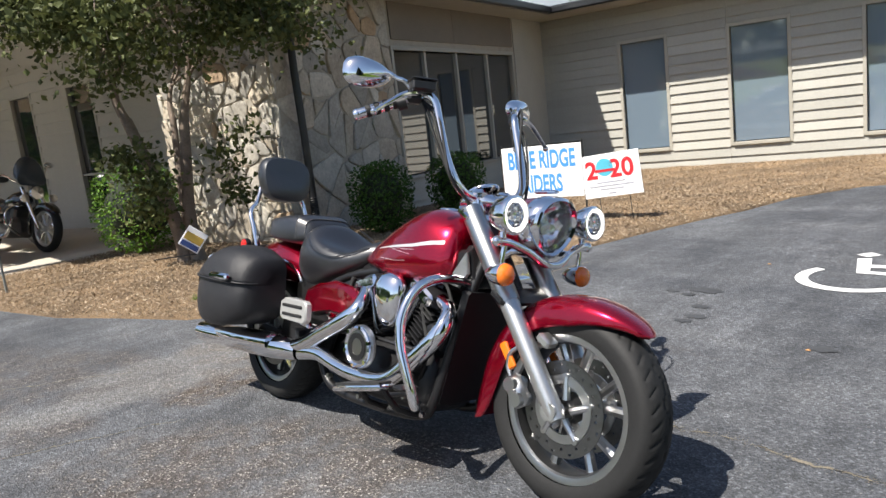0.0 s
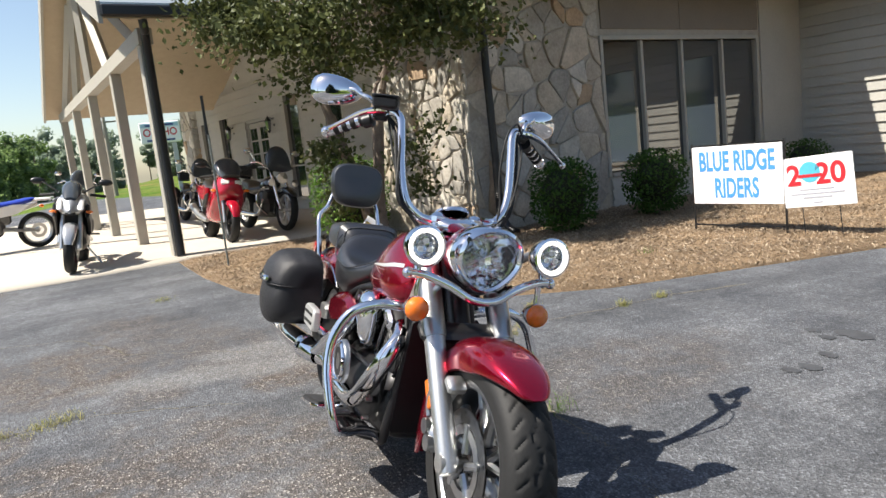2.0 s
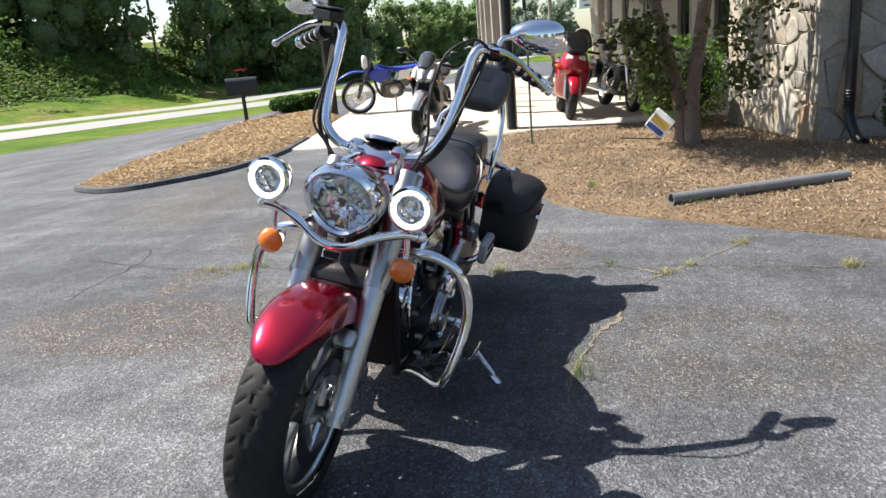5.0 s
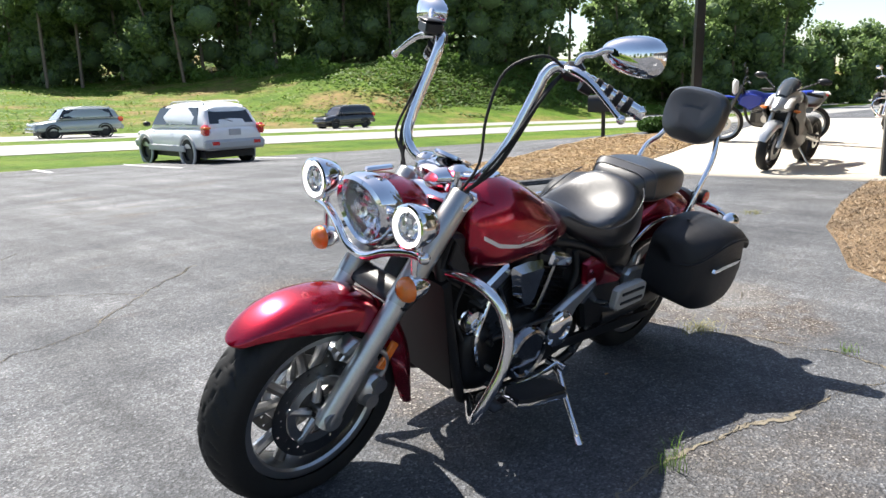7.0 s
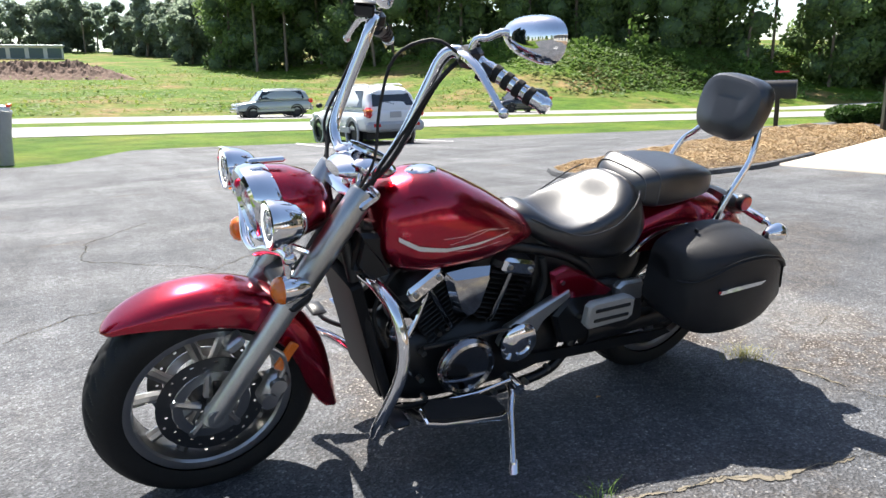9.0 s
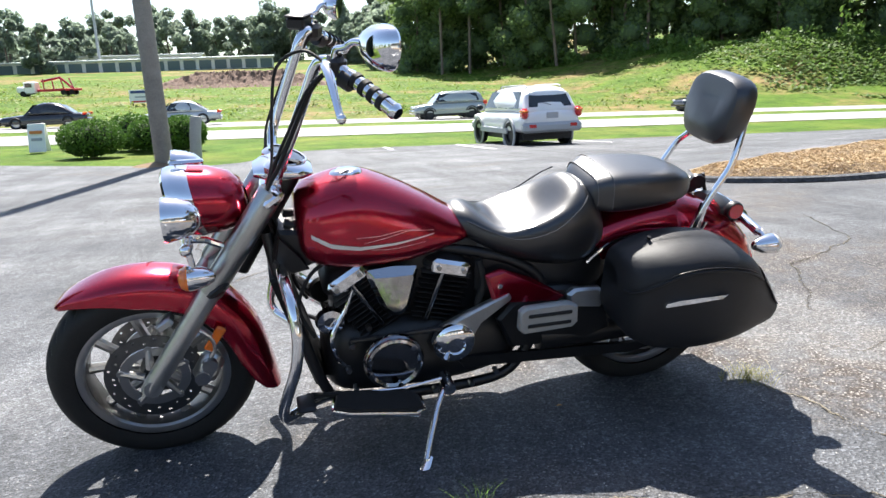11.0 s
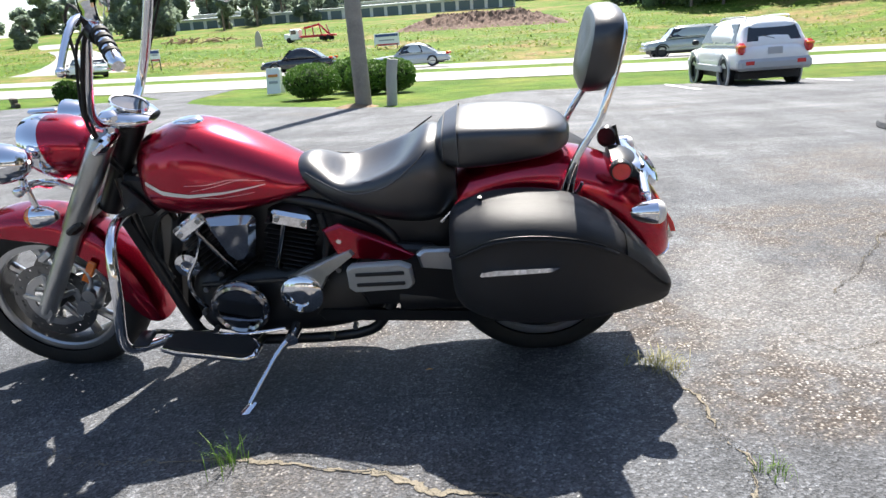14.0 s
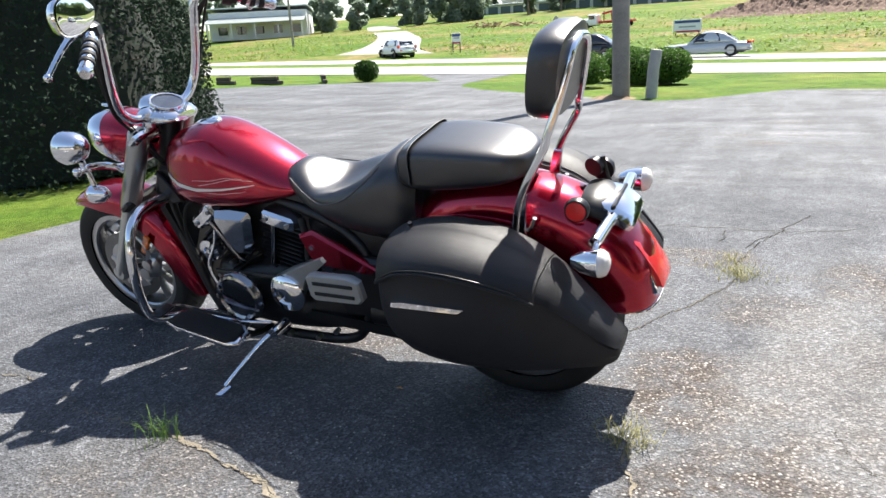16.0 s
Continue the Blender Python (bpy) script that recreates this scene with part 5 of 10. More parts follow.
# tank, seats
TANK = [(0.392, 0.72, 0.78, 0.06, 0.045, 2.2), (0.384, 0.665, 0.818, 0.11, 0.08, 2.5), (0.355, 0.625, 0.842, 0.145, 0.105, 2.7), (0.3, 0.605, 0.86, 0.165, 0.118, 2.8), (0.24, 0.597, 0.872, 0.172, 0.125, 2.8), (0.17, 0.597, 0.862, 0.172, 0.123, 2.8), (0.08, 0.603, 0.824, 0.165, 0.115, 2.8), (0.0, 0.62, 0.782, 0.15, 0.1, 2.7), (-0.07, 0.637, 0.74, 0.128, 0.082, 2.5), (-0.12, 0.65, 0.712, 0.098, 0.06, 2.3), (-0.145, 0.665, 0.69, 0.04, 0.03, 2.0)]
tank = part("fuel_tank", loft(dense(TANK, 3), 36), CANDY, bike, "candy-red teardrop fuel tank")
g = Geo().lathe([(0.0, 0.012), (0.02, 0.012), (0.036, 0.008), (0.042, 0.0), (0.042, -0.01)], (0, 0, 0), "z", 28).moved(Matrix.Translation((0.235, 0, 0.866)) @ Matrix.Rotation(radians(5), 4, "Y") @ Matrix.Diagonal((1.15, 0.85, 1, 1)))
part("filler_cap", g, CHROME, tank, "chrome fuel cap")


def tank_side(x, z, s, out=0.0015):
    """A place on the tank's flank."""
    st = dense(TANK, 3)
    for p, q in zip(st, st[1:]):
        if q[0] <= x <= p[0]:
            t = (x - p[0]) / (q[0] - p[0])
            _, z0, z1, w0, w1, e = [a + (b - a) * t for a, b in zip(p, q)]
            k = min(0.999, max(0.001, (z - z0) / (z1 - z0)))
            sn = 2 * k - 1
            cs = (1 - abs(sn) ** e) ** (1 / e)
            return (x, ((w0 + (w1 - w0) * k) * cs + out) * s, z)
    return (x, 0, z)


def flank_line(pts, width, s, n=10):
    """A thin raised stripe on the tank's flank; width: one value a point."""
    g, row = Geo(), []
    m = len(pts) - 1
    for i in range(m * n + 1):
        j, t = min(i // n, m - 1), (i - min(i // n, m - 1) * n) / n
        x, z = pts[j][0] + (pts[j + 1][0] - pts[j][0]) * t, pts[j][1] + (pts[j + 1][1] - pts[j][1]) * t
        w = width[j] + (width[j + 1] - width[j]) * t
        row.append((tank_side(x, z + w / 2, s), tank_side(x, z - w / 2, s)))
    g.v = [p for r in row for p in r]
    g.f = [(2 * i, 2 * i + 1, 2 * i + 3, 2 * i + 2) for i in range(len(row) - 1)]
    return g


for s in (1, -1):
    up = 0.0 if s > 0 else 0.045
    part("stripe", flank_line([(0.352, 0.732 + up * 0.5), (0.3, 0.706 + up), (0.22, 0.694 + up), (0.12, 0.696 + up * 0.8), (0.0, 0.706 + up * 0.3)], [0.012, 0.013, 0.011, 0.007, 0.002], s), SILVER, tank, "silver flank stripe", 0)
    for pts in ([(0.23, 0.725), (0.16, 0.724), (0.1, 0.732), (0.04, 0.726)], [(0.21, 0.708), (0.15, 0.716), (0.08, 0.728), (0.0, 0.716)], [(0.19, 0.686), (0.13, 0.682), (0.09, 0.684), (0.03, 0.688)]):
        part("flame_line", flank_line(pts, [0.0009, 0.0013, 0.0012, 0.0006][:len(pts)] + [0.001] * (len(pts) - 4), s), SILVER, tank, "", 0)

SEAT = [(-0.06, 0.69, 0.722, 0.045, 0.04, 2.2), (-0.1, 0.66, 0.742, 0.09, 0.07, 2.4), (-0.16, 0.62, 0.735, 0.12, 0.105, 2.5), (-0.24, 0.58, 0.722, 0.14, 0.15, 2.6), (-0.32, 0.55, 0.738, 0.15, 0.172, 2.6), (-0.4, 0.53, 0.775, 0.155, 0.168, 2.6), (-0.46, 0.525, 0.798, 0.155, 0.152, 2.6), (-0.51, 0.54, 0.79, 0.15, 0.13, 2.5), (-0.55, 0.58, 0.74, 0.13, 0.1, 2.2)]
seat_geo = loft(dense(SEAT, 4), 40)
seat_geo.v = [(x, y, z - (0.05 * smoothstep(-0.12, -0.24, x) * (1 - smoothstep(-0.36, -0.48, x)) * max(0, 1 - (y / 0.14) ** 2) if z > 0.68 else 0)) for x, y, z in seat_geo.v]
seat = part("seat", seat_geo, LEATHER, bike, "scooped black leather rider seat")
for s in (1, -1):
    part("piping", Geo().tube([(-0.11, 0.085 * s, 0.716), (-0.18, 0.125 * s, 0.69), (-0.26, 0.158 * s, 0.672), (-0.36, 0.178 * s, 0.7), (-0.44, 0.163 * s, 0.755), (-0.475, 0.135 * s, 0.785)], 0.0025, 6, 4), LEATHER, seat)
PIL = [(-0.488, 0.748, 0.775, 0.06, 0.05, 2.4), (-0.502, 0.728, 0.8, 0.1, 0.088, 3.4), (-0.535, 0.712, 0.825, 0.128, 0.116, 4.4), (-0.6, 0.708, 0.834, 0.139, 0.128, 5.0), (-0.7, 0.715, 0.831, 0.139, 0.128, 5.0), (-0.79, 0.724, 0.822, 0.127, 0.117, 4.8), (-0.84, 0.732, 0.81, 0.105, 0.094, 4.2), (-0.87, 0.74, 0.797, 0.07, 0.06, 3.4), (-0.881, 0.75, 0.782, 0.03, 0.024, 2.4)]
pil = part("pillion_seat", loft(dense(PIL, 4), 36), LEATHER, bike, "black leather passenger seat with a strap")
rings = []
strap = Geo()
for x0, x1 in ((-0.52, -0.562),):
    for j in range(2):
        x = x0 if j == 0 else x1
        st = [a for a in dense(PIL, 12) if abs(a[0] - x) < 0.006][0]
        ring = []
        for i in range(30):
            a = math.pi * (-0.12 + 1.24 * i / 29)
            k = (sgnpow(math.sin(a), 2 / st[5]) + 1) / 2
            ring.append((x, (st[3] + (st[4] - st[3]) * k + 0.006) * sgnpow(math.cos(a), 2 / st[5]), st[1] + (st[2] - st[1] + 0.006) * k))
        rings.append(ring)
strap.v = [p for r in rings for p in r]
strap.f = [(i, i + 1, 30 + i + 1, 30 + i) for i in range(29)]
st_ = part("strap", strap, LEATHER, pil, "stitched strap")
for r in rings[-2:]:
    part("stitching", Geo().tube([(p[0], p[1] * 1.01, p[2] + 0.001) for p in r], 0.0014, 6, 0), STITCH, st_, "grey stitched edge")
# rear guard, backrest
arc2 = [(46, 0.44, 0.1, 0.1), (62, 0.432, 0.116, 0.14), (80, 0.43, 0.122, 0.16), (100, 0.426, 0.122, 0.17), (120, 0.43, 0.122, 0.16), (140, 0.44, 0.122, 0.14), (152, 0.436, 0.122, 0.13), (158, 0.424, 0.12, 0.12), (164, 0.414, 0.116, 0.115), (167, 0.408, 0.11, 0.11)]
tail_skin = fender_skin(RA, arc2, 0, 0)
tail_skin.v = [(x, y, max(z, 0.386) if x < -0.98 else z) for x, y, z in tail_skin.v]
rf = part("rear_fender", tail_skin, CANDY, bike, "candy-red rear mudguard")
g = Geo()
lip = []
for i in range(17):
    th = (-1 + 2 * i / 16) * math.pi / 2
    a = radians(167)
    r = 0.409 - 0.11 * (1 - abs(math.cos(th)) ** 0.62)
    lip.append((RA[0] + r * math.cos(a), 0.11 * sgnpow(math.sin(th), 0.75), max(0.386, RA[2] + r * math.sin(a))))
part("edge_trim", g.tube(lip, 0.004, 8, 1), CHROME, rf, "chrome lower edge")
for s in (1, -1):
    rail = [(-0.5, 0.128 * s, 0.555), (-0.545, 0.134 * s, 0.6), (-0.6, 0.136 * s, 0.628), (-0.68, 0.136 * s, 0.64), (-0.78, 0.136 * s, 0.636), (-0.86, 0.136 * s, 0.622), (-0.89, 0.136 * s, 0.63), (-0.905, 0.136 * s, 0.66)]
    part("fender_rail", Geo().tube(rail, 0.006, 8, 3), CHROME, bike, "chrome rail along the rear mudguard")
    g = Geo().slab([(-0.81, 0.612), (-0.86, 0.585), (-0.885, 0.59), (-0.88, 0.63), (-0.892, 0.71), (-0.897, 0.73), (-0.872, 0.732), (-0.856, 0.68), (-0.84, 0.635)], 0.136 * s, 0.148 * s, 0.003)
    part("sissy_bar_bracket", g, CHROME, bike)
    post = [(-0.85, 0.142 * s, 0.61), (-0.868, 0.148 * s, 0.69), (-0.9, 0.15 * s, 0.765), (-0.945, 0.146 * s, 0.84), (-0.962, 0.015 + 0.125 * s, 0.885), (-0.982, 0.02 + 0.105 * s, 0.94), (-1.006, 0.02 + 0.08 * s, 1.02), (-1.014, 0.02 + 0.055 * s, 1.062), (-1.016, 0.02, 1.078)]
    part("sissy_bar", Geo().tube(post, 0.0105, 12, 4, flat=1.0), CHROME, bike, "chrome backrest post")
rings = []
for d, k in ((0.05, 0.4), (0.049, 0.8), (0.043, 0.94), (0.026, 1.0), (-0.012, 1.0), (-0.03, 0.93), (-0.036, 0.6)):
    ring = []
    for i in range(32):
        t = 2 * math.pi * i / 32
        v = sgnpow(math.sin(t), 0.62)
        ring.append((-0.962 + d - v * 0.018, 0.022 + 0.126 * k * sgnpow(math.cos(t), 0.62) * (1 - 0.1 * v * -1 * (1 if v < 0 else 0.3)), 1.003 + 0.106 * k * v))
    rings.append(ring)
part("backrest_pad", Geo().rings(rings), LEATHER, bike, "padded black leather backrest")


# saddlebags
# stations from front to tail: x, top, crease, bottom, half widths at shoulder, crease, belly and bottom
BAG = [(-0.53, 0.6, 0.55, 0.45, 0.235, 0.3, 0.31, 0.29), (-0.536, 0.63, 0.558, 0.425, 0.246, 0.35, 0.36, 0.335), (-0.555, 0.65, 0.577, 0.4, 0.257, 0.388, 0.398, 0.362), (-0.597, 0.668, 0.606, 0.378, 0.266, 0.412, 0.422, 0.38), (-0.65, 0.682, 0.634, 0.362, 0.27, 0.427, 0.437, 0.39), (-0.74, 0.686, 0.643, 0.35, 0.27, 0.432, 0.442, 0.395), (-0.84, 0.67, 0.627, 0.346, 0.268, 0.424, 0.434, 0.388), (-0.92, 0.636, 0.595, 0.346, 0.264, 0.404, 0.414, 0.374), (-0.985, 0.588, 0.55, 0.347, 0.26, 0.376, 0.386, 0.354), (-1.04, 0.53, 0.497, 0.349, 0.256, 0.348, 0.358, 0.334), (-1.1, 0.458, 0.428, 0.352, 0.25, 0.318, 0.326, 0.312), (-1.128, 0.42, 0.405, 0.362, 0.245, 0.302, 0.308, 0.3), (-1.138, 0.402, 0.395, 0.376, 0.24, 0.288, 0.292, 0.286)]


def bend(p, q, r, n):
    """Points on the curve from p to r drawn towards q."""
    return [tuple((1 - t) ** 2 * a + 2 * t * (1 - t) * b + t * t * c for a, b, c in zip(p, q, r)) for t in [i / n for i in range(n + 1)]]


def bag(s):
    rings, lids = [], []
    slim = 0.93
    for x, zt, zc, zb, ys, yc, yo, yb in dense(BAG, 4):
        yc, yo, yb = yc * slim, yo * slim, yb * slim
        zc = zc if s > 0 else min(zc, max(zb + 0.03, 0.545 - 0.02 * (x + 0.7)))
        zm = zb + (zc - zb) * 0.55
        sec = [(0.185, zb + 0.012), (0.185, zt - 0.012)] + bend((0.2, zt - 0.004), (ys, zt + 0.004), (ys + 0.01, zt - 0.002), 3) + bend((ys + 0.012, zt - 0.003), (yc - 0.02, zt - 0.004), (yc, zc), 6)
        sec += bend((yc - 0.001, zc - 0.004), (yo + 0.002, zm + 0.02), (yo, zm), 4) + bend((yo, zm - 0.004), (yo - 0.004, zb + 0.02), (yb, zb), 6) + [(0.21, zb)]
        rings.append([(x, y * s, z) for y, z in sec])
        if x > -0.975:
            top = [(0.195, zc + 0.004), (0.195, zt - 0.004)] + bend((0.21, zt + 0.002), (ys, zt + 0.01), (ys + 0.01, zt + 0.003), 3) + bend((ys + 0.014, zt + 0.002), (yc - 0.01, zt + 0.004), (yc + 0.011, zc), 7) + [(yc + 0.011, zc - 0.006), (yc - 0.006, zc - 0.01)]
            lids.append([(x, y * s, z) for y, z in top])
    b = part("saddlebag", Geo().rings(rings), BAGSKIN, bike, "hard black vinyl-covered saddlebag", 35)
    lid = part("lid", Geo().rings(lids), BAGSKIN, b, "rounded lid with a stitched lower seam", 35)
    part("stitching", Geo().tube([(r[14][0], r[14][1] + 0.001 * s, r[14][2] + 0.012) for r in lids[4:-2]], 0.0022, 6, 1), SATIN_BLACK, lid)
    part("lid_edge", Geo().tube([(r[13][0], r[13][1] + 0.002 * s, r[13][2] - 0.002) for r in lids[2:]], 0.0045, 8, 1), BAGSKIN, lid, "rolled lower edge of the lid")
    part("tail_panel", Geo().rings([[(x, y * s, z) for y, z in bend((ys + 0.02, zt + 0.003), (yc * slim - 0.012, zt + 0.003), (yc * slim + 0.008, zc + 0.004), 5)] + [(x, (yc * slim - 0.02) * s, zc - 0.004), (x, ys * s, zt - 0.02)] for x, zt, zc, zb, ys, yc, yo, yb in dense(BAG, 4) if x < -0.99]), BAGSKIN, b, "flat tapering tail panel", 35)
    g = Geo().slab([(-0.612, 0.538), (-0.617, 0.551), (-0.65, 0.556), (-0.82, 0.556), (-0.8, 0.543)], 0.432 * slim * s, 0.449 * slim * s, 0.003)
    if s > 0:
        part("trim_bar", g, CHROME, b, "chrome trim bar")
    if s < 0:
        part("latch", Geo().box((-0.67, -0.412, 0.562), (0.15, 0.026, 0.026), None, 0.008), CHROME, b, "chrome latch")
    else:
        part("hinge_screw", Geo().cyl((-0.62, 0.262, 0.686), (-0.62, 0.264, 0.694), 0.006, n=10), SATIN_BLACK, b)


bag(1)
bag(-1)
# tail
g = Geo().slab([(-1.1, 0.6), (-1.145, 0.57), (-1.2, 0.47), (-1.215, 0.42), (-1.195, 0.41), (-1.17, 0.45), (-1.12, 0.53), (-1.085, 0.58)], -0.062, 0.062, 0.008).moved(Matrix.Translation((0.024, 0, 0.0)))
t_l = part("tail_light", g, CHROME, bike, "chrome-framed red tail light")
part("lens", Geo().slab([(-1.13, 0.572), (-1.155, 0.55), (-1.207, 0.46), (-1.215, 0.43), (-1.2, 0.43), (-1.15, 0.53)], -0.054, 0.054, 0.006).moved(Matrix.Translation((0.016, 0, 0.006))), RED_LENS, t_l, "ribbed red lens")
g = Geo().tube([(-1.07, -0.19, 0.632), (-1.078, -0.1, 0.64), (-1.085, 0, 0.642), (-1.078, 0.1, 0.64), (-1.07, 0.19, 0.632)], 0.016, 12, 3)
g.box((-1.088, 0, 0.638), (0.1, 0.15, 0.046), Matrix.Rotation(radians(-38), 3, "Y"), 0.014)
part("signal_bar", g, CHROME, bike, "chrome bar for the rear signals")
for s in (1, -1):
    turn(-1.092, 0.235 * s, 0.606, 1, CLEAR_PALE, [(-1.075, 0.17 * s, 0.632), (-1.075, 0.2 * s, 0.628), (-1.075, 0.23 * s, 0.612)])
    g = Geo().lathe([(0.0, 0.0), (0.03, 0.0), (0.032, 0.012), (0.029, 0.022), (0.0, 0.022)], (-1.012, 0.115, 0.685), "y", 20)
    g = g if s > 0 else mirrored(g)
    cup = part("reflector_cup", g, SATIN_BLACK, bike, "round reflector in a dark cup")
    g = Geo().lathe([(0.0, 0.026), (0.025, 0.025), (0.026, 0.02)], (-1.012, 0.115, 0.685), "y", 20)
    part("reflector", g if s > 0 else mirrored(g), RED_LENS, cup, "round red reflector")
g = Geo().box((-1.072, 0, 0.652), (0.012, 0.14, 0.05), Matrix.Rotation(radians(-42), 3, "Y"), 0.004)
part("plate_holder", g, SATIN_BLACK, bike, "black bracket for the number plate")
g = Geo().tube([(-1.05, -0.07, 0.65), (-1.035, -0.075, 0.69), (-1.024, -0.08, 0.74)], 0.0065, 8, 2)
g.cyl((-1.0, -0.068, 0.712), (-1.006, -0.084, 0.714), 0.026, n=20)
g.cyl((-1.003, -0.078, 0.713), (-1.022, -0.084, 0.72), 0.005, n=8)
part("disc_antenna", g, SATIN_BLACK, bike, "small black disc on a stalk")
part("tail_cover", loft(dense([(-1.0, 0.64, 0.69, 0.09, 0.07, 2.3), (-1.04, 0.63, 0.69, 0.1, 0.08, 2.4), (-1.09, 0.6, 0.67, 0.08, 0.06, 2.3)]), 20), SATIN_BLACK, bike)

# frame and engine
for s in (1, -1):
    g = Geo().tube([(0.47, 0.045 * s, 0.72), (0.44, 0.09 * s, 0.56), (0.39, 0.11 * s, 0.38), (0.34, 0.12 * s, 0.22), (0.29, 0.12 * s, 0.17), (0.1, 0.13 * s, 0.155), (-0.2, 0.13 * s, 0.165), (-0.3, 0.13 * s, 0.24), (-0.36, 0.13 * s, 0.4), (-0.34, 0.12 * s, 0.52), (-0.2, 0.1 * s, 0.6), (0.1, 0.06 * s, 0.66), (0.42, 0.04 * s, 0.74)], 0.017, 12, 4)
    part("frame_tube", g, SATIN_BLACK, bike, "black frame tube")
    g = Geo().tube([(-0.35, 0.14 * s, 0.3), (-0.55, 0.13 * s, 0.29), (-0.8, 0.12 * s, 0.297)], [0.03, 0.028, 0.032], 12, 2, flat=1.4)
    part("swingarm", g, SATIN_BLACK, bike)
    g = Geo().slab([(-0.15, 0.565), (-0.2, 0.582), (-0.3, 0.54), (-0.42, 0.465), (-0.4, 0.45), (-0.3, 0.452), (-0.18, 0.47)], 0.14 * s, 0.17 * s, 0.012)
    if s < 0:
        g = Geo().slab([(-0.035, 0.535), (-0.1, 0.57), (-0.2, 0.583), (-0.32, 0.562), (-0.4, 0.53), (-0.42, 0.475), (-0.36, 0.438), (-0.2, 0.442), (-0.08, 0.455), (-0.035, 0.49)], -0.13, -0.18, 0.03)
    sc = part("side_cover", g, CANDY, bike, "candy-red side cover")
    part("screw", Geo().cyl((-0.196, 0.168 * s, 0.53), (-0.196, 0.174 * s, 0.53), 0.008, n=10), CHROME, sc)
    g = Geo().slab([(-0.2, 0.4), (-0.24, 0.45), (-0.34, 0.5), (-0.46, 0.49), (-0.58, 0.4), (-0.6, 0.32), (-0.5, 0.28), (-0.25, 0.29)], 0.12 * s, 0.16 * s, 0.012)
    part("swingarm_cover", g, SATIN_BLACK, bike)
    g = Geo().slab([(-0.42, 0.475), (-0.44, 0.492), (-0.53, 0.488), (-0.56, 0.45), (-0.54, 0.415), (-0.43, 0.43)], 0.15 * s, 0.185 * s, 0.01)
    part("shock_cover", g, CAST, bike, "cast grey shock cover")
    # passenger pad
    g = Geo().slab([(-0.228, 0.487), (-0.243, 0.499), (-0.383, 0.502), (-0.413, 0.487), (-0.418, 0.432), (-0.403, 0.417), (-0.243, 0.412), (-0.228, 0.427)], 0.242 * s, 0.272 * s, 0.006)
    pp = part("passenger_pad", g, PEGPAD, bike, "folded passenger footrest with grey pads")
    for z in (0.474, 0.44):
        part("rubber_strip", Geo().box((-0.323, 0.274 * s, z), (0.14, 0.006, 0.012), None, 0.0025), RUBBER, pp)
    part("arm", Geo().tube([(-0.3, 0.14 * s, 0.38), (-0.3, 0.21 * s, 0.4), (-0.318, 0.25 * s, 0.43)], 0.014, 10, 3), CHROME, pp)
g = Geo().slab([(0.445, 0.61), (0.475, 0.6), (0.365, 0.22), (0.33, 0.225)], -0.115, 0.115, 0.008)
part("radiator", g, paint("radiator_black", (0.006, 0.006, 0.007), 0.55, vary=0.3, scale=12, fine=140, spec=0.25), bike, "black radiator between the frame tubes")
g = loft(dense([(0.33, 0.2, 0.36, 0.08, 0.09, 3), (0.28, 0.17, 0.42, 0.14, 0.12, 3.2), (0.15, 0.16, 0.42, 0.17, 0.11, 2.8), (0.0, 0.16, 0.43, 0.175, 0.11, 2.8), (-0.15, 0.17, 0.42, 0.165, 0.1, 2.8), (-0.27, 0.2, 0.4, 0.13, 0.1, 3), (-0.31, 0.25, 0.35, 0.08, 0.07, 2.5)]), 28)
# Black blocks added to close see-through gaps with darkness.
part("engine_backing", loft(dense([(0.3, 0.42, 0.66, 0.05, 0.05, 4), (0.27, 0.4, 0.68, 0.085, 0.085, 4), (0.1, 0.4, 0.68, 0.09, 0.09, 4), (-0.14, 0.38, 0.68, 0.09, 0.09, 4), (-0.2, 0.36, 0.67, 0.05, 0.05, 4)], 2), 20), SATIN_BLACK, bike, "black backing block added between the cylinders")
part("seat_backing", loft(dense([(-0.14, 0.46, 0.66, 0.1, 0.08, 5), (-0.2, 0.42, 0.66, 0.125, 0.1, 5), (-0.4, 0.4, 0.64, 0.13, 0.11, 5), (-0.56, 0.44, 0.62, 0.11, 0.1, 5), (-0.6, 0.5, 0.6, 0.08, 0.08, 4)], 2), 20), SATIN_BLACK, bike, "black backing block added under the seat")
part("engine_block", g, SATIN_BLACK, bike, "satin-black engine cases")
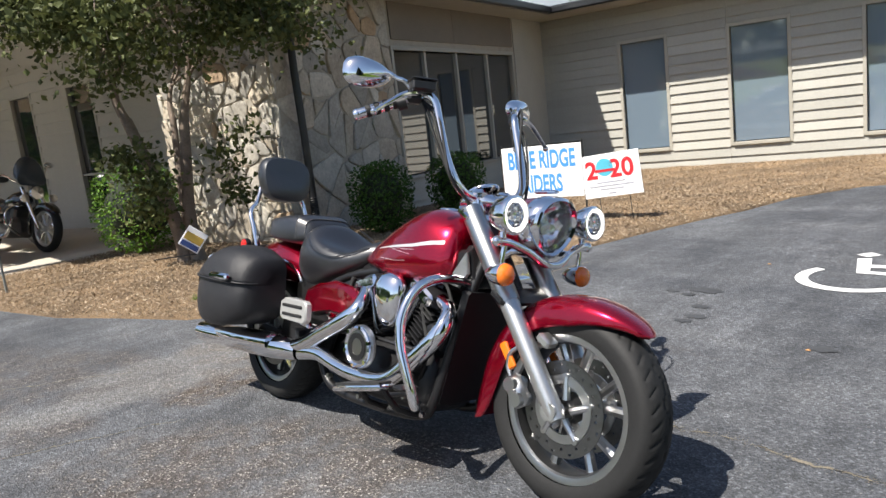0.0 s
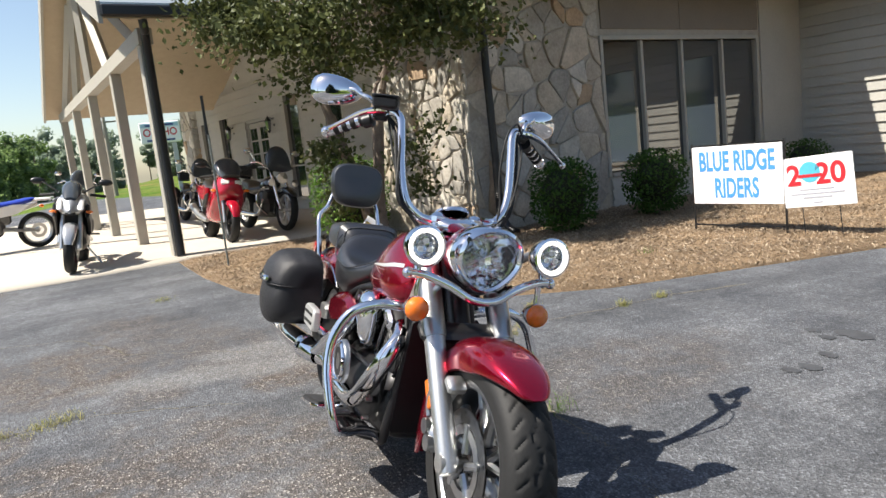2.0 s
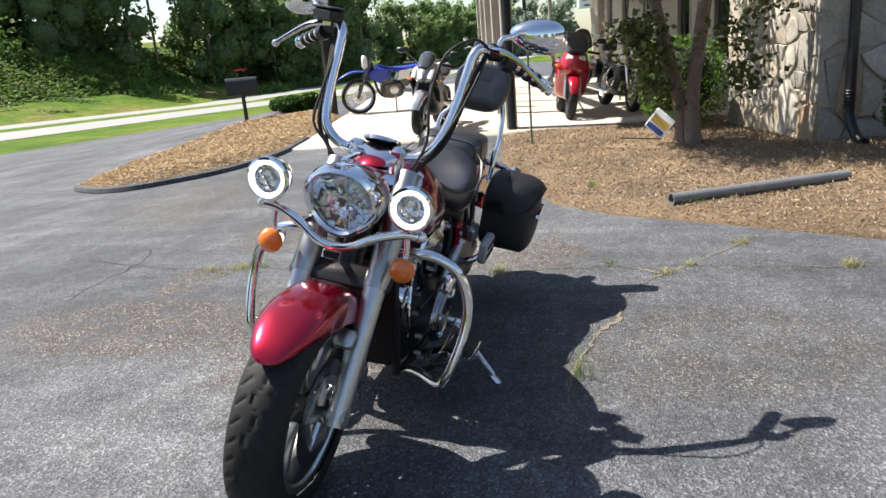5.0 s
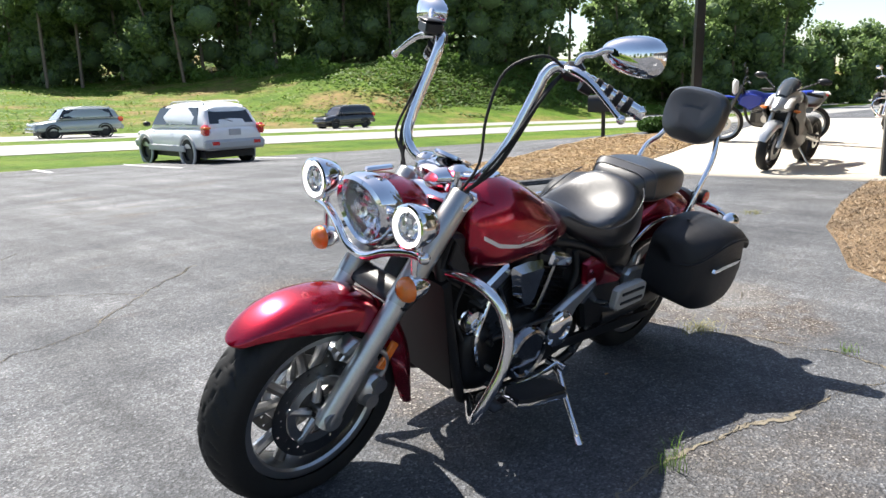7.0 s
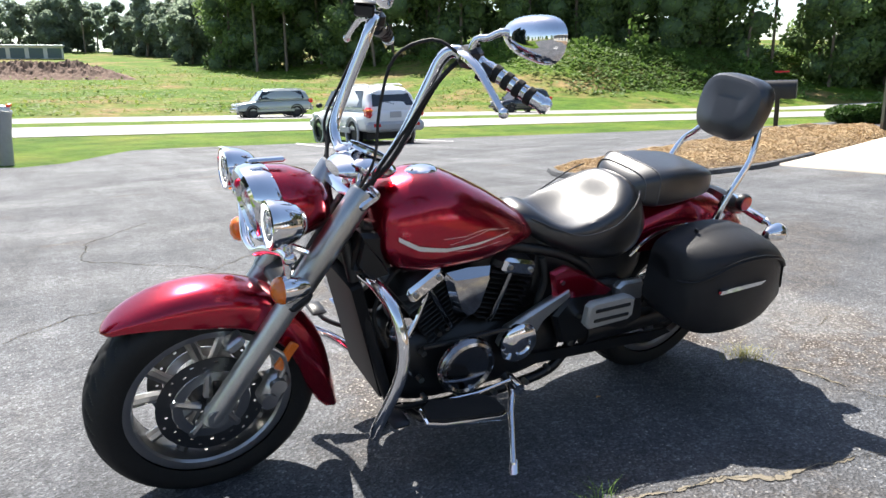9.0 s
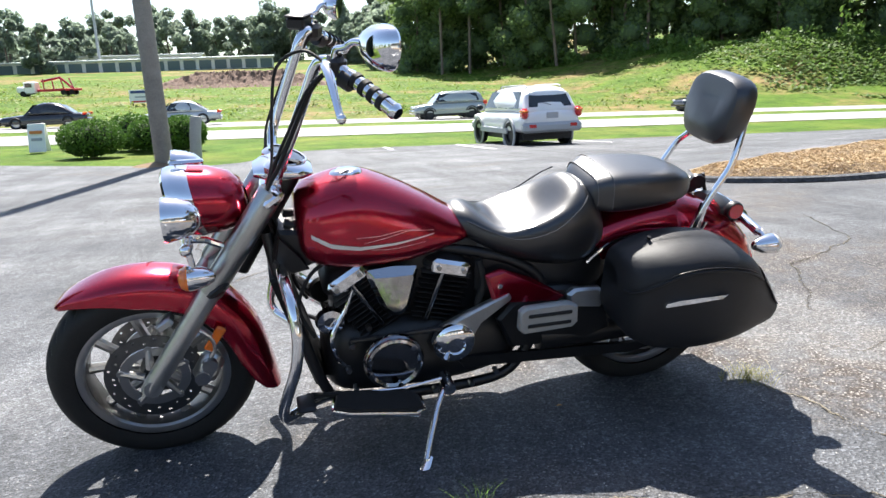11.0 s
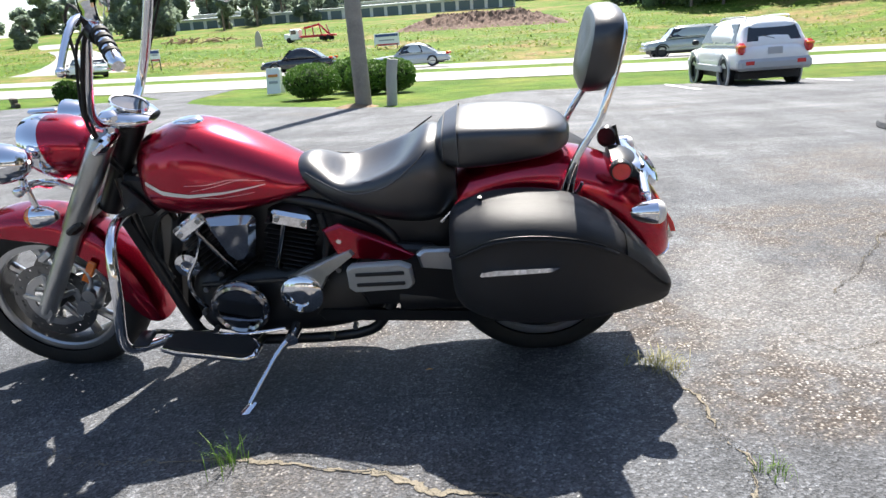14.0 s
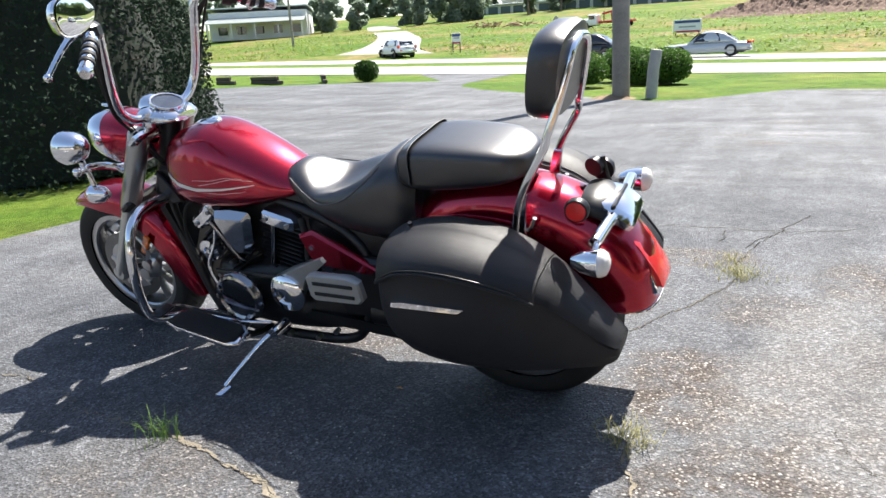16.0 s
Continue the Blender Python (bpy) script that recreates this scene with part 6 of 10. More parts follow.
for base, top in (((0.13, 0.385), (0.272, 0.6)), ((-0.0, 0.385), (-0.058, 0.605))):
    d = Vector((top[0] - base[0], 0, top[1] - base[1]))
    ln = d.length
    d.normalize()
    rot = Matrix.Rotation(math.atan2(d.x, d.z), 3, "Y")
    mid = Vector((base[0], 0, base[1])) + d * ln * 0.42
    cylinder = part("cylinder", Geo().box(tuple(mid), (0.115, 0.19, ln * 0.9), rot, 0.03), SATIN_BLACK, bike, "finned black cylinder")
    for k in range(11):
        c = Vector((base[0], 0, base[1])) + d * (0.03 + k * 0.0165)
        part("fin", Geo().box(tuple(c), (0.15 + 0.012 * (k % 2), 0.235, 0.0055), rot, 0.0025), SATIN_BLACK if k < 9 else DARK_METAL, cylinder)
    c = Vector((base[0], 0, base[1])) + d * (ln * 0.9)
    head = part("rocker_cover", Geo().box(tuple(c), (0.155, 0.25, 0.07), rot, 0.025), SATIN_BLACK, bike, "rocker cover with chrome caps")
    for s in (1, -1):
        part("chrome_cap", Geo().box((c.x, 0.128 * s, c.z + 0.004), (0.12, 0.02, 0.05), rot, 0.01), CHROME, head, "chrome cap")
        for k in (-0.04, 0.04):
            p = Vector((c.x, 0.14 * s, c.z + 0.004)) + rot @ Vector((k, 0, 0))
            part("bolt", Geo().cyl(tuple(p - Vector((0, 0.006 * s, 0))), tuple(p + Vector((0, 0.004 * s, 0))), 0.008, n=8), STEEL, head)
for s in (1, -1):
    g = Geo().slab([(0.205, 0.6), (0.2, 0.612), (0.13, 0.618), (0.055, 0.612), (0.05, 0.598), (0.075, 0.48), (0.1, 0.455), (0.13, 0.452), (0.16, 0.475)], 0.11 * s, 0.158 * s, 0.024)
    if s < 0:
        g = loft(dense([(-0.09, -0.012, 0.012, 0.012, 0.012, 2), (-0.086, -0.03, 0.03, 0.02, 0.02, 2), (-0.06, -0.055, 0.055, 0.032, 0.032, 2.1), (0.0, -0.07, 0.075, 0.042, 0.042, 2.2), (0.05, -0.072, 0.08, 0.042, 0.042, 2.2), (0.085, -0.055, 0.06, 0.03, 0.03, 2.1), (0.098, -0.02, 0.02, 0.012, 0.012, 2)], 4), 28).moved(Matrix.Translation((0.12, -0.15, 0.54)) @ Matrix.Rotation(radians(-86), 4, "Y"))
    part("vee_cover", g, VEECHROME if s > 0 else CHROME, bike, "chrome cover in the cylinder vee")
    g = Geo().lathe([(0.092, 0.0), (0.092, 0.012), (0.085, 0.022), (0.074, 0.028), (0.07, 0.024), (0.04, 0.026), (0.0, 0.026)], (0, 0, 0), "y", 36)
    g = g if s > 0 else mirrored(g).moved(Matrix.Diagonal((0.84, 1, 0.84, 1)))
    cc = part("clutch_cover" if s > 0 else "generator_cover", g.moved(Matrix.Translation((0.138 if s > 0 else 0.045, (0.187 if s > 0 else 0.2) * s, 0.33 if s > 0 else 0.37))), STEEL if s < 0 else SMOKED, bike, "round polished engine cover")
    for k in range(3 if s > 0 else 6):
        a = k * math.pi / (1.5 if s > 0 else 3) + 0.3
        x0, z0, kb = (0.138, 0.33, 0.076) if s > 0 else (0.045, 0.37, 0.069)
        part("bolt", Geo().cyl((x0 + kb * math.cos(a), (0.209 if s > 0 else 0.222) * s, z0 + kb * math.sin(a)), (x0 + kb * math.cos(a), (0.219 if s > 0 else 0.232) * s, z0 + kb * math.sin(a)), 0.008, n=8), CHROME, cc)
    rim_ = Geo().lathe([(0.07, 0.024), (0.078, 0.03), (0.086, 0.026), (0.088, 0.02)], (0, 0, 0), "y", 36)
    rim_ = rim_ if s > 0 else mirrored(rim_).moved(Matrix.Diagonal((0.84, 1, 0.84, 1)))
    if s < 0:
        inset = mirrored(Geo().lathe([(0.03, 0.026), (0.03, 0.0275), (0.05, 0.0275), (0.05, 0.026)], (0, 0, 0), "y", 32)).moved(Matrix.Translation((0.045, -0.2, 0.37)))
        part("dark_inset", inset, SATIN_BLACK, cc, "black ring inset")
    part("chrome_rim", rim_.moved(Matrix.Translation((0.138 if s > 0 else 0.045, (0.188 if s > 0 else 0.201) * s, 0.33 if s > 0 else 0.37))), SMOKED if s > 0 else CHROME, cc)
g = Geo().slab([(0.013, 0.355), (-0.007, 0.405), (-0.087, 0.445), (-0.227, 0.502), (-0.237, 0.485), (-0.147, 0.415), (-0.107, 0.345), (-0.047, 0.285)], 0.145, 0.178, 0.008)
pc = part("pulley_cover", g, CAST, bike, "cast pulley cover with a chrome dome")
g = Geo().lathe([(0.066, 0.0), (0.066, 0.012), (0.055, 0.024), (0.03, 0.03), (0.026, 0.024), (0.0, 0.026)], (0, 0, 0), "y", 32).moved(Matrix.Translation((-0.055, 0.172, 0.355)))
part("dome", g, CHROME, pc, "chrome dome")
g = Geo().slab([(-0.08, 0.26), (-0.1, 0.275), (-0.75, 0.235), (-0.78, 0.215), (-0.7, 0.2), (-0.1, 0.235)], 0.135, 0.15, 0.004)
part("belt_guard", g, SATIN_BLACK, bike)
g = Geo().lathe([(0.118, -0.012), (0.124, -0.012), (0.124, 0.012), (0.118, 0.012)], (RA[0], 0.1, RA[2]), "y", 40, True)
part("rear_pulley", g, CAST, bike)
for s in (1, -1):
    # boards, guards
    g = Geo().slab([(0.345, 0.115), (0.335, 0.05), (0.3, 0.02), (0.1, 0.015), (0.068, 0.04), (0.07, 0.1), (0.1, 0.12), (0.3, 0.125)], 0, 0.018, 0.005)
    g.v = [(x, (0.235 + z) * s, 0.256 + 0.2 * (x - 0.2) + y) for x, y, z in g.v]
    fb = part("footboard", g, CHROME, bike, "rider footboard with a smooth black mat")
    g = Geo().slab([(0.335, 0.11), (0.326, 0.055), (0.296, 0.03), (0.105, 0.025), (0.08, 0.045), (0.08, 0.098), (0.105, 0.112), (0.296, 0.118)], 0.018, 0.027, 0.003)
    g.v = [(x, (0.235 + z) * s, 0.256 + 0.2 * (x - 0.2) + y) for x, y, z in g.v]
    part("mat", g, RUBBER, fb, "black rubber mat")
    part("bracket", Geo().tube([(0.28, 0.12 * s, 0.17), (0.28, 0.22 * s, 0.2), (0.26, 0.27 * s, 0.268)], 0.012, 8, 2), SATIN_BLACK, fb)
    part("bracket", Geo().tube([(0.12, 0.12 * s, 0.16), (0.12, 0.22 * s, 0.195), (0.13, 0.27 * s, 0.258)], 0.012, 8, 2), SATIN_BLACK, fb)
    part("pedal", Geo().tube([(0.2, 0.2 * s, 0.23), (0.33, 0.22 * s, 0.26), (0.4, 0.25 * s, 0.29), (0.41, 0.3 * s, 0.3)], 0.008, 8, 3).box((0.41, 0.3 * s, 0.302), (0.05, 0.075, 0.016), None, 0.006), SATIN_BLACK, bike, "foot lever with a rubber tip")
    loop = [(0.44, 0.07 * s, 0.625), (0.44, 0.15 * s, 0.64), (0.435, 0.22 * s, 0.638), (0.425, 0.285 * s, 0.605), (0.42, 0.325 * s, 0.53), (0.43, 0.335 * s, 0.45), (0.454, 0.328 * s, 0.37), (0.472, 0.314 * s, 0.3), (0.466, 0.296 * s, 0.262), (0.435, 0.262 * s, 0.246), (0.385, 0.212 * s, 0.236), (0.335, 0.16 * s, 0.21), (0.305, 0.13 * s, 0.18)]
    loop = [(x, y if s > 0 else y * (1.0 + 0.05 * (abs(y) > 0.2)), z) for x, y, z in loop]
    part("crash_bar", Geo().tube(loop, 0.0155, 14, 4), CHROME, bike, "chrome crash bar")
# stand
foot = LEANED.inverted() @ Vector((0.1, 0.57, 0.012))
g = Geo().tube([(-0.02, 0.2, 0.245), (0.0, 0.255, 0.235), (0.03, 0.3, 0.21), foot - Vector((0.01, 0.02, -0.015))], [0.014, 0.011, 0.0098, 0.009], 12, 2)
g.cyl((-0.02, 0.19, 0.245), (-0.02, 0.262, 0.245), 0.02, n=14)
stand = part("side_stand", g, CHROME, bike, "chrome side stand, swung out")
part("foot", Geo().tube([foot - Vector((0.02, 0.03, -0.012)), foot, foot + Vector((0.03, 0.045, -0.012))], [0.012, 0.015, 0.011], 10, 2, flat=0.45), CHROME, stand)
# exhaust
g = Geo().tube([(-1.112, -0.255, 0.272), (-1.07, -0.253, 0.273), (-0.6, -0.235, 0.285), (-0.5, -0.225, 0.29), (-0.42, -0.215, 0.292), (-0.36, -0.205, 0.29)], [0.044, 0.047, 0.05, 0.052, 0.046, 0.036], 22, 2, cap=False)
g.tube([(-1.107, -0.255, 0.272), (-0.96, -0.25, 0.275)], [0.04, 0.03], 20, 0)
ex = part("muffler", g, CHROME, bike, "long chrome muffler")
part("heat_shield", Geo().tube([(-1.0, -0.266, 0.289), (-0.75, -0.26, 0.294), (-0.5, -0.24, 0.303)], [0.02, 0.045, 0.046], 14, 2), CHROME, ex)
g = Geo().tube([(-0.38, -0.2, 0.285), (-0.24, -0.195, 0.3), (-0.12, -0.19, 0.275), (0.02, -0.19, 0.262), (0.18, -0.19, 0.278), (0.3, -0.185, 0.36), (0.4, -0.17, 0.46), (0.4, -0.13, 0.53), (0.33, -0.1, 0.56)], [0.034, 0.03, 0.029, 0.029, 0.03, 0.032, 0.03, 0.025, 0.024], 16, 4)
part("front_pipe", g, CHROME, bike, "chrome front exhaust pipe")
g = Geo().tube([(-0.4, -0.21, 0.3), (-0.31, -0.21, 0.33), (-0.2, -0.205, 0.385), (-0.08, -0.2, 0.445), (-0.02, -0.18, 0.5), (-0.06, -0.12, 0.56)], [0.032, 0.03, 0.033, 0.034, 0.028, 0.024], 16, 4)
part("rear_pipe", g, CHROME, bike, "chrome rear exhaust pipe")
part("pipe_bracket", Geo().box((-0.42, -0.17, 0.33), (0.05, 0.06, 0.09), None, 0.008), SATIN_BLACK, bike)
part("air_duct", Geo().slab([(0.44, 0.74), (0.47, 0.64), (0.4, 0.6), (0.34, 0.63), (0.36, 0.73)], -0.09, 0.09, 0.012), SATIN_BLACK, bike)
for s in (1, -1):
    part("neck_cover", Geo().slab([(0.44, 0.73), (0.455, 0.66), (0.41, 0.61), (0.36, 0.62), (0.38, 0.66)], 0.092 * s, 0.108 * s, 0.006), CAST if s < 0 else SATIN_BLACK, bike, "neck cover plate")
# smaller engine pieces
for s in (1, -1):
    g = Geo().lathe([(0.0, 0.0), (0.04, 0.0), (0.046, 0.012), (0.04, 0.03), (0.02, 0.034), (0.018, 0.026), (0.0, 0.026)], (0.31, 0.085, 0.44), "y", 24)
    part("horn", g if s > 0 else mirrored(g), CHROME if s > 0 else SATIN_BLACK, bike, "round horn beside the front cylinder")
    for x0, z0, x1, z1 in ((0.16, 0.42, 0.25, 0.575), (0.02, 0.42, -0.03, 0.58)):
        part("pushrod_tube", Geo().tube([(x0, 0.115 * s, z0), (x0, 0.125 * s, z0 + 0.01), (x1, 0.125 * s, z1)], [0.013, 0.009, 0.008], 12, 1), SMOKED, bike, "dark chrome pushrod tube")
    for x, z in ((0.25, 0.23), (0.27, 0.3), (0.255, 0.37), (0.2, 0.415), (-0.17, 0.41), (-0.2, 0.22), (-0.12, 0.185), (0.0, 0.18), (0.19, 0.185)):
        y = 0.165 - 0.35 * max(0, z - 0.3)
        part("case_bolt", Geo().cyl((x, (y - 0.01) * s, z), (x, (y + 0.012) * s, z), 0.009, n=8), STEEL, bike)
    part("oil_line", Geo().tube([(0.26, 0.12 * s, 0.27), (0.3, 0.135 * s, 0.33), (0.31, 0.13 * s, 0.4), (0.27, 0.115 * s, 0.47), (0.24, 0.11 * s, 0.55)], 0.007, 8, 4), CHROME if s > 0 else RUBBER, bike, "polished oil line")
    part("hose", Geo().tube([(-0.14, 0.12 * s, 0.6), (-0.155, 0.135 * s, 0.53), (-0.14, 0.135 * s, 0.46), (-0.16, 0.125 * s, 0.41)], 0.011, 10, 4), RUBBER, bike)
    part("wire_loom", Geo().tube([(0.3, 0.08 * s, 0.63), (0.36, 0.1 * s, 0.6), (0.4, 0.105 * s, 0.5), (0.36, 0.12 * s, 0.4)], 0.006, 8, 4), RUBBER, bike)
    part("case_rib", Geo().tube([(0.26, 0.15 * s, 0.39), (0.15, 0.165 * s, 0.4), (0.0, 0.168 * s, 0.405), (-0.14, 0.16 * s, 0.395)], 0.008, 8, 3), SATIN_BLACK, bike, "rounded edge of the engine case")
part("shift_rod", Geo().tube([(0.0, 0.235, 0.27), (0.12, 0.245, 0.262), (0.3, 0.25, 0.275)], 0.005, 8, 1), CHROME, bike, "chrome shift rod")

# ---- planting ----
def leaf_cloud(g, rng, pts, size, flat=0.5, lay=1.0):
    """Adds one folded leaf at each point, turned at random; lay below 1 lays the leaves flat."""
    n = len(pts)
    d = rng.normal(size=(n, 3))
    d[:, 2] *= lay
    d /= np.linalg.norm(d, axis=1)[:, None]
    u = rng.normal(size=(n, 3))
    u[:, 2] += flat / lay ** 2
    u = np.cross(d, u)
    u /= np.linalg.norm(u, axis=1)[:, None] + 1e-9
    s = (size * rng.uniform(0.6, 1.3, n))[:, None]
    a, b = pts - d * s * 0.5, pts + d * s * 0.5
    mid = pts + np.cross(d, u) * s * 0.1
    l, r = mid - u * s * 0.36, mid + u * s * 0.36
    k = len(g.v)
    g.v += [tuple(map(float, p)) for q in zip(a, l, b, r) for p in q]
    g.f += [(k + 4 * i, k + 4 * i + 1, k + 4 * i + 2, k + 4 * i + 3) for i in range(n)]


def shell_points(rng, c, r, n, depth=0.35):
    """Points near the surface of an ellipsoid."""
    d = rng.normal(size=(n, 3))
    d /= np.linalg.norm(d, axis=1)[:, None]
    k = 1 - depth * rng.random(n) ** 1.5
    return np.array(c) + d * k[:, None] * np.array(r)


def bush(name, x, y, r, h, label, material=BOX, n=3800, size=0.035, seed=1, group="", z=None, square=3.2):
    """A clipped round shrub: short stems and a dense crown of leaves."""
    rng = np.random.default_rng(seed)
    base = ground_z(x, y) + 0.05 if z is None else z
    t = thing(name, label, "shrub", group, Matrix.Translation((x, y, base)))
    g = Geo()
    d = rng.normal(size=(n, 3))
    d /= np.linalg.norm(d, axis=1)[:, None]
    e = (np.abs(d) ** square).sum(axis=1) ** (-1 / square)
    k = (1 - 0.28 * rng.random(n) ** 1.4) * e
    lump = np.array([1 + 0.09 * noise.noise((q[0] * 2.5 + seed, q[1] * 2.5, q[2] * 2.5)) for q in d])
    pts = d * (k * lump)[:, None] * np.array((r, r, h / 2)) + np.array((0, 0, h / 2 + 0.03))
    leaf_cloud(g, rng, pts, size)
    part("crown", g, material, t, "", 0, False)
    # Near-black ball stands in for the shade inside the crown.
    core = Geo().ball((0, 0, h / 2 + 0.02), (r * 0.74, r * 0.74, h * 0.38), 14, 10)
    part("inner_mass", core, paint("bush_shade_core", (0.012, 0.018, 0.008), 0.9, vary=0.4), t)
    st = Geo()
    for i in range(4):
        a = i * 1.6
        st.tube([(0.02 * math.cos(a), 0.02 * math.sin(a), -0.06), (r * 0.3 * math.cos(a), r * 0.3 * math.sin(a), h * 0.4)], [0.015, 0.008], 6, 0)
    part("stems", st, BARK, t)
    return t


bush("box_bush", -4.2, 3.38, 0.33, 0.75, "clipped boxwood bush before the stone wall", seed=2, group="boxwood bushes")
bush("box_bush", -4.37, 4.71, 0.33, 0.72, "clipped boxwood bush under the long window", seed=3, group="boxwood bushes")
# Brighter boxwood copy: this bush's sunlight is put into its leaf colour.
bush("box_bush", *bld(1.95, -0.55), 0.5, 1.02, "bright green boxwood bush behind the small tree", leafy("sunlit_boxwood_leaf", (0.03, 0.08, 0.01), (0.2, 0.36, 0.05)), seed=4, group="boxwood bushes")
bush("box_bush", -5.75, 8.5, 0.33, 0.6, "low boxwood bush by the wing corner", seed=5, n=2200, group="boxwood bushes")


def limb(g, p, d, length, r, rng, depth, tips):
    """Grows a limb with side limbs; tips collects where leaves go."""
    pts, rr = [Vector(p)], [r]
    d = Vector(d).normalized()
    for i in range(4):
        d = (d + Vector(rng.normal(size=3)) * 0.16 + Vector((0, 0, 0.05))).normalized()
        pts.append(pts[-1] + d * length / 4)
        rr.append(r * (1 - 0.17 * (i + 1)))
    g.tube(pts, rr, 8 if depth < 2 else 5, 2)
    if depth >= 3:
        tips += pts[1:]
        return
    tips += pts[3:] if depth == 2 else []
    for i in range(3 if depth else 4):
        j = 2 + i % 3
        a = 2 * math.pi * (i / 3 + rng.random() * 0.5)
        side = Vector((math.cos(a), math.sin(a), 0.25 + 0.4 * rng.random()))
        limb(g, pts[j], d * 0.55 + side * 0.85, length * (0.62 + 0.25 * rng.random()), rr[j] * 0.66, rng, depth + 1, tips)


rng = np.random.default_rng(12)
tree = thing("small_tree", "small multi-stemmed ornamental tree with dark leaves in mulch", "tree", at=Matrix.Translation((-5.32, 1.55, 0.06)))
trunk, tips = Geo(), []
for (bx, by), (dx, dy), ln, r in (((0.0, 0.0), (-0.22, -0.5), 1.75, 0.07), ((0.1, 0.06), (0.05, 0.22), 1.7, 0.065), ((-0.08, 0.1), (-0.5, 0.3), 1.5, 0.045)):
    trunk.tube([(bx * 1.6, by * 1.6, -0.15), (bx * 1.3, by * 1.3, 0.12), (bx + dx * 0.1, by + dy * 0.1, 0.5), (bx + dx * 0.35, by + dy * 0.35, 1.0), (bx + dx * 0.6, by + dy * 0.6, 1.5)], [r * 1.5, r * 1.15, r, r * 0.9, r * 0.8], 10, 3)
    limb(trunk, (bx + dx * 0.6, by + dy * 0.6, 1.48), (dx, dy, 1.0), 0.85, r * 0.75, rng, 0, tips)
crown = Geo()
heads = [Vector(t) for t in tips if t[2] > 1.5]
pts = []
for i in range(150):
    d = rng.normal(size=3)
    d /= np.linalg.norm(d)
    p = np.array((0.28, 0.25, 2.72)) + d * np.array((1.5, 1.95, 1.12)) * (0.35 + 0.65 * rng.random() ** 0.6)
    wx, wy = p[0] - 5.32 - C0[0], p[1] + 1.55 - C0[1]
    if wx * AX[0] + wy * AX[1] > -0.25 and wx * AY[0] + wy * AY[1] > -0.3:
        continue
    low_y = np.interp(p[1], (-1.75, -0.9, -0.45, 1.05, 1.95), (2.6, 2.2, 1.6, 1.7, 2.25))
    fall = -(wx * AY[0] + wy * AY[1]) / (0.08 * AY[0] + 0.645 * AY[1])
    if p[2] < low_y or (-0.4 < (wx + 0.08 * fall) * AX[0] + (wy + 0.645 * fall) * AX[1] < 1.2 and -0.2 < p[2] - fall < 1.95):
        continue
    q = min(heads, key=lambda h: (h - Vector(p)).length)
    mid = (q + Vector(p)) / 2 + Vector((0, 0, 0.06))
    trunk.tube([q, mid, Vector(p)], [0.013, 0.009, 0.004], 5, 2)
    n = int(rng.integers(150, 330))
    pts.append(p + rng.normal(size=(n, 3)) * np.array((0.21, 0.21, 0.12)))
pts = np.concatenate(pts)
low = []
for c, n in (((0.3, -0.3, 0.85), 300), ((0.45, 0.4, 1.0), 140), ((0.15, -0.45, 1.1), 300), ((0.1, -0.3, 0.6), 260), ((0.4, 0.55, 0.65), 170), ((0.45, 0.65, 1.25), 110)):
    low.append(np.array(c) + rng.normal(size=(n, 3)) * np.array((0.13, 0.13, 0.1)))
leaf_cloud(crown, rng, np.concatenate([pts] + low), 0.07, 1.2)
part("trunk", trunk, BARK, tree, "pale grey-brown branching trunk")
part("crown", crown, LEAF, tree, "dark green pointed leaves, some coloured pale to look sunlit", 0, False)

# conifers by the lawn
# Core colour imitates the deep shade between the sprays.
CONIFER_INNER = paint("conifer_shade_core", (0.01, 0.016, 0.009), 0.95, vary=0.5, scale=3, fine=20)


def conifer(x, y, r, h, seed):
    rng = np.random.default_rng(seed)
    t = thing("conifer", "dense dark conifer reaching down to the grass", "tree", "conifers by the lawn", Matrix.Translation((x, y, ground_z(x, y))))
    tr = Geo().tube([(0, 0, -0.1), (0, 0, h * 0.9)], [0.14, 0.02], 8, 0)
    for i in range(26):
        z = h * (0.05 + 0.85 * i / 26)
        a = i * 2.4
        k = r * 0.8 * (1 - (z / h) ** 1.6)
        tr.tube([(0, 0, z), (k * math.cos(a), k * math.sin(a), z + 0.15)], [0.03, 0.01], 5, 0)
    part("trunk", tr, BARK, t)
    # Solid core in the painted shade colour fills the crown.
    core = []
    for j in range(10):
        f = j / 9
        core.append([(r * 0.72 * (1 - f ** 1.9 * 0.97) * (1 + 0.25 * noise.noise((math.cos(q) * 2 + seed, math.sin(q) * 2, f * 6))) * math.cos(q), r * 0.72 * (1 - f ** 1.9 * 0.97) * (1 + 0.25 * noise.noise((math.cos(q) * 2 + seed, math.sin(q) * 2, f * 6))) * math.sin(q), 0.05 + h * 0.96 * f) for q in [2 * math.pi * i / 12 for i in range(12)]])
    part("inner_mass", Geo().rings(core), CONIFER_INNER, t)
    n = 42000
    z = rng.random(n) ** 1.1
    a = rng.random(n) * 2 * math.pi
    lump = np.array([1 + 0.3 * noise.noise((math.cos(q) * 2 + seed, math.sin(q) * 2, w * 7)) for q, w in zip(a, z)])
    rad = r * (1 - z ** 1.9) * lump * (1 - 0.45 * rng.random(n) ** 1.6)
    g = Geo()
    leaf_cloud(g, rng, np.stack([rad * np.cos(a), rad * np.sin(a), 0.05 + z * h], 1), 0.05, 0.2)
    part("crown", g, CONIFER, t, "", 0, False)


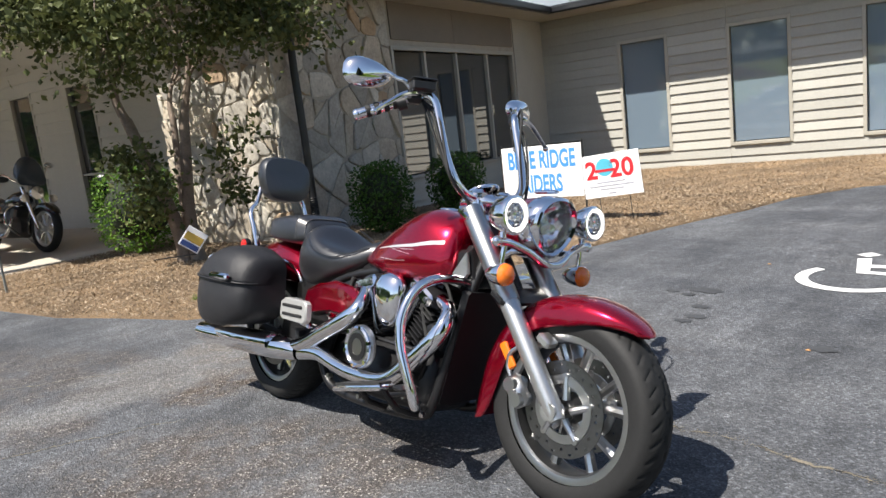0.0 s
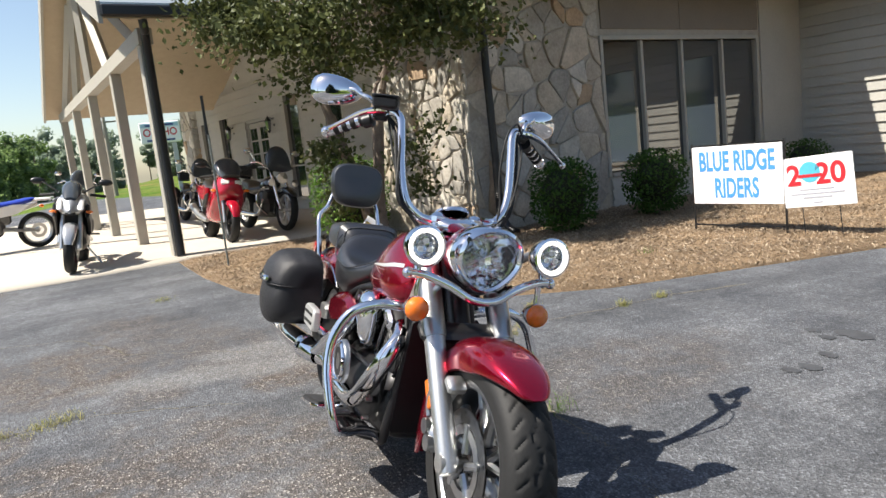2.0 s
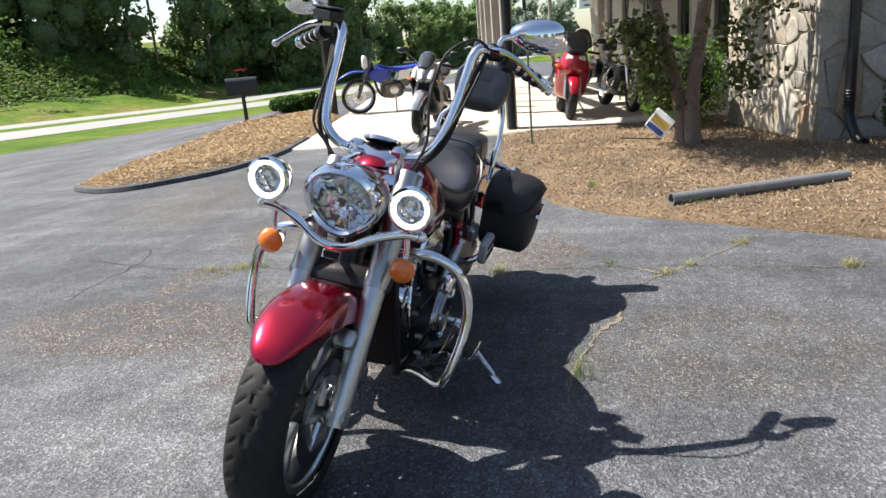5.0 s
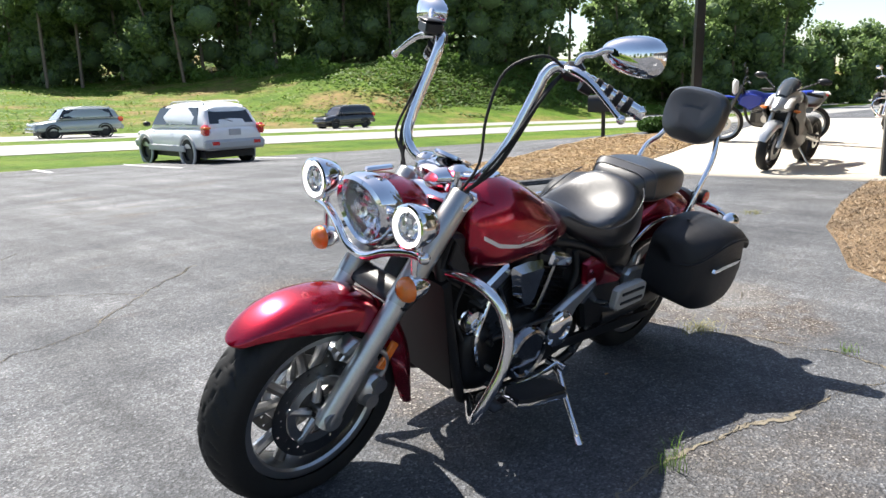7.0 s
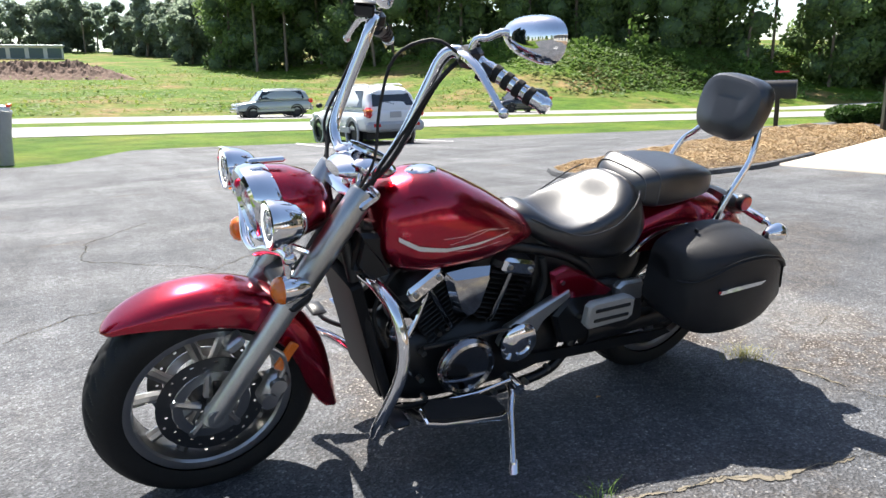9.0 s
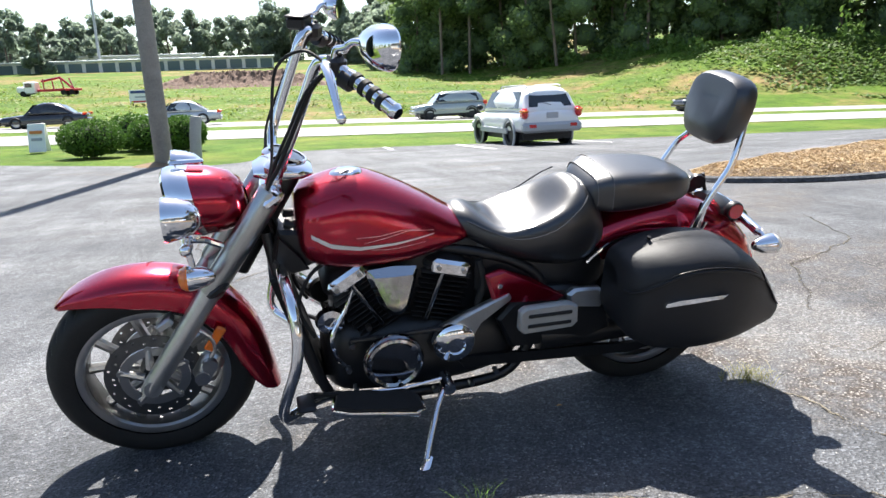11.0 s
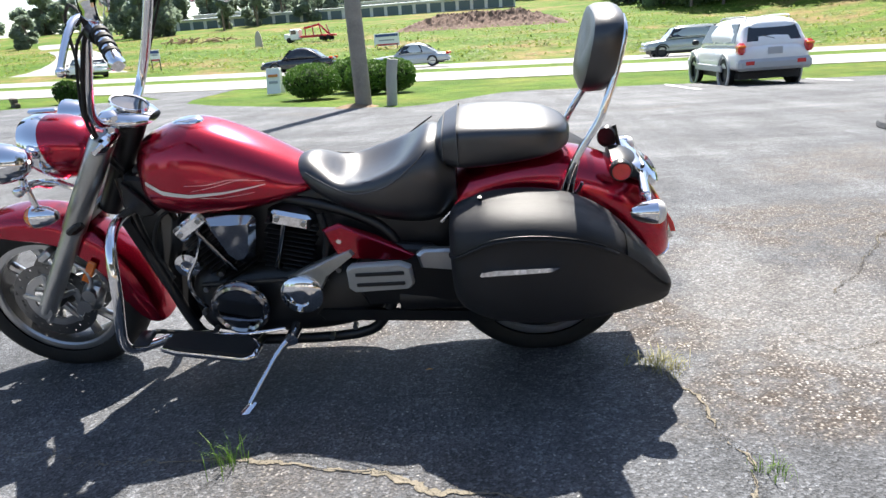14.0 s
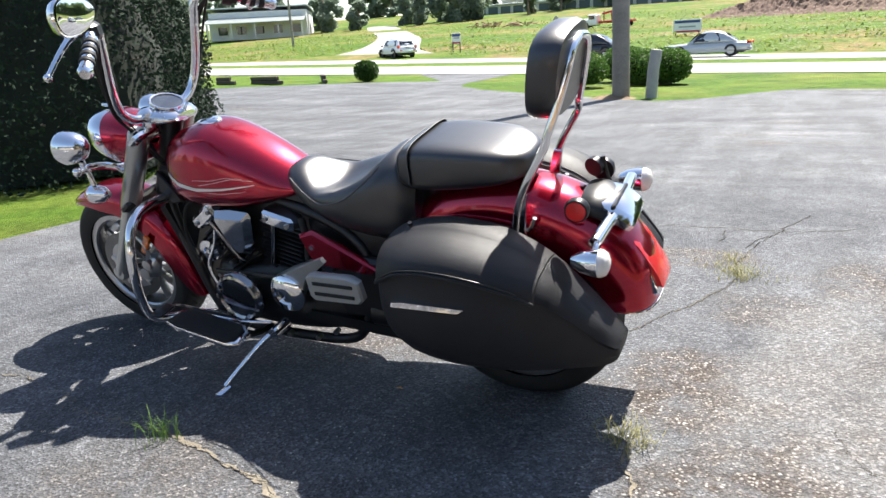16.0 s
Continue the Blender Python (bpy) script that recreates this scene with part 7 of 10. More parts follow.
for i, (x, y, r, h) in enumerate(((5.5, -2.75, 1.5, 5.4), (7.1, -4.9, 1.1, 5.6), (8.4, -3.2, 1.8, 6.4), (8.9, -6.6, 1.1, 5.4), (9.9, -5.4, 1.5, 5.6), (12.0, -8.4, 1.5, 4.6))):
    conifer(x, y, r, h, 30 + i)

# ---- signs and small things by the bed ----
SIGN_WHITE = paint("sign_board_white", (0.82, 0.82, 0.82), 0.45, vary=0.03)
BLUE = paint("sign_blue", (0.06, 0.27, 0.72), 0.5, vary=0.05)
SIGN_RED = paint("sign_red", (0.55, 0.02, 0.03), 0.5, vary=0.05)
TEAL = paint("sign_teal", (0.08, 0.42, 0.55), 0.5, vary=0.1)
GREYINK = paint("sign_grey_print", (0.35, 0.36, 0.4), 0.5, vary=0.05)
YELLOW = paint("sign_yellow", (0.5, 0.34, 0.07), 0.5, vary=0.05)
NAVY = paint("sign_navy", (0.03, 0.06, 0.2), 0.5, vary=0.05)


def lettering(text, size, material, parent, x, z, y=-0.006, bold=0.0, squeeze=1.0):
    cu = bpy.data.curves.new("lettering", "FONT")
    cu.body, cu.size, cu.align_x, cu.extrude, cu.offset = text, size, "CENTER", 0.001, bold
    tmp = bpy.data.objects.new("lettering", cu)
    scene.collection.objects.link(tmp)
    me = bpy.data.meshes.new_from_object(tmp.evaluated_get(bpy.context.evaluated_depsgraph_get()))
    bpy.data.objects.remove(tmp)
    me.materials.clear()
    me.materials.append(material)
    ob = part("lettering", me, material, parent)
    ob.matrix_local = Matrix.Translation((x, y, z)) @ Matrix.Rotation(radians(90), 4, "X") @ Matrix.Diagonal((squeeze, 1, 1, 1))
    return ob


def yard_sign(name, p0, p1, z0, z1, label, ground, h_frame=True):
    """A board on thin legs between two places; its face looks along the frame's -y."""
    d = Vector((p1[0] - p0[0], p1[1] - p0[1], 0))
    w = d.length
    d.normalize()
    m = Matrix(((d.x, -d.y, 0, p0[0]), (d.y, d.x, 0, p0[1]), (0, 0, 1, 0), (0, 0, 0, 1)))
    t = thing(name, label, "sign", at=m)
    part("board", Geo().box((w / 2, 0, (z0 + z1) / 2), (w, 0.008, z1 - z0), None, 0.003), SIGN_WHITE, t)
    return t, w


s1, w1 = yard_sign("yard_sign", (-3.03, 4.13), (-2.19, 4.37), 0.3, 0.83, "white yard sign with blue lettering on a black frame", 0.06)
for x in (-0.01, w1 + 0.01):
    part("leg", Geo().box((x, 0.012, 0.43), (0.016, 0.012, 0.86)), BLACK_METAL, s1)
part("crossbar", Geo().box((w1 / 2, 0.012, 0.1), (w1, 0.01, 0.014)), BLACK_METAL, s1)
part("crossbar", Geo().box((w1 / 2, 0.012, 0.84), (w1, 0.01, 0.014)), BLACK_METAL, s1)
lettering("BLUE RIDGE", 0.245, BLUE, s1, w1 / 2, 0.61, bold=0.007, squeeze=0.56)
lettering("RIDERS", 0.245, BLUE, s1, w1 / 2, 0.365, bold=0.007, squeeze=0.56)
s2, w2 = yard_sign("yard_sign", (-2.12, 4.4), (-1.56, 4.56), 0.24, 0.66, "white yard sign with red numerals and small print", 0.06)
for x in (0.14, w2 - 0.14):
    part("leg", Geo().box((x, 0.008, 0.2), (0.006, 0.006, 0.4)), BLACK_METAL, s2)
s2.matrix_world = s2.matrix_world @ Matrix.Translation((-0.05, 0, 0.02)) @ Matrix.Rotation(radians(-4.5), 4, "Y")
lettering("2", 0.24, SIGN_RED, s2, 0.1, 0.43, bold=0.006)
lettering("20", 0.24, SIGN_RED, s2, 0.4, 0.43, bold=0.006)
part("emblem", Geo().cyl((0.235, -0.0045, 0.53), (0.235, -0.007, 0.53), 0.085, n=24), TEAL, s2, "plain teal disc")
part("emblem_band", Geo().box((0.235, -0.008, 0.5), (0.2, 0.002, 0.026)), SIGN_RED, s2, "plain red band")
for z, a, b in ((0.385, 0.14, 0.42), (0.35, 0.06, 0.5), (0.318, 0.16, 0.4), (0.275, 0.24, 0.32)):
    part("print_bar", Geo().box(((a + b) / 2, -0.005, z), (b - a, 0.002, 0.014)), GREYINK, s2)

# drain pipe lying on the mulch
pz = lambda x, y: ground_z(x, y) + 0.02 + crown_z(x, y, BED_RING, 0.025)
pa, pb = (-2.47, 1.29), (-3.1, 2.49)
pipe_pts = [(pa[0], pa[1], pz(*pa) + 0.038), (pb[0], pb[1], pz(*pb) + 0.026)]
PIPE = paint("grey_plastic_pipe", (0.16, 0.165, 0.17), 0.32, vary=0.3, scale=8, fine=60)
g = Geo().tube(pipe_pts, 0.038, 18, 2, cap=False)
g.tube(pipe_pts, 0.034, 18, 2, cap=False)
drain = single("drain_pipe", g, PIPE, "dark grey plastic drain pipe lying on the mulch", "pipe")
part("rim", Geo().lathe([(0.033, -0.006), (0.042, -0.006), (0.042, 0.006), (0.033, 0.006)], (0, 0, 0), "x", 20, True).moved(look(pipe_pts[0], pipe_pts[1]) @ Matrix.Rotation(radians(90), 4, "Y")), PIPE, drain)
# small sign post and the pennant sign at the tree
sp = thing("sign_post", "thin grey steel sign post with a narrow dark panel", "sign", at=Matrix.Translation((-5.75, -0.05, 0.03)))
part("post", Geo().box((0, 0, 0.72), (0.035, 0.02, 1.5), None, 0.004), paint("grey_steel_post", (0.2, 0.22, 0.21), 0.5, 0.4), sp)
part("panel", Geo().box((0, -0.012, 1.68), (0.05, 0.03, 0.42), Matrix.Rotation(radians(0), 3, "Z"), 0.004), BLACK_METAL, sp, "narrow dark sign panel seen edge-on")
ps = thing("warning_sign", "small tilted square sign with a yellow and blue face", "sign", at=Matrix.Translation((-4.4, 1.29, 0.36)) @ Matrix.Rotation(radians(72), 4, "Z") @ Matrix.Rotation(radians(40), 4, "Y"))
part("board", Geo().box((0, 0, 0), (0.2, 0.008, 0.2), None, 0.003), SIGN_WHITE, ps)
part("yellow_field", Geo().box((0.0, -0.006, 0.01), (0.17, 0.003, 0.075)), YELLOW, ps)
part("blue_field", Geo().box((0.0, -0.006, -0.065), (0.17, 0.003, 0.05)), NAVY, ps)
part("stake", Geo().cyl((0.1, 0.01, -0.1), (-0.2, 0.01, -0.34), 0.006, n=6), BLACK_METAL, ps)

# ---- loose mulch, grass tufts, cracks ----
rng = np.random.default_rng(5)
m, nt, bs = nodes_of("loose_straw")
ge = nt.nodes.new("ShaderNodeNewGeometry")
nt.links.new(ramp(nt, ge.outputs["Random Per Island"], [(0.0, (0.09, 0.06, 0.036)), (0.35, (0.225, 0.162, 0.105)), (0.75, (0.33, 0.25, 0.165)), (1.0, (0.46, 0.37, 0.26))]), bs.inputs["Base Color"])
bs.inputs["Roughness"].default_value = 0.85
STRAW = m

m, nt, bs = nodes_of("dry_pine_straw")
ge = nt.nodes.new("ShaderNodeNewGeometry")
nt.links.new(ramp(nt, ge.outputs["Random Per Island"], [(0.0, (0.18, 0.115, 0.06)), (0.35, (0.42, 0.29, 0.15)), (1.0, (0.6, 0.46, 0.27))]), bs.inputs["Base Color"])
bs.inputs["Roughness"].default_value = 0.85
PALE_STRAW = m


def litter(name, outline, ring, lift, crown, n, label, material):
    g = Geo()
    xs, ys = [p[0] for p in outline], [p[1] for p in outline]
    k = 0
    while k < n:
        x, y = rng.uniform(max(min(xs), -9 if material is STRAW else -12.4), min(max(xs), 5.6)), rng.uniform(min(ys), max(ys))
        if not inside(x, y, outline) or (y > 7 and rng.random() < 0.55):
            continue
        k += 1
        z = ground_z(x, y) + lift + crown_z(x, y, ring, crown) + 0.004
        a, l, w = rng.random() * 6.28, rng.uniform(0.008, 0.033) * (0.85 if material is STRAW else 1.7), rng.uniform(0.0008, 0.0033) * (0.85 if material is STRAW else 1.1)
        c, s, tilt = math.cos(a), math.sin(a), rng.uniform(-0.012, 0.02)
        q = len(g.v)
        g.v += [(x - c * l / 2 - s * w, y - s * l / 2 + c * w, z), (x - c * l / 2 + s * w, y - s * l / 2 - c * w, z + 0.004), (x + c * l / 2 + s * w, y + s * l / 2 - c * w, z + 0.004 + abs(tilt)), (x + c * l / 2 - s * w, y + s * l / 2 + c * w, z + abs(tilt))]
        g.f.append((q, q + 1, q + 2, q + 3))
    single(name, g, material, label, "mulch", kind="stuff", smooth=0, flip=False)


litter("bark_litter", BED, BED_RING, 0.02, 0.025, 88000, "loose bark chips and pine straw on the bed", STRAW)
litter("island_litter", ISLE, [Vector(p) for p in ISLE], 0.03, 0.09, 40000, "loose pine straw on the traffic island", PALE_STRAW)

CRACK_DARK = paint("open_crack", (0.012, 0.011, 0.01), 0.95, vary=0.2)
SAND = paint("sandy_crack_fill", (0.17, 0.148, 0.112), 0.95, vary=0.4, scale=20, fine=150, relief=0.6)
TUFT = leafy("dry_grass_blade", (0.12, 0.16, 0.03), (0.5, 0.42, 0.18))
GREEN_TUFT = leafy("green_grass_blade", (0.06, 0.14, 0.02), (0.2, 0.32, 0.06))


def crack(pts, w, seed):
    """A wandering crack filled with sand, its edges crumbled."""
    r = random.Random(seed)
    g, row = Geo(), []
    for (x0, y0), (x1, y1) in zip(pts, pts[1:]):
        n = max(2, int(math.hypot(x1 - x0, y1 - y0) / 0.006))
        for i in range(n):
            t = i / n
            x, y = x0 + (x1 - x0) * t, y0 + (y1 - y0) * t
            row.append((x + 0.04 * noise.noise((x * 6, y * 6, seed)) + 0.012 * noise.noise((x * 34, y * 34, seed)), y + 0.04 * noise.noise((x * 6, y * 6, seed + 9)) + 0.012 * noise.noise((x * 34, y * 34, seed + 5))))
    full = []
    for i, (x, y) in enumerate(row):
        a = row[max(i - 2, 0)]
        b = row[min(i + 2, len(row) - 1)]
        d = math.hypot(b[0] - a[0], b[1] - a[1]) or 1
        k = 0.7 * w * max(0.06, 0.55 + 1.2 * noise.noise((x * 3.1, y * 3.1, seed)) + 0.9 * noise.noise((x * 24, y * 24, seed)))
        full.append(k)
        nx, ny = -(b[1] - a[1]) / d, (b[0] - a[0]) / d
        z = ground_z(x, y) + 0.0148
        p, q = k * r.uniform(0.3, 1.2), k * r.uniform(0.3, 1.2)
        g.v += [(x + nx * p, y + ny * p, z), (x - nx * q, y - ny * q, z)]
    g.f = [(2 * i, 2 * i + 1, 2 * i + 3, 2 * i + 2) for i in range(len(row) - 1) if full[i] + full[i + 1] > w * 0.1]
    ob = tagged(part("pavement_crack", g, SAND, None, "", 0, False), "sandy crack running across the asphalt", "crack", kind="structure")
    h, c = Geo(), Geo()
    for i, (x, y) in enumerate(row):
        k = w * 0.13 * max(0.05, 0.5 + noise.noise((x * 30, y * 30, seed + 2)))
        z = ground_z(x, y) + 0.0156
        o = w * 0.5 * noise.noise((x * 9, y * 9, seed + 4))
        h.v += [(x + o - k, y + o + k, z), (x + o + k, y + o - k, z)]
        for _ in range(3):
            s, px, py = r.uniform(0.0008, 0.0024), x + r.gauss(0, w * 0.9), y + r.gauss(0, w * 0.9)
            e = r.random() * 2
            c.add([(px + s * math.cos(e + q * 2.1), py + s * math.sin(e + q * 2.1), z - 0.001) for q in range(3)] + [(px, py, z + s * 0.7)], [(0, 1, 3), (1, 2, 3), (2, 0, 3)])
    h.f = [(2 * i, 2 * i + 1, 2 * i + 3, 2 * i + 2) for i in range(len(row) - 1) if noise.noise((row[i][0] * 5, row[i][1] * 5, seed + 7)) > 0.0]
    part("open_split", h, CRACK_DARK, ob, "", 0, False)
    tagged(part("sand_grains", c, SAND, ob, "", 0, False), kind="stuff")


crack([(-1.8, 1.7), (-1.62, 1.6), (-1.24, 1.31), (-1.11, 1.18), (-0.94, 1.08), (-0.69, 1.0), (-0.47, 0.97), (-0.25, 0.87), (0.0, 0.83), (0.35, 0.82), (0.58, 0.79), (0.79, 0.76), (1.07, 0.77), (1.28, 0.74), (1.6, 0.75), (2.4, 0.8)], 0.015, 1)
crack([(-1.14, 0.4), (-1.16, 0.5), (-1.2, 0.68), (-1.23, 0.86), (-1.22, 0.96), (-1.16, 1.06), (-1.11, 1.18)], 0.014, 2)
crack([(1.4, -1.5), (1.11, -1.73), (0.76, -1.86), (0.6, -2.05), (0.27, -2.38), (-0.3, -2.9)], 0.008, 3)
crack([(-0.94, -0.3), (-0.97, -0.38), (-1.03, -0.52), (-1.14, -0.75), (-1.26, -1.1), (-1.22, -1.34), (-1.31, -1.8), (-1.5, -2.5)], 0.0035, 4)
crack([(-1.9, -0.2), (-2.4, -0.9), (-3.2, -1.3), (-3.6, -2.2)], 0.006, 5)
crack([(-1.24, 1.31), (-1.21, 1.7), (-1.21, 2.02), (-1.22, 2.35), (-1.1, 2.9)], 0.007, 6)
crack([(-1.6, 0.13), (-1.64, 0.21), (-1.7, 0.27), (-1.87, 0.24)], 0.003, 7)
crack([(-0.67, -1.99), (-0.9, -2.02), (-1.1, -2.03), (-1.41, -2.04), (-1.74, -2.18)], 0.003, 8)
crack([(-1.09, -1.72), (-1.13, -1.82), (-1.12, -1.96)], 0.0035, 10)
crack([(-1.24, -1.6), (-1.27, -1.76), (-1.33, -1.94)], 0.003, 11)
crack([(0.41, -4.59), (0.9, -3.9), (1.0, -3.2), (0.27, -2.38)], 0.004, 9)


def tuft(x, y, n, h, material, seed, label, wide=0.022):
    """A weed: fine blades that rise and bend over."""
    r = random.Random(seed)
    g = Geo()
    for i in range(n):
        a, l = r.random() * 6.28, h * r.uniform(0.35, 1.15)
        lean = r.uniform(0.15, 0.75) * l if material is GREEN_TUFT else r.uniform(0.5, 1.3) * l
        bx, by = x + r.gauss(0, wide), y + r.gauss(0, wide)
        z = ground_z(bx, by) + 0.01
        c, s = math.cos(a), math.sin(a)
        w = r.uniform(0.0005, 0.0012)
        q = len(g.v)
        g.v += [(bx - s * w, by + c * w, z), (bx + s * w, by - c * w, z), (bx + c * lean * 0.4 + s * w, by + s * lean * 0.4 - c * w, z + l * 0.6), (bx + c * lean * 0.4 - s * w, by + s * lean * 0.4 + c * w, z + l * 0.6), (bx + c * lean, by + s * lean, z + l * 0.85)]
        g.f += [(q, q + 1, q + 2, q + 3), (q + 3, q + 2, q + 4)]
    single("grass_tuft", g, material, label, "weed", "weeds in the cracks", kind="stuff", smooth=0, flip=False)


tuft(0.05, 0.85, 52, 0.1, GREEN_TUFT, 1, "green weed growing in a pavement crack")
tuft(-1.13, 0.36, 170, 0.05, TUFT, 2, "dry grass tuft in a pavement crack", 0.035)
tuft(-1.62, 1.6, 100, 0.042, TUFT, 3, "dry grass tuft in a pavement crack")
tuft(-1.11, 1.2, 80, 0.042, TUFT, 4, "dry grass tuft in a pavement crack")
tuft(-1.24, 1.31, 60, 0.035, TUFT, 12, "dry grass tuft in a pavement crack")
tuft(-1.21, 2.02, 120, 0.049, TUFT, 5, "dry grass tuft in a pavement crack")
tuft(-1.22, 2.32, 120, 0.049, TUFT, 6, "dry grass tuft in a pavement crack")
tuft(-1.27, -1.14, 200, 0.042, TUFT, 7, "dry grass tuft in a pavement crack", 0.06)
tuft(-1.21, -1.24, 140, 0.03, TUFT, 8, "dry grass tuft in a pavement crack", 0.05)
tuft(-1.2, -1.4, 90, 0.04, TUFT, 13, "dry grass tuft in a pavement crack", 0.04)
tuft(-4.3, -0.73, 120, 0.04, TUFT, 14, "dry grass tuft in a pavement crack", 0.05)
tuft(-1.26, 0.92, 50, 0.05, GREEN_TUFT, 15, "green weed growing in a pavement crack")
tuft(-3.2, 0.75, 100, 0.1, GREEN_TUFT, 9, "green weed in the mulch")
tuft(-2.5, 1.45, 100, 0.1, GREEN_TUFT, 10, "green weed by the drain pipe")
tuft(-2.4, 3.1, 80, 0.1, GREEN_TUFT, 11, "green weed in the mulch")

# painted wheelchair symbol, oil stains, parking lines
LINE = paint("worn_white_paint", (0.7, 0.7, 0.68), 0.7, vary=0.2, scale=6, fine=60)


def ribbon(name, pts, w, material, label, category, lift=0.0165):
    g = Geo()
    for i, (x, y) in enumerate(pts):
        a, b = pts[max(i - 1, 0)], pts[min(i + 1, len(pts) - 1)]
        d = math.hypot(b[0] - a[0], b[1] - a[1]) or 1
        nx, ny = -(b[1] - a[1]) / d * w / 2, (b[0] - a[0]) / d * w / 2
        z = ground_z(x, y) + lift
        g.v += [(x + nx, y + ny, z), (x - nx, y - ny, z)]
    g.f = [(2 * i, 2 * i + 1, 2 * i + 3, 2 * i + 2) for i in range(len(pts) - 1)]
    return tagged(part(name, g, material, None, "", 0, False), label, category, kind="structure")


hx, hy = 0.69, 3.02
ribbon("painted_symbol", [(hx + 0.3 * math.cos(a), hy + 0.3 * math.sin(a)) for a in [radians(150 + 12 * i) for i in range(20)]], 0.07, LINE, "white painted wheelchair symbol on the asphalt", "road marking")
ribbon("painted_symbol", [(hx - 0.12, hy + 0.48), (hx - 0.02, hy + 0.12), (hx + 0.28, hy + 0.12), (hx + 0.42, hy - 0.12)], 0.08, LINE, "white painted wheelchair symbol on the asphalt", "road marking", 0.018)
ribbon("painted_symbol", [(hx - 0.06, hy + 0.28), (hx + 0.22, hy + 0.28)], 0.07, LINE, "white painted wheelchair symbol on the asphalt", "road marking", 0.0195)
ribbon("painted_symbol", [(hx - 0.16, hy + 0.56), (hx - 0.1, hy + 0.64)], 0.1, LINE, "white painted wheelchair symbol on the asphalt", "road marking", 0.0165)
OIL = paint("oil_stain", (0.047, 0.048, 0.05), 0.58, vary=0.35, scale=10, fine=80)
for i, (x, y, r) in enumerate(((0.05, 2.46, 0.1), (0.0, 2.34, 0.05), (-0.12, 2.38, 0.045), (0.18, 2.14, 0.055), (0.25, 1.96, 0.065), (0.22, 1.87, 0.05), (0.95, 1.74, 0.06))):
    rr = random.Random(i)
    pts = [(x + r * rr.uniform(0.7, 1.15) * math.cos(a * math.pi / 8), y + r * rr.uniform(0.4, 0.75) * math.sin(a * math.pi / 8)) for a in range(16)]
    g = Geo().add([(px, py, ground_z(px, py) + 0.016) for px, py in pts], [tuple(range(16))])
    tagged(part("oil_stain", g, OIL, None, "", 0, False), "dark oil stain on the asphalt", "stain", kind="structure")
for x0, y0, x1, y1 in ((-2.9, -15.6, -3.0, -17.3), (-5.0, -13.6, -5.1, -17.3), (-8.6, -14.6, -8.7, -17.3)):
    ribbon("parking_line", [(x0 + (x1 - x0) * t / 6, y0 + (y1 - y0) * t / 6) for t in range(7)], 0.1, LINE, "worn white parking line", "road marking", 0.02)
rnd = random.Random(4)
LITTER_LEAF = paint("fallen_leaf", (0.42, 0.22, 0.08), 0.8, vary=0.3)
for x, y in ((0.1, 3.2), (-0.42, 0.33), (0.9, 1.7)):
    g = Geo().add([(x - 0.014, y, 0.014), (x, y - 0.007, 0.017), (x + 0.014, y + 0.003, 0.015), (x, y + 0.009, 0.019)], [(0, 1, 2), (0, 2, 3)])
    single("fallen_leaf", g, LITTER_LEAF, "brown fallen leaf on the asphalt", "leaf", "fallen leaves", smooth=0, flip=False)
# pale stones standing out of the worn asphalt
m, nt, bs = nodes_of("pale_aggregate")
ge = nt.nodes.new("ShaderNodeNewGeometry")
nt.links.new(ramp(nt, ge.outputs["Random Per Island"], [(0.0, (0.1, 0.085, 0.07)), (0.45, (0.17, 0.15, 0.13)), (1.0, (0.26, 0.245, 0.225))]), bs.inputs["Base Color"])
bs.inputs["Roughness"].default_value = 0.7
g, rnd = Geo(), random.Random(21)
spots = ((-0.25, -0.35, 0.6, 150), (-1.3, 0.3, 0.45, 500), (-1.6, -0.4, 0.6, 600), (-2.2, -0.5, 0.8, 300), (-0.5, 0.0, 2.2, 300))
for cx, cy, sd, n in spots:
    for i in range(n):
        x, y = cx + rnd.gauss(0, sd), cy + rnd.gauss(0, sd)
        if inside(x, y, BED) or inside(x, y, ISLE):
            continue
        z, r, a = ground_z(x, y) + 0.0125, rnd.uniform(0.0014, 0.0036), rnd.random() * 6.28
        q = len(g.v)
        g.v += [(x + r * rnd.uniform(0.6, 1.2) * math.cos(a + k * 1.257), y + r * rnd.uniform(0.6, 1.2) * math.sin(a + k * 1.257), z) for k in range(5)] + [(x + r * 0.2, y, z + r * rnd.uniform(0.25, 0.5))]
        g.f += [(q + k, q + (k + 1) % 5, q + 5) for k in range(5)]
single("pale_stones", g, m, "pale stones showing in the worn asphalt", "gravel", kind="stuff", smooth=0, flip=False)

# ---- other parked motorcycles ----
DULL_RED = paint("red_fairing_paint", (0.36, 0.004, 0.02), 0.25, vary=0.08, coat=0.8)
DARK_PAINT = paint("black_gloss_paint", (0.012, 0.012, 0.014), 0.2, vary=0.1, coat=0.8)
BLUE_PLASTIC = paint("blue_plastic", (0.012, 0.035, 0.3), 0.35, vary=0.08)
WHITE_PLASTIC = paint("white_plastic", (0.7, 0.7, 0.7), 0.35, vary=0.05)
SILVER_PAINT = paint("silver_fairing_paint", (0.45, 0.46, 0.48), 0.28, 0.5, vary=0.06, coat=0.6)
SCREEN = glass_material("smoked_screen", (0.05, 0.06, 0.07), 0.04)


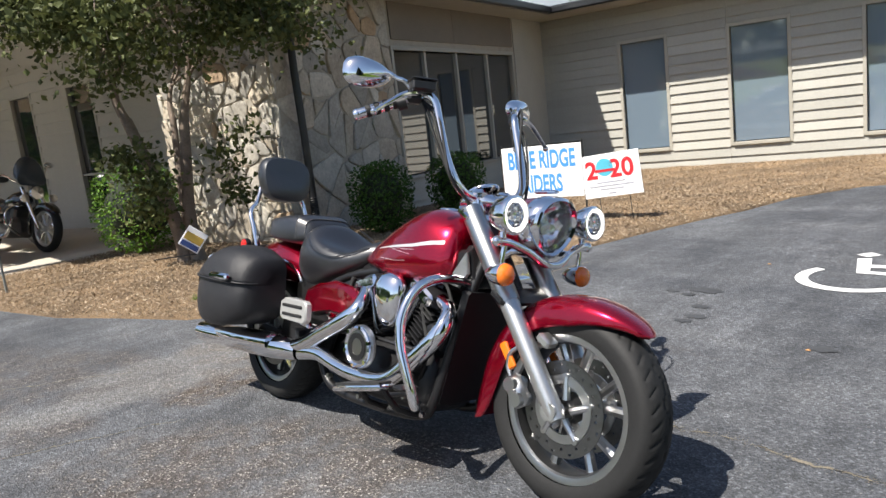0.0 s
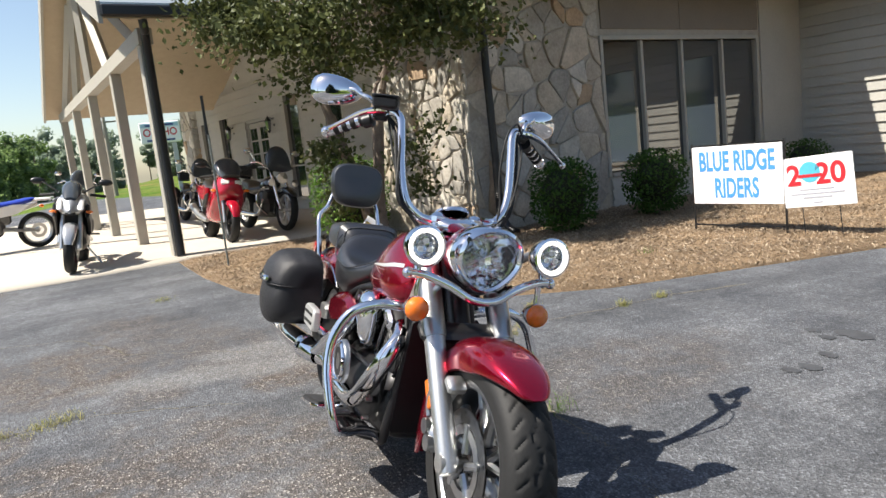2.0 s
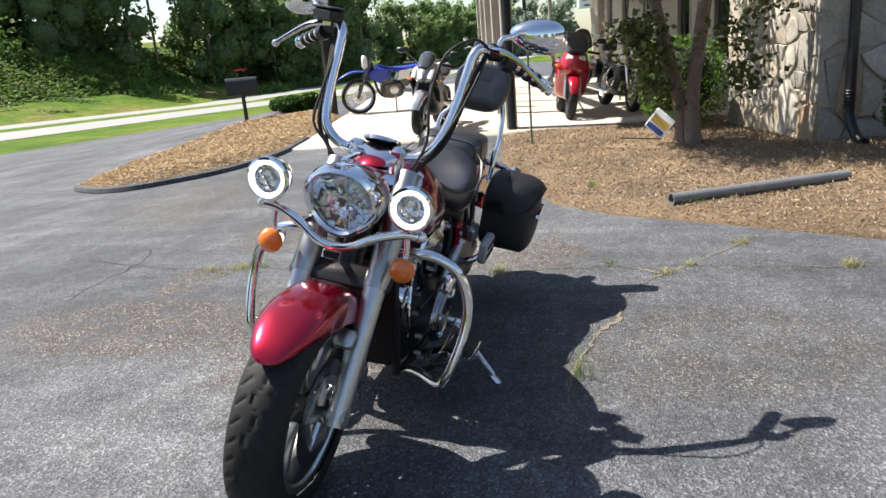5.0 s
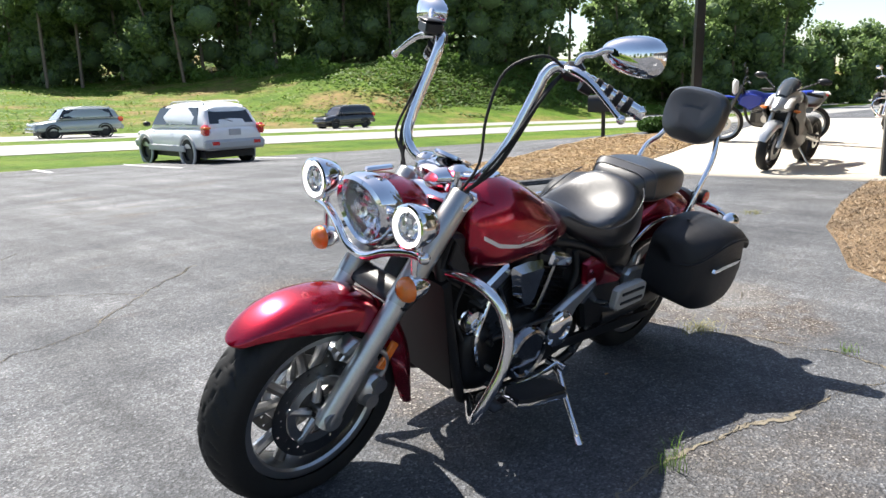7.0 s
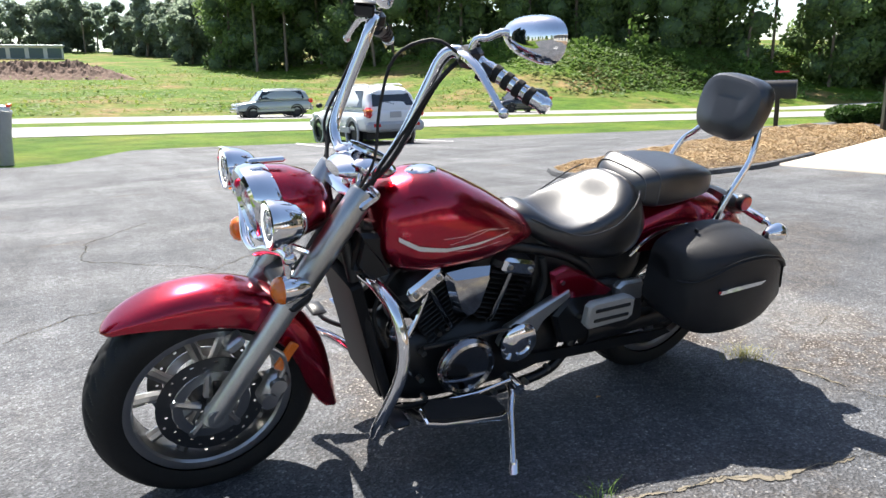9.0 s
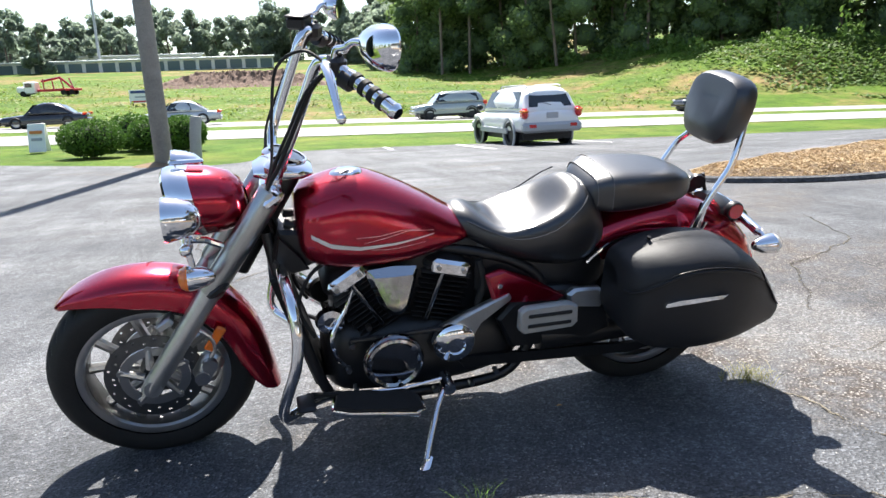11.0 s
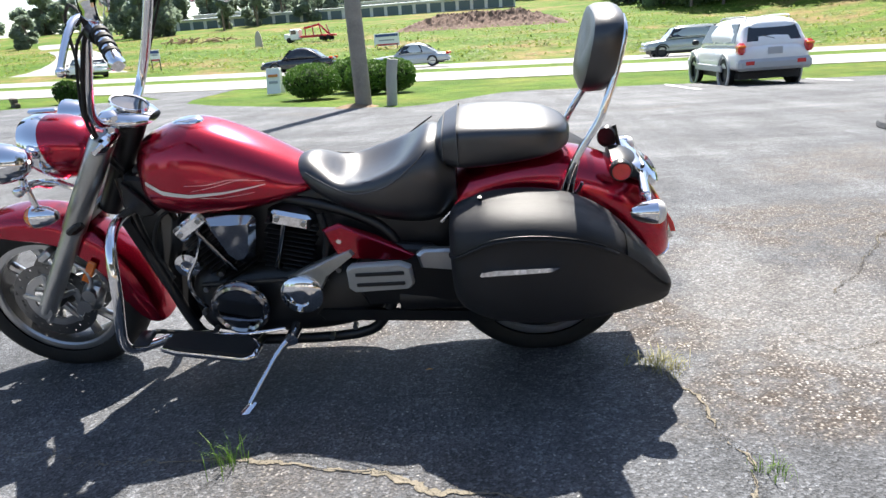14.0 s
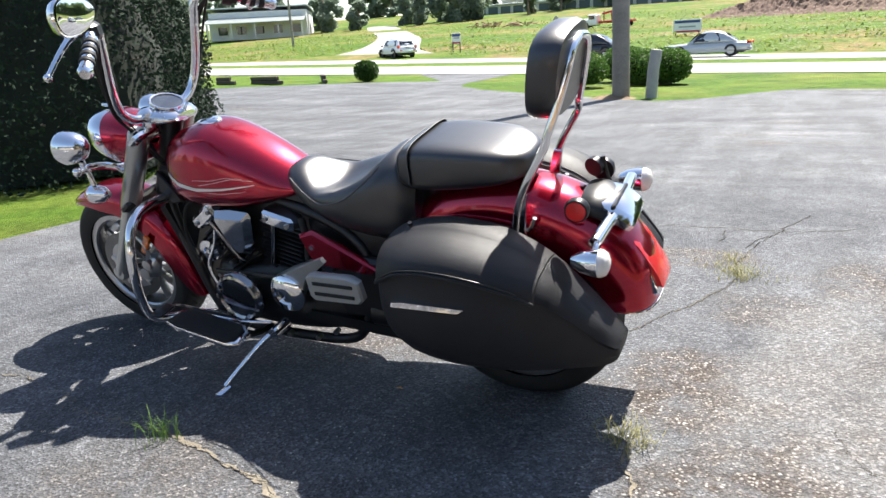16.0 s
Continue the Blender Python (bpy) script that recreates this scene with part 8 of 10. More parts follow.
def spoke_wheel(parent, name, c, R, half, rim, spokes, rim_mat=CAST, disc=0.13):
    w = part(name, Geo().lathe([(rim, -half * 0.7), (rim + 0.012, -half * 0.6), (rim - 0.012, 0), (rim + 0.012, half * 0.6), (rim, half * 0.7), (rim - 0.02, half * 0.4), (rim - 0.02, -half * 0.4)], n=36, closed=True), rim_mat, parent)
    w.location = c
    prof = [(rim + (R - rim) * (0.5 + 0.5 * math.cos(t)), half * math.sin(t)) for t in [math.pi * (-0.75 + 1.5 * i / 14) for i in range(15)]]
    part("tyre", Geo().lathe(prof, n=40), RUBBER, w, "black tyre")
    part("hub", Geo().lathe([(0.0, -0.05), (0.035, -0.05), (0.05, 0), (0.035, 0.05), (0.0, 0.05)], n=16), rim_mat, w)
    for i in range(spokes):
        a = 2 * math.pi * i / spokes
        r = 0.003 if spokes > 12 else 0.014
        part("spoke", Geo().cyl((0.03 * math.cos(a), 0, 0.03 * math.sin(a)), ((rim - 0.01) * math.cos(a + 0.12), 0, (rim - 0.01) * math.sin(a + 0.12)), r, n=5), rim_mat, w)
    if disc:
        part("brake_disc", Geo().lathe([(disc * 0.6, half + 0.012), (disc, half + 0.012), (disc, half + 0.017), (disc * 0.6, half + 0.017)], n=28, closed=True), STEEL, w)
    return w


def at_place(front, rear, wheelbase, lean):
    """Pose of a bike whose wheels stand at two places."""
    fx, fy = front
    rx, ry = rear
    h = math.atan2(fy - ry, fx - rx)
    cx, cy = (fx + rx) / 2, (fy + ry) / 2
    return Matrix.Translation((cx, cy, ground_z(cx, cy) + 0.035)) @ Matrix.Rotation(h, 4, "Z") @ Matrix.Rotation(radians(-lean), 4, "X")


def dirt_bike(m):
    b = thing("dirt_bike", "blue and white dirt bike leaning on its stand on concrete", "motorcycle", "parked motorcycles", m)
    spoke_wheel(b, "front_wheel", (0.72, 0, 0.345), 0.345, 0.045, 0.27, 28, CAST)
    spoke_wheel(b, "rear_wheel", (-0.72, 0, 0.32), 0.32, 0.055, 0.235, 28, CAST)
    for s in (1, -1):
        part("fork_tube", Geo().tube([(0.74, 0.09 * s, 0.33), (0.62, 0.09 * s, 0.62), (0.44, 0.09 * s, 1.02)], [0.028, 0.026, 0.022], 10, 0), DARK_METAL, b)
        part("swingarm", Geo().tube([(-0.72, 0.09 * s, 0.32), (-0.05, 0.07 * s, 0.42)], [0.022, 0.03], 8, 0), CAST, b)
        part("grip", Geo().tube([(0.36, 0.27 * s, 1.12), (0.33, 0.4 * s, 1.11)], 0.018, 8, 0), RUBBER, b)
        part("mirror", Geo().tube([(0.38, 0.26 * s, 1.13), (0.4, 0.32 * s, 1.3)], 0.006, 6, 0).ball((0.4, 0.33 * s, 1.34), (0.015, 0.06, 0.045), 12, 8), BLACK_METAL, b)
        part("shroud", Geo().slab([(0.46, 0.84), (0.5, 0.72), (0.3, 0.6), (0.12, 0.7), (0.1, 0.84), (0.3, 0.9)], 0.12 * s, 0.17 * s, 0.02), BLUE_PLASTIC, b, "blue tank shroud")
        part("side_panel", Geo().slab([(-0.1, 0.8), (-0.05, 0.62), (-0.4, 0.66), (-0.6, 0.8), (-0.35, 0.84)], 0.1 * s, 0.13 * s, 0.012), WHITE_PLASTIC, b, "white side panel")
    part("handlebar", Geo().tube([(0.33, -0.4, 1.11), (0.38, -0.22, 1.13), (0.42, -0.08, 1.05), (0.42, 0.08, 1.05), (0.38, 0.22, 1.13), (0.33, 0.4, 1.11)], 0.012, 8, 3), BLACK_METAL, b)
    part("tank", loft(dense([(0.42, 0.78, 0.86, 0.06, 0.04, 2.2), (0.35, 0.7, 0.93, 0.13, 0.1, 2.5), (0.2, 0.68, 0.93, 0.15, 0.11, 2.5), (0.05, 0.7, 0.87, 0.12, 0.09, 2.3)]), 20), BLUE_PLASTIC, b, "blue tank")
    part("seat", loft(dense([(0.15, 0.8, 0.9, 0.06, 0.05, 2.3), (0.0, 0.78, 0.87, 0.11, 0.1, 2.6), (-0.3, 0.79, 0.87, 0.13, 0.12, 2.6), (-0.6, 0.82, 0.9, 0.12, 0.1, 2.6), (-0.72, 0.85, 0.9, 0.06, 0.05, 2.3)]), 20), BLUE_PLASTIC, b, "blue seat")
    part("front_fender", fender_skin((0.66, 0, 0.0), [(58, 0.83, 0.035, 0.008), (64, 0.85, 0.06, 0.02), (78, 0.86, 0.07, 0.028), (92, 0.845, 0.065, 0.025), (104, 0.82, 0.05, 0.02)], 0, 0), BLUE_PLASTIC, b, "blue high mudguard")
    part("rear_fender", Geo().slab([(-0.55, 0.84), (-0.7, 0.88), (-0.98, 0.86), (-1.0, 0.83), (-0.7, 0.83)], -0.08, 0.08, 0.015), WHITE_PLASTIC, b, "white rear mudguard")
    part("headlight_mask", loft(dense([(0.5, 0.9, 1.1, 0.07, 0.06, 2.3), (0.56, 0.86, 1.14, 0.11, 0.09, 2.5), (0.6, 0.9, 1.1, 0.09, 0.07, 2.4)]), 18), WHITE_PLASTIC, b, "white headlight mask")
    eng = part("engine", Geo().box((0.04, 0, 0.46), (0.46, 0.28, 0.34), None, 0.08).box((0.16, 0, 0.64), (0.22, 0.22, 0.22), Matrix.Rotation(radians(12), 3, "Y"), 0.04).box((-0.2, 0, 0.6), (0.24, 0.18, 0.24), None, 0.05), DARK_METAL, b)
    for k in range(5):
        part("fin", Geo().box((0.15 + 0.008 * k, 0, 0.58 + 0.03 * k), (0.25, 0.26, 0.008), Matrix.Rotation(radians(12), 3, "Y"), 0.003), CAST, eng)
    part("case_cover", Geo().lathe([(0.09, 0.0), (0.085, 0.02), (0.05, 0.03), (0.0, 0.03)], (0.02, 0.135, 0.44), "y", 20), CAST, eng, "cast engine cover")
    part("frame_tube", Geo().tube([(0.42, 0, 0.98), (0.35, 0, 0.5), (0.2, 0, 0.3), (-0.15, 0, 0.32), (-0.2, 0, 0.6), (-0.1, 0, 0.78)], 0.025, 8, 3), SATIN_BLACK, b)
    part("muffler", Geo().tube([(0.1, -0.13, 0.5), (-0.2, -0.15, 0.55), (-0.5, -0.15, 0.68), (-0.8, -0.15, 0.76)], [0.025, 0.03, 0.05, 0.05], 12, 3), CAST, b)
    part("turn_signal", Geo().ball((-0.78, 0.16, 0.76), (0.04, 0.03, 0.03), 10, 8), AMBER, b)
    part("turn_signal", Geo().ball((-0.78, -0.16, 0.76), (0.04, 0.03, 0.03), 10, 8), AMBER, b)
    part("side_stand", Geo().tube([(0.0, 0.1, 0.34), (0.02, 0.3, 0.05)], 0.013, 8, 0), STEEL, b)


def sport_bike(m, paint_mat, dark_mat, label, full=False):
    """A sport bike; full: with a closed fairing and a broad screen."""
    b = thing("sport_bike", label, "motorcycle", "parked motorcycles", m)
    spoke_wheel(b, "front_wheel", (0.69, 0, 0.3), 0.3, 0.062, 0.215, 6, SATIN_BLACK, 0.15)
    spoke_wheel(b, "rear_wheel", (-0.69, 0, 0.31), 0.31, 0.09, 0.215, 6, SATIN_BLACK, 0.11)
    top = 1.24 if full else 1.14
    for s in (1, -1):
        part("fork_tube", Geo().tube([(0.7, 0.1 * s, 0.3), (0.52, 0.1 * s, 0.82)], [0.028, 0.026], 10, 0), CAST, b)
        part("grip", Geo().tube([(0.42, 0.2 * s, 0.97), (0.34, 0.37 * s, 0.95)], 0.019, 8, 0), RUBBER, b)
        stalk = Geo().tube([(0.58, 0.14 * s, 1.0), (0.52, 0.26 * s, 1.08), (0.48, 0.33 * s, 1.12)], [0.012, 0.009, 0.008], 8, 2)
        part("mirror", stalk.ball((0.46, 0.38 * s, 1.13), (0.03, 0.085, 0.042), 14, 10), BLACK_METAL, b)
        part("turn_signal", Geo().ball((0.62, (0.24 if full else 0.2) * s, 0.76), (0.045, 0.045, 0.022), 12, 8), AMBER, b)
        part("front_caliper", Geo().box((0.6, 0.085 * s, 0.34), (0.06, 0.05, 0.11), Matrix.Rotation(radians(-25), 3, "Y"), 0.015), DARK_METAL, b)
        part("passenger_peg", Geo().tube([(-0.28, 0.14 * s, 0.42), (-0.3, 0.26 * s, 0.42)], 0.014, 8, 0), BLACK_METAL, b)
        if full:
            part("headlamp", Geo().box((0.705, 0.085 * s, 0.875), (0.05, 0.125, 0.075), Matrix.Rotation(radians(22 * s), 3, "Z") @ Matrix.Rotation(radians(-24), 3, "Y"), 0.018), CLEAR_PALE, b, "square headlamp behind clear glass")
            part("side_vent", Geo().slab([(0.42, 0.72), (0.36, 0.6), (0.12, 0.5), (0.1, 0.58), (0.26, 0.7)], 0.262 * s, 0.29 * s, 0.008), SATIN_BLACK, b, "black vent in the fairing")
            part("side_panel", Geo().slab([(-0.12, 0.8), (-0.15, 0.6), (-0.5, 0.6), (-0.84, 0.74), (-0.86, 0.86), (-0.4, 0.82)], 0.13 * s, 0.2 * s, 0.03), paint_mat, b, "red side panel")
        else:
            part("headlamp", Geo().slab([(0.77, 0.79), (0.69, 0.9), (0.55, 0.93), (0.6, 0.86), (0.7, 0.78)], 0.085 * s, 0.15 * s, 0.018), CLEAR_PALE, b, "slanted headlamp")
            part("side_fairing", Geo().slab([(0.62, 0.86), (0.66, 0.7), (0.48, 0.6), (0.36, 0.44), (0.2, 0.46), (0.22, 0.66), (0.4, 0.86)], 0.16 * s, 0.205 * s, 0.025), dark_mat, b, "black side fairing")
            part("frame_beam", Geo().tube([(0.42, 0.1 * s, 0.78), (0.1, 0.17 * s, 0.62), (-0.2, 0.15 * s, 0.46)], [0.04, 0.05, 0.04], 10, 2, flat=0.6), DARK_METAL, b)
    if full:
        st = [(0.76, 0.76, 0.84, 0.05, 0.04, 2.2), (0.72, 0.66, 0.92, 0.16, 0.1, 2.6), (0.6, 0.6, 0.99, 0.25, 0.16, 2.8), (0.44, 0.44, 1.02, 0.28, 0.17, 3.0), (0.3, 0.3, 0.98, 0.28, 0.17, 3.0), (0.1, 0.26, 0.86, 0.27, 0.15, 3.0), (-0.1, 0.28, 0.7, 0.24, 0.14, 2.8), (-0.2, 0.34, 0.56, 0.18, 0.1, 2.4)]
        part("fairing", loft(dense(st), 28), paint_mat, b, "closed red fairing")
        part("screen_base", Geo().box((0.68, 0, 0.955), (0.1, 0.24, 0.03), Matrix.Rotation(radians(-30), 3, "Y"), 0.012), SATIN_BLACK, b)
        part("tail_fairing", loft(dense([(-0.1, 0.64, 0.8, 0.1, 0.1, 2.4), (-0.4, 0.62, 0.84, 0.19, 0.15, 2.6), (-0.75, 0.68, 0.88, 0.18, 0.12, 2.6), (-0.98, 0.75, 0.87, 0.1, 0.07, 2.4), (-1.04, 0.78, 0.84, 0.04, 0.03, 2.0)]), 22), paint_mat, b)
        part("windscreen", loft(dense([(0.38, 1.0, top, 0.22, 0.15, 2.4), (0.46, 0.97, top - 0.01, 0.22, 0.16, 2.4), (0.58, 0.95, 1.1, 0.2, 0.14, 2.3), (0.68, 0.93, 0.98, 0.14, 0.1, 2.2)]), 20), SCREEN, b, "broad smoked windscreen")
    else:
        part("nose_fairing", loft(dense([(0.32, 0.84, 1.0, 0.16, 0.12, 2.5), (0.5, 0.76, 1.0, 0.2, 0.13, 2.5), (0.66, 0.72, 0.94, 0.17, 0.08, 2.3), (0.76, 0.73, 0.85, 0.09, 0.035, 2.2), (0.82, 0.75, 0.79, 0.025, 0.015, 2.0)]), 24), paint_mat, b, "pointed silver nose fairing")
        part("lower_fairing", loft(dense([(0.52, 0.46, 0.76, 0.08, 0.13, 2.5), (0.38, 0.3, 0.76, 0.15, 0.18, 2.8), (0.1, 0.22, 0.62, 0.16, 0.17, 2.8), (-0.12, 0.24, 0.48, 0.14, 0.13, 2.6), (-0.22, 0.28, 0.4, 0.08, 0.07, 2.2)]), 22), dark_mat, b, "black lower fairing")
        part("nose_intake", Geo().box((0.775, 0, 0.745), (0.06, 0.13, 0.04), None, 0.018), SATIN_BLACK, b, "black air intake under the lamps")
        part("tail_fairing", loft(dense([(-0.3, 0.68, 0.78, 0.1, 0.1, 2.4), (-0.6, 0.76, 0.88, 0.11, 0.08, 2.5), (-0.9, 0.88, 0.95, 0.05, 0.035, 2.2)]), 18), paint_mat, b)
        part("windscreen", loft(dense([(0.4, 0.99, top, 0.13, 0.09, 2.3), (0.48, 0.97, top - 0.02, 0.135, 0.09, 2.3), (0.6, 0.94, 1.04, 0.12, 0.075, 2.2), (0.7, 0.9, 0.94, 0.08, 0.05, 2.1)]), 18), SCREEN, b, "smoked windscreen")
    part("tank", loft(dense([(0.38, 0.78, 0.88, 0.1, 0.08, 2.3), (0.25, 0.74, 0.98, 0.16, 0.12, 2.5), (0.08, 0.74, 0.96, 0.16, 0.11, 2.5), (-0.1, 0.74, 0.84, 0.1, 0.07, 2.3)]), 20), paint_mat if full else dark_mat, b)
    part("seat", loft(dense([(-0.05, 0.76, 0.83, 0.08, 0.06, 2.4), (-0.25, 0.76, 0.84, 0.16, 0.14, 2.8), (-0.5, 0.8, 0.9, 0.15, 0.12, 2.8), (-0.78, 0.86, 0.94, 0.11, 0.08, 2.4)]), 20), LEATHER, b)
    part("front_fender", fender_skin((0.69, 0, 0.3), [(15, 0.325, 0.045, 0.03), (45, 0.33, 0.075, 0.06), (95, 0.33, 0.085, 0.08), (140, 0.33, 0.075, 0.06), (160, 0.33, 0.06, 0.04)], 0, 0), paint_mat, b)
    part("engine", Geo().box((0.08, 0, 0.44), (0.56, 0.3, 0.36), None, 0.08), DARK_METAL, b)
    part("tail_lamp", Geo().box((-1.0 if full else -0.9, 0, 0.82 if full else 0.9), (0.05, 0.14, 0.05), None, 0.018), RED_LENS, b)
    part("swingarm", Geo().tube([(-0.69, 0.13, 0.31), (-0.1, 0.1, 0.42)], [0.025, 0.04], 8, 0), CAST, b)
    part("muffler", Geo().tube([(0.0, -0.2, 0.3), (-0.45, -0.22, 0.36), (-0.95, -0.23, 0.5)], [0.03, 0.055, 0.058], 14, 2), CAST, b)
    part("side_stand", Geo().tube([(0.0, 0.12, 0.28), (0.02, 0.32, 0.04)], 0.013, 8, 0), STEEL, b)


def plain_cruiser(m, paint_mat, label):
    b = thing("cruiser", label, "motorcycle", "parked motorcycles", m)
    spoke_wheel(b, "front_wheel", (0.8, 0, 0.33), 0.33, 0.06, 0.235, 10, CAST, 0.14)
    spoke_wheel(b, "rear_wheel", (-0.8, 0, 0.32), 0.32, 0.08, 0.2, 10, CAST, 0.14)
    for s in (1, -1):
        part("fork_tube", Geo().tube([(0.82, 0.11 * s, 0.32), (0.42, 0.11 * s, 0.92)], [0.03, 0.028], 10, 0), CHROME, b)
        part("grip", Geo().tube([(0.2, 0.3 * s, 1.08), (0.06, 0.42 * s, 1.03)], 0.02, 8, 0), RUBBER, b)
        part("mirror", Geo().tube([(0.24, 0.3 * s, 1.09), (0.22, 0.38 * s, 1.24)], 0.007, 6, 0).ball((0.21, 0.41 * s, 1.27), (0.02, 0.075, 0.045), 12, 8), CHROME, b)
        part("saddlebag", Geo().box((-0.72, 0.28 * s, 0.6), (0.5, 0.2, 0.3), None, 0.07), BAGSKIN, b)
        part("spot_light", Geo().lathe([(0.0, -0.07), (0.05, -0.04), (0.06, 0.0), (0.055, 0.01), (0.0, 0.012)], (0.66, 0.2 * s, 0.76), "x", 16), CHROME, b)
        part("crash_bar", Geo().tube([(0.4, 0.08 * s, 0.66), (0.4, 0.3 * s, 0.62), (0.42, 0.35 * s, 0.42), (0.38, 0.15 * s, 0.25)], 0.016, 8, 3), CHROME, b)
        part("cylinder", Geo().box((0.12 if s > 0 else -0.06, 0, 0.55), (0.14, 0.22, 0.26), Matrix.Rotation(radians(24 * s), 3, "Y"), 0.03), DARK_METAL, b)
    part("handlebar", Geo().tube([(0.06, -0.42, 1.03), (0.26, -0.28, 1.1), (0.34, -0.1, 0.98), (0.34, 0.1, 0.98), (0.26, 0.28, 1.1), (0.06, 0.42, 1.03)], 0.014, 8, 3), CHROME, b)
    part("headlight", Geo().lathe([(0.0, -0.12), (0.07, -0.08), (0.095, 0.0), (0.09, 0.02), (0.0, 0.03)], (0.6, 0, 0.84), "x", 20), CHROME, b)
    part("windscreen", loft(dense([(0.4, 0.98, 1.36, 0.24, 0.16, 2.4), (0.46, 0.95, 1.3, 0.24, 0.16, 2.4), (0.5, 0.94, 1.1, 0.22, 0.18, 2.4)]), 18), SCREEN, b, "smoked windscreen")
    part("tank", loft(dense([(0.36, 0.7, 0.8, 0.08, 0.06, 2.3), (0.24, 0.64, 0.88, 0.16, 0.12, 2.5), (0.0, 0.64, 0.83, 0.15, 0.1, 2.5), (-0.16, 0.68, 0.74, 0.08, 0.05, 2.2)]), 20), paint_mat, b, "gloss painted tank")
    part("seat", loft(dense([(-0.1, 0.62, 0.74, 0.08, 0.08, 2.4), (-0.35, 0.58, 0.72, 0.15, 0.18, 2.6), (-0.5, 0.6, 0.82, 0.15, 0.15, 2.6), (-0.85, 0.7, 0.86, 0.12, 0.1, 2.5)]), 20), LEATHER, b)
    part("backrest_pad", Geo().box((-0.95, 0, 1.0), (0.07, 0.26, 0.2), None, 0.03), LEATHER, b)
    part("front_fender", fender_skin((0.8, 0, 0.33), [(35, 0.36, 0.05, 0.03), (60, 0.365, 0.085, 0.07), (110, 0.37, 0.09, 0.08), (170, 0.37, 0.085, 0.07), (190, 0.39, 0.07, 0.05)], 0, 0), paint_mat, b)
    part("rear_fender", fender_skin((-0.8, 0, 0.32), [(90, 0.4, 0.1, 0.1), (130, 0.41, 0.11, 0.1), (175, 0.41, 0.1, 0.08)], 0, 0), paint_mat, b)
    part("engine", Geo().box((0.02, 0, 0.36), (0.56, 0.32, 0.3), None, 0.08), DARK_METAL, b)
    part("muffler", Geo().tube([(0.25, -0.17, 0.5), (0.1, -0.2, 0.26), (-0.4, -0.22, 0.27), (-1.05, -0.24, 0.3)], [0.025, 0.03, 0.045, 0.048], 12, 3), CHROME, b)
    part("tail_light", Geo().box((-1.2, 0, 0.62), (0.05, 0.12, 0.06), None, 0.015), RED_LENS, b)
    part("side_stand", Geo().tube([(0.0, 0.12, 0.26), (0.02, 0.34, 0.04)], 0.013, 8, 0), STEEL, b)


dirt_bike(at_place((-11.2, -4.18), (-11.85, -2.9), 1.44, 9))
sport_bike(at_place((-7.3, -1.84), (-8.67, -1.88), 1.4, 9), SILVER_PAINT, SATIN_BLACK, "silver and black sport bike parked on the concrete edge")
sport_bike(at_place((-8.36, 0.17), (-9.7, -0.06), 1.4, 8), DULL_RED, DULL_RED, "red fully faired sport tourer under the porch roof", True)
plain_cruiser(at_place((-8.95, 1.05), (-10.4, 0.62), 1.6, 9), DARK_PAINT, "dark cruiser with a windscreen parked by the porch wall")
plain_cruiser(at_place((-13.2, 0.0), (-14.75, -0.4), 1.6, 9), DARK_PAINT, "dark cruiser with chrome trim further under the porch")
plain_cruiser(at_place((-15.4, -2.6), (-16.9, -3.0), 1.6, 9), DULL_RED, "red cruiser parked at the porch's far end")

# ---- vehicles ----
CAR_GLASS = glass_material("car_glass", (0.015, 0.017, 0.02), 0.04)
SUV_WHITE = paint("white_car_paint", (0.82, 0.82, 0.81), 0.25, vary=0.03, coat=0.8)
SUV_GREY = paint("grey_cladding", (0.42, 0.43, 0.44), 0.4, vary=0.05)
TRIM_BLACK = paint("black_trim", (0.015, 0.015, 0.016), 0.5, vary=0.1)


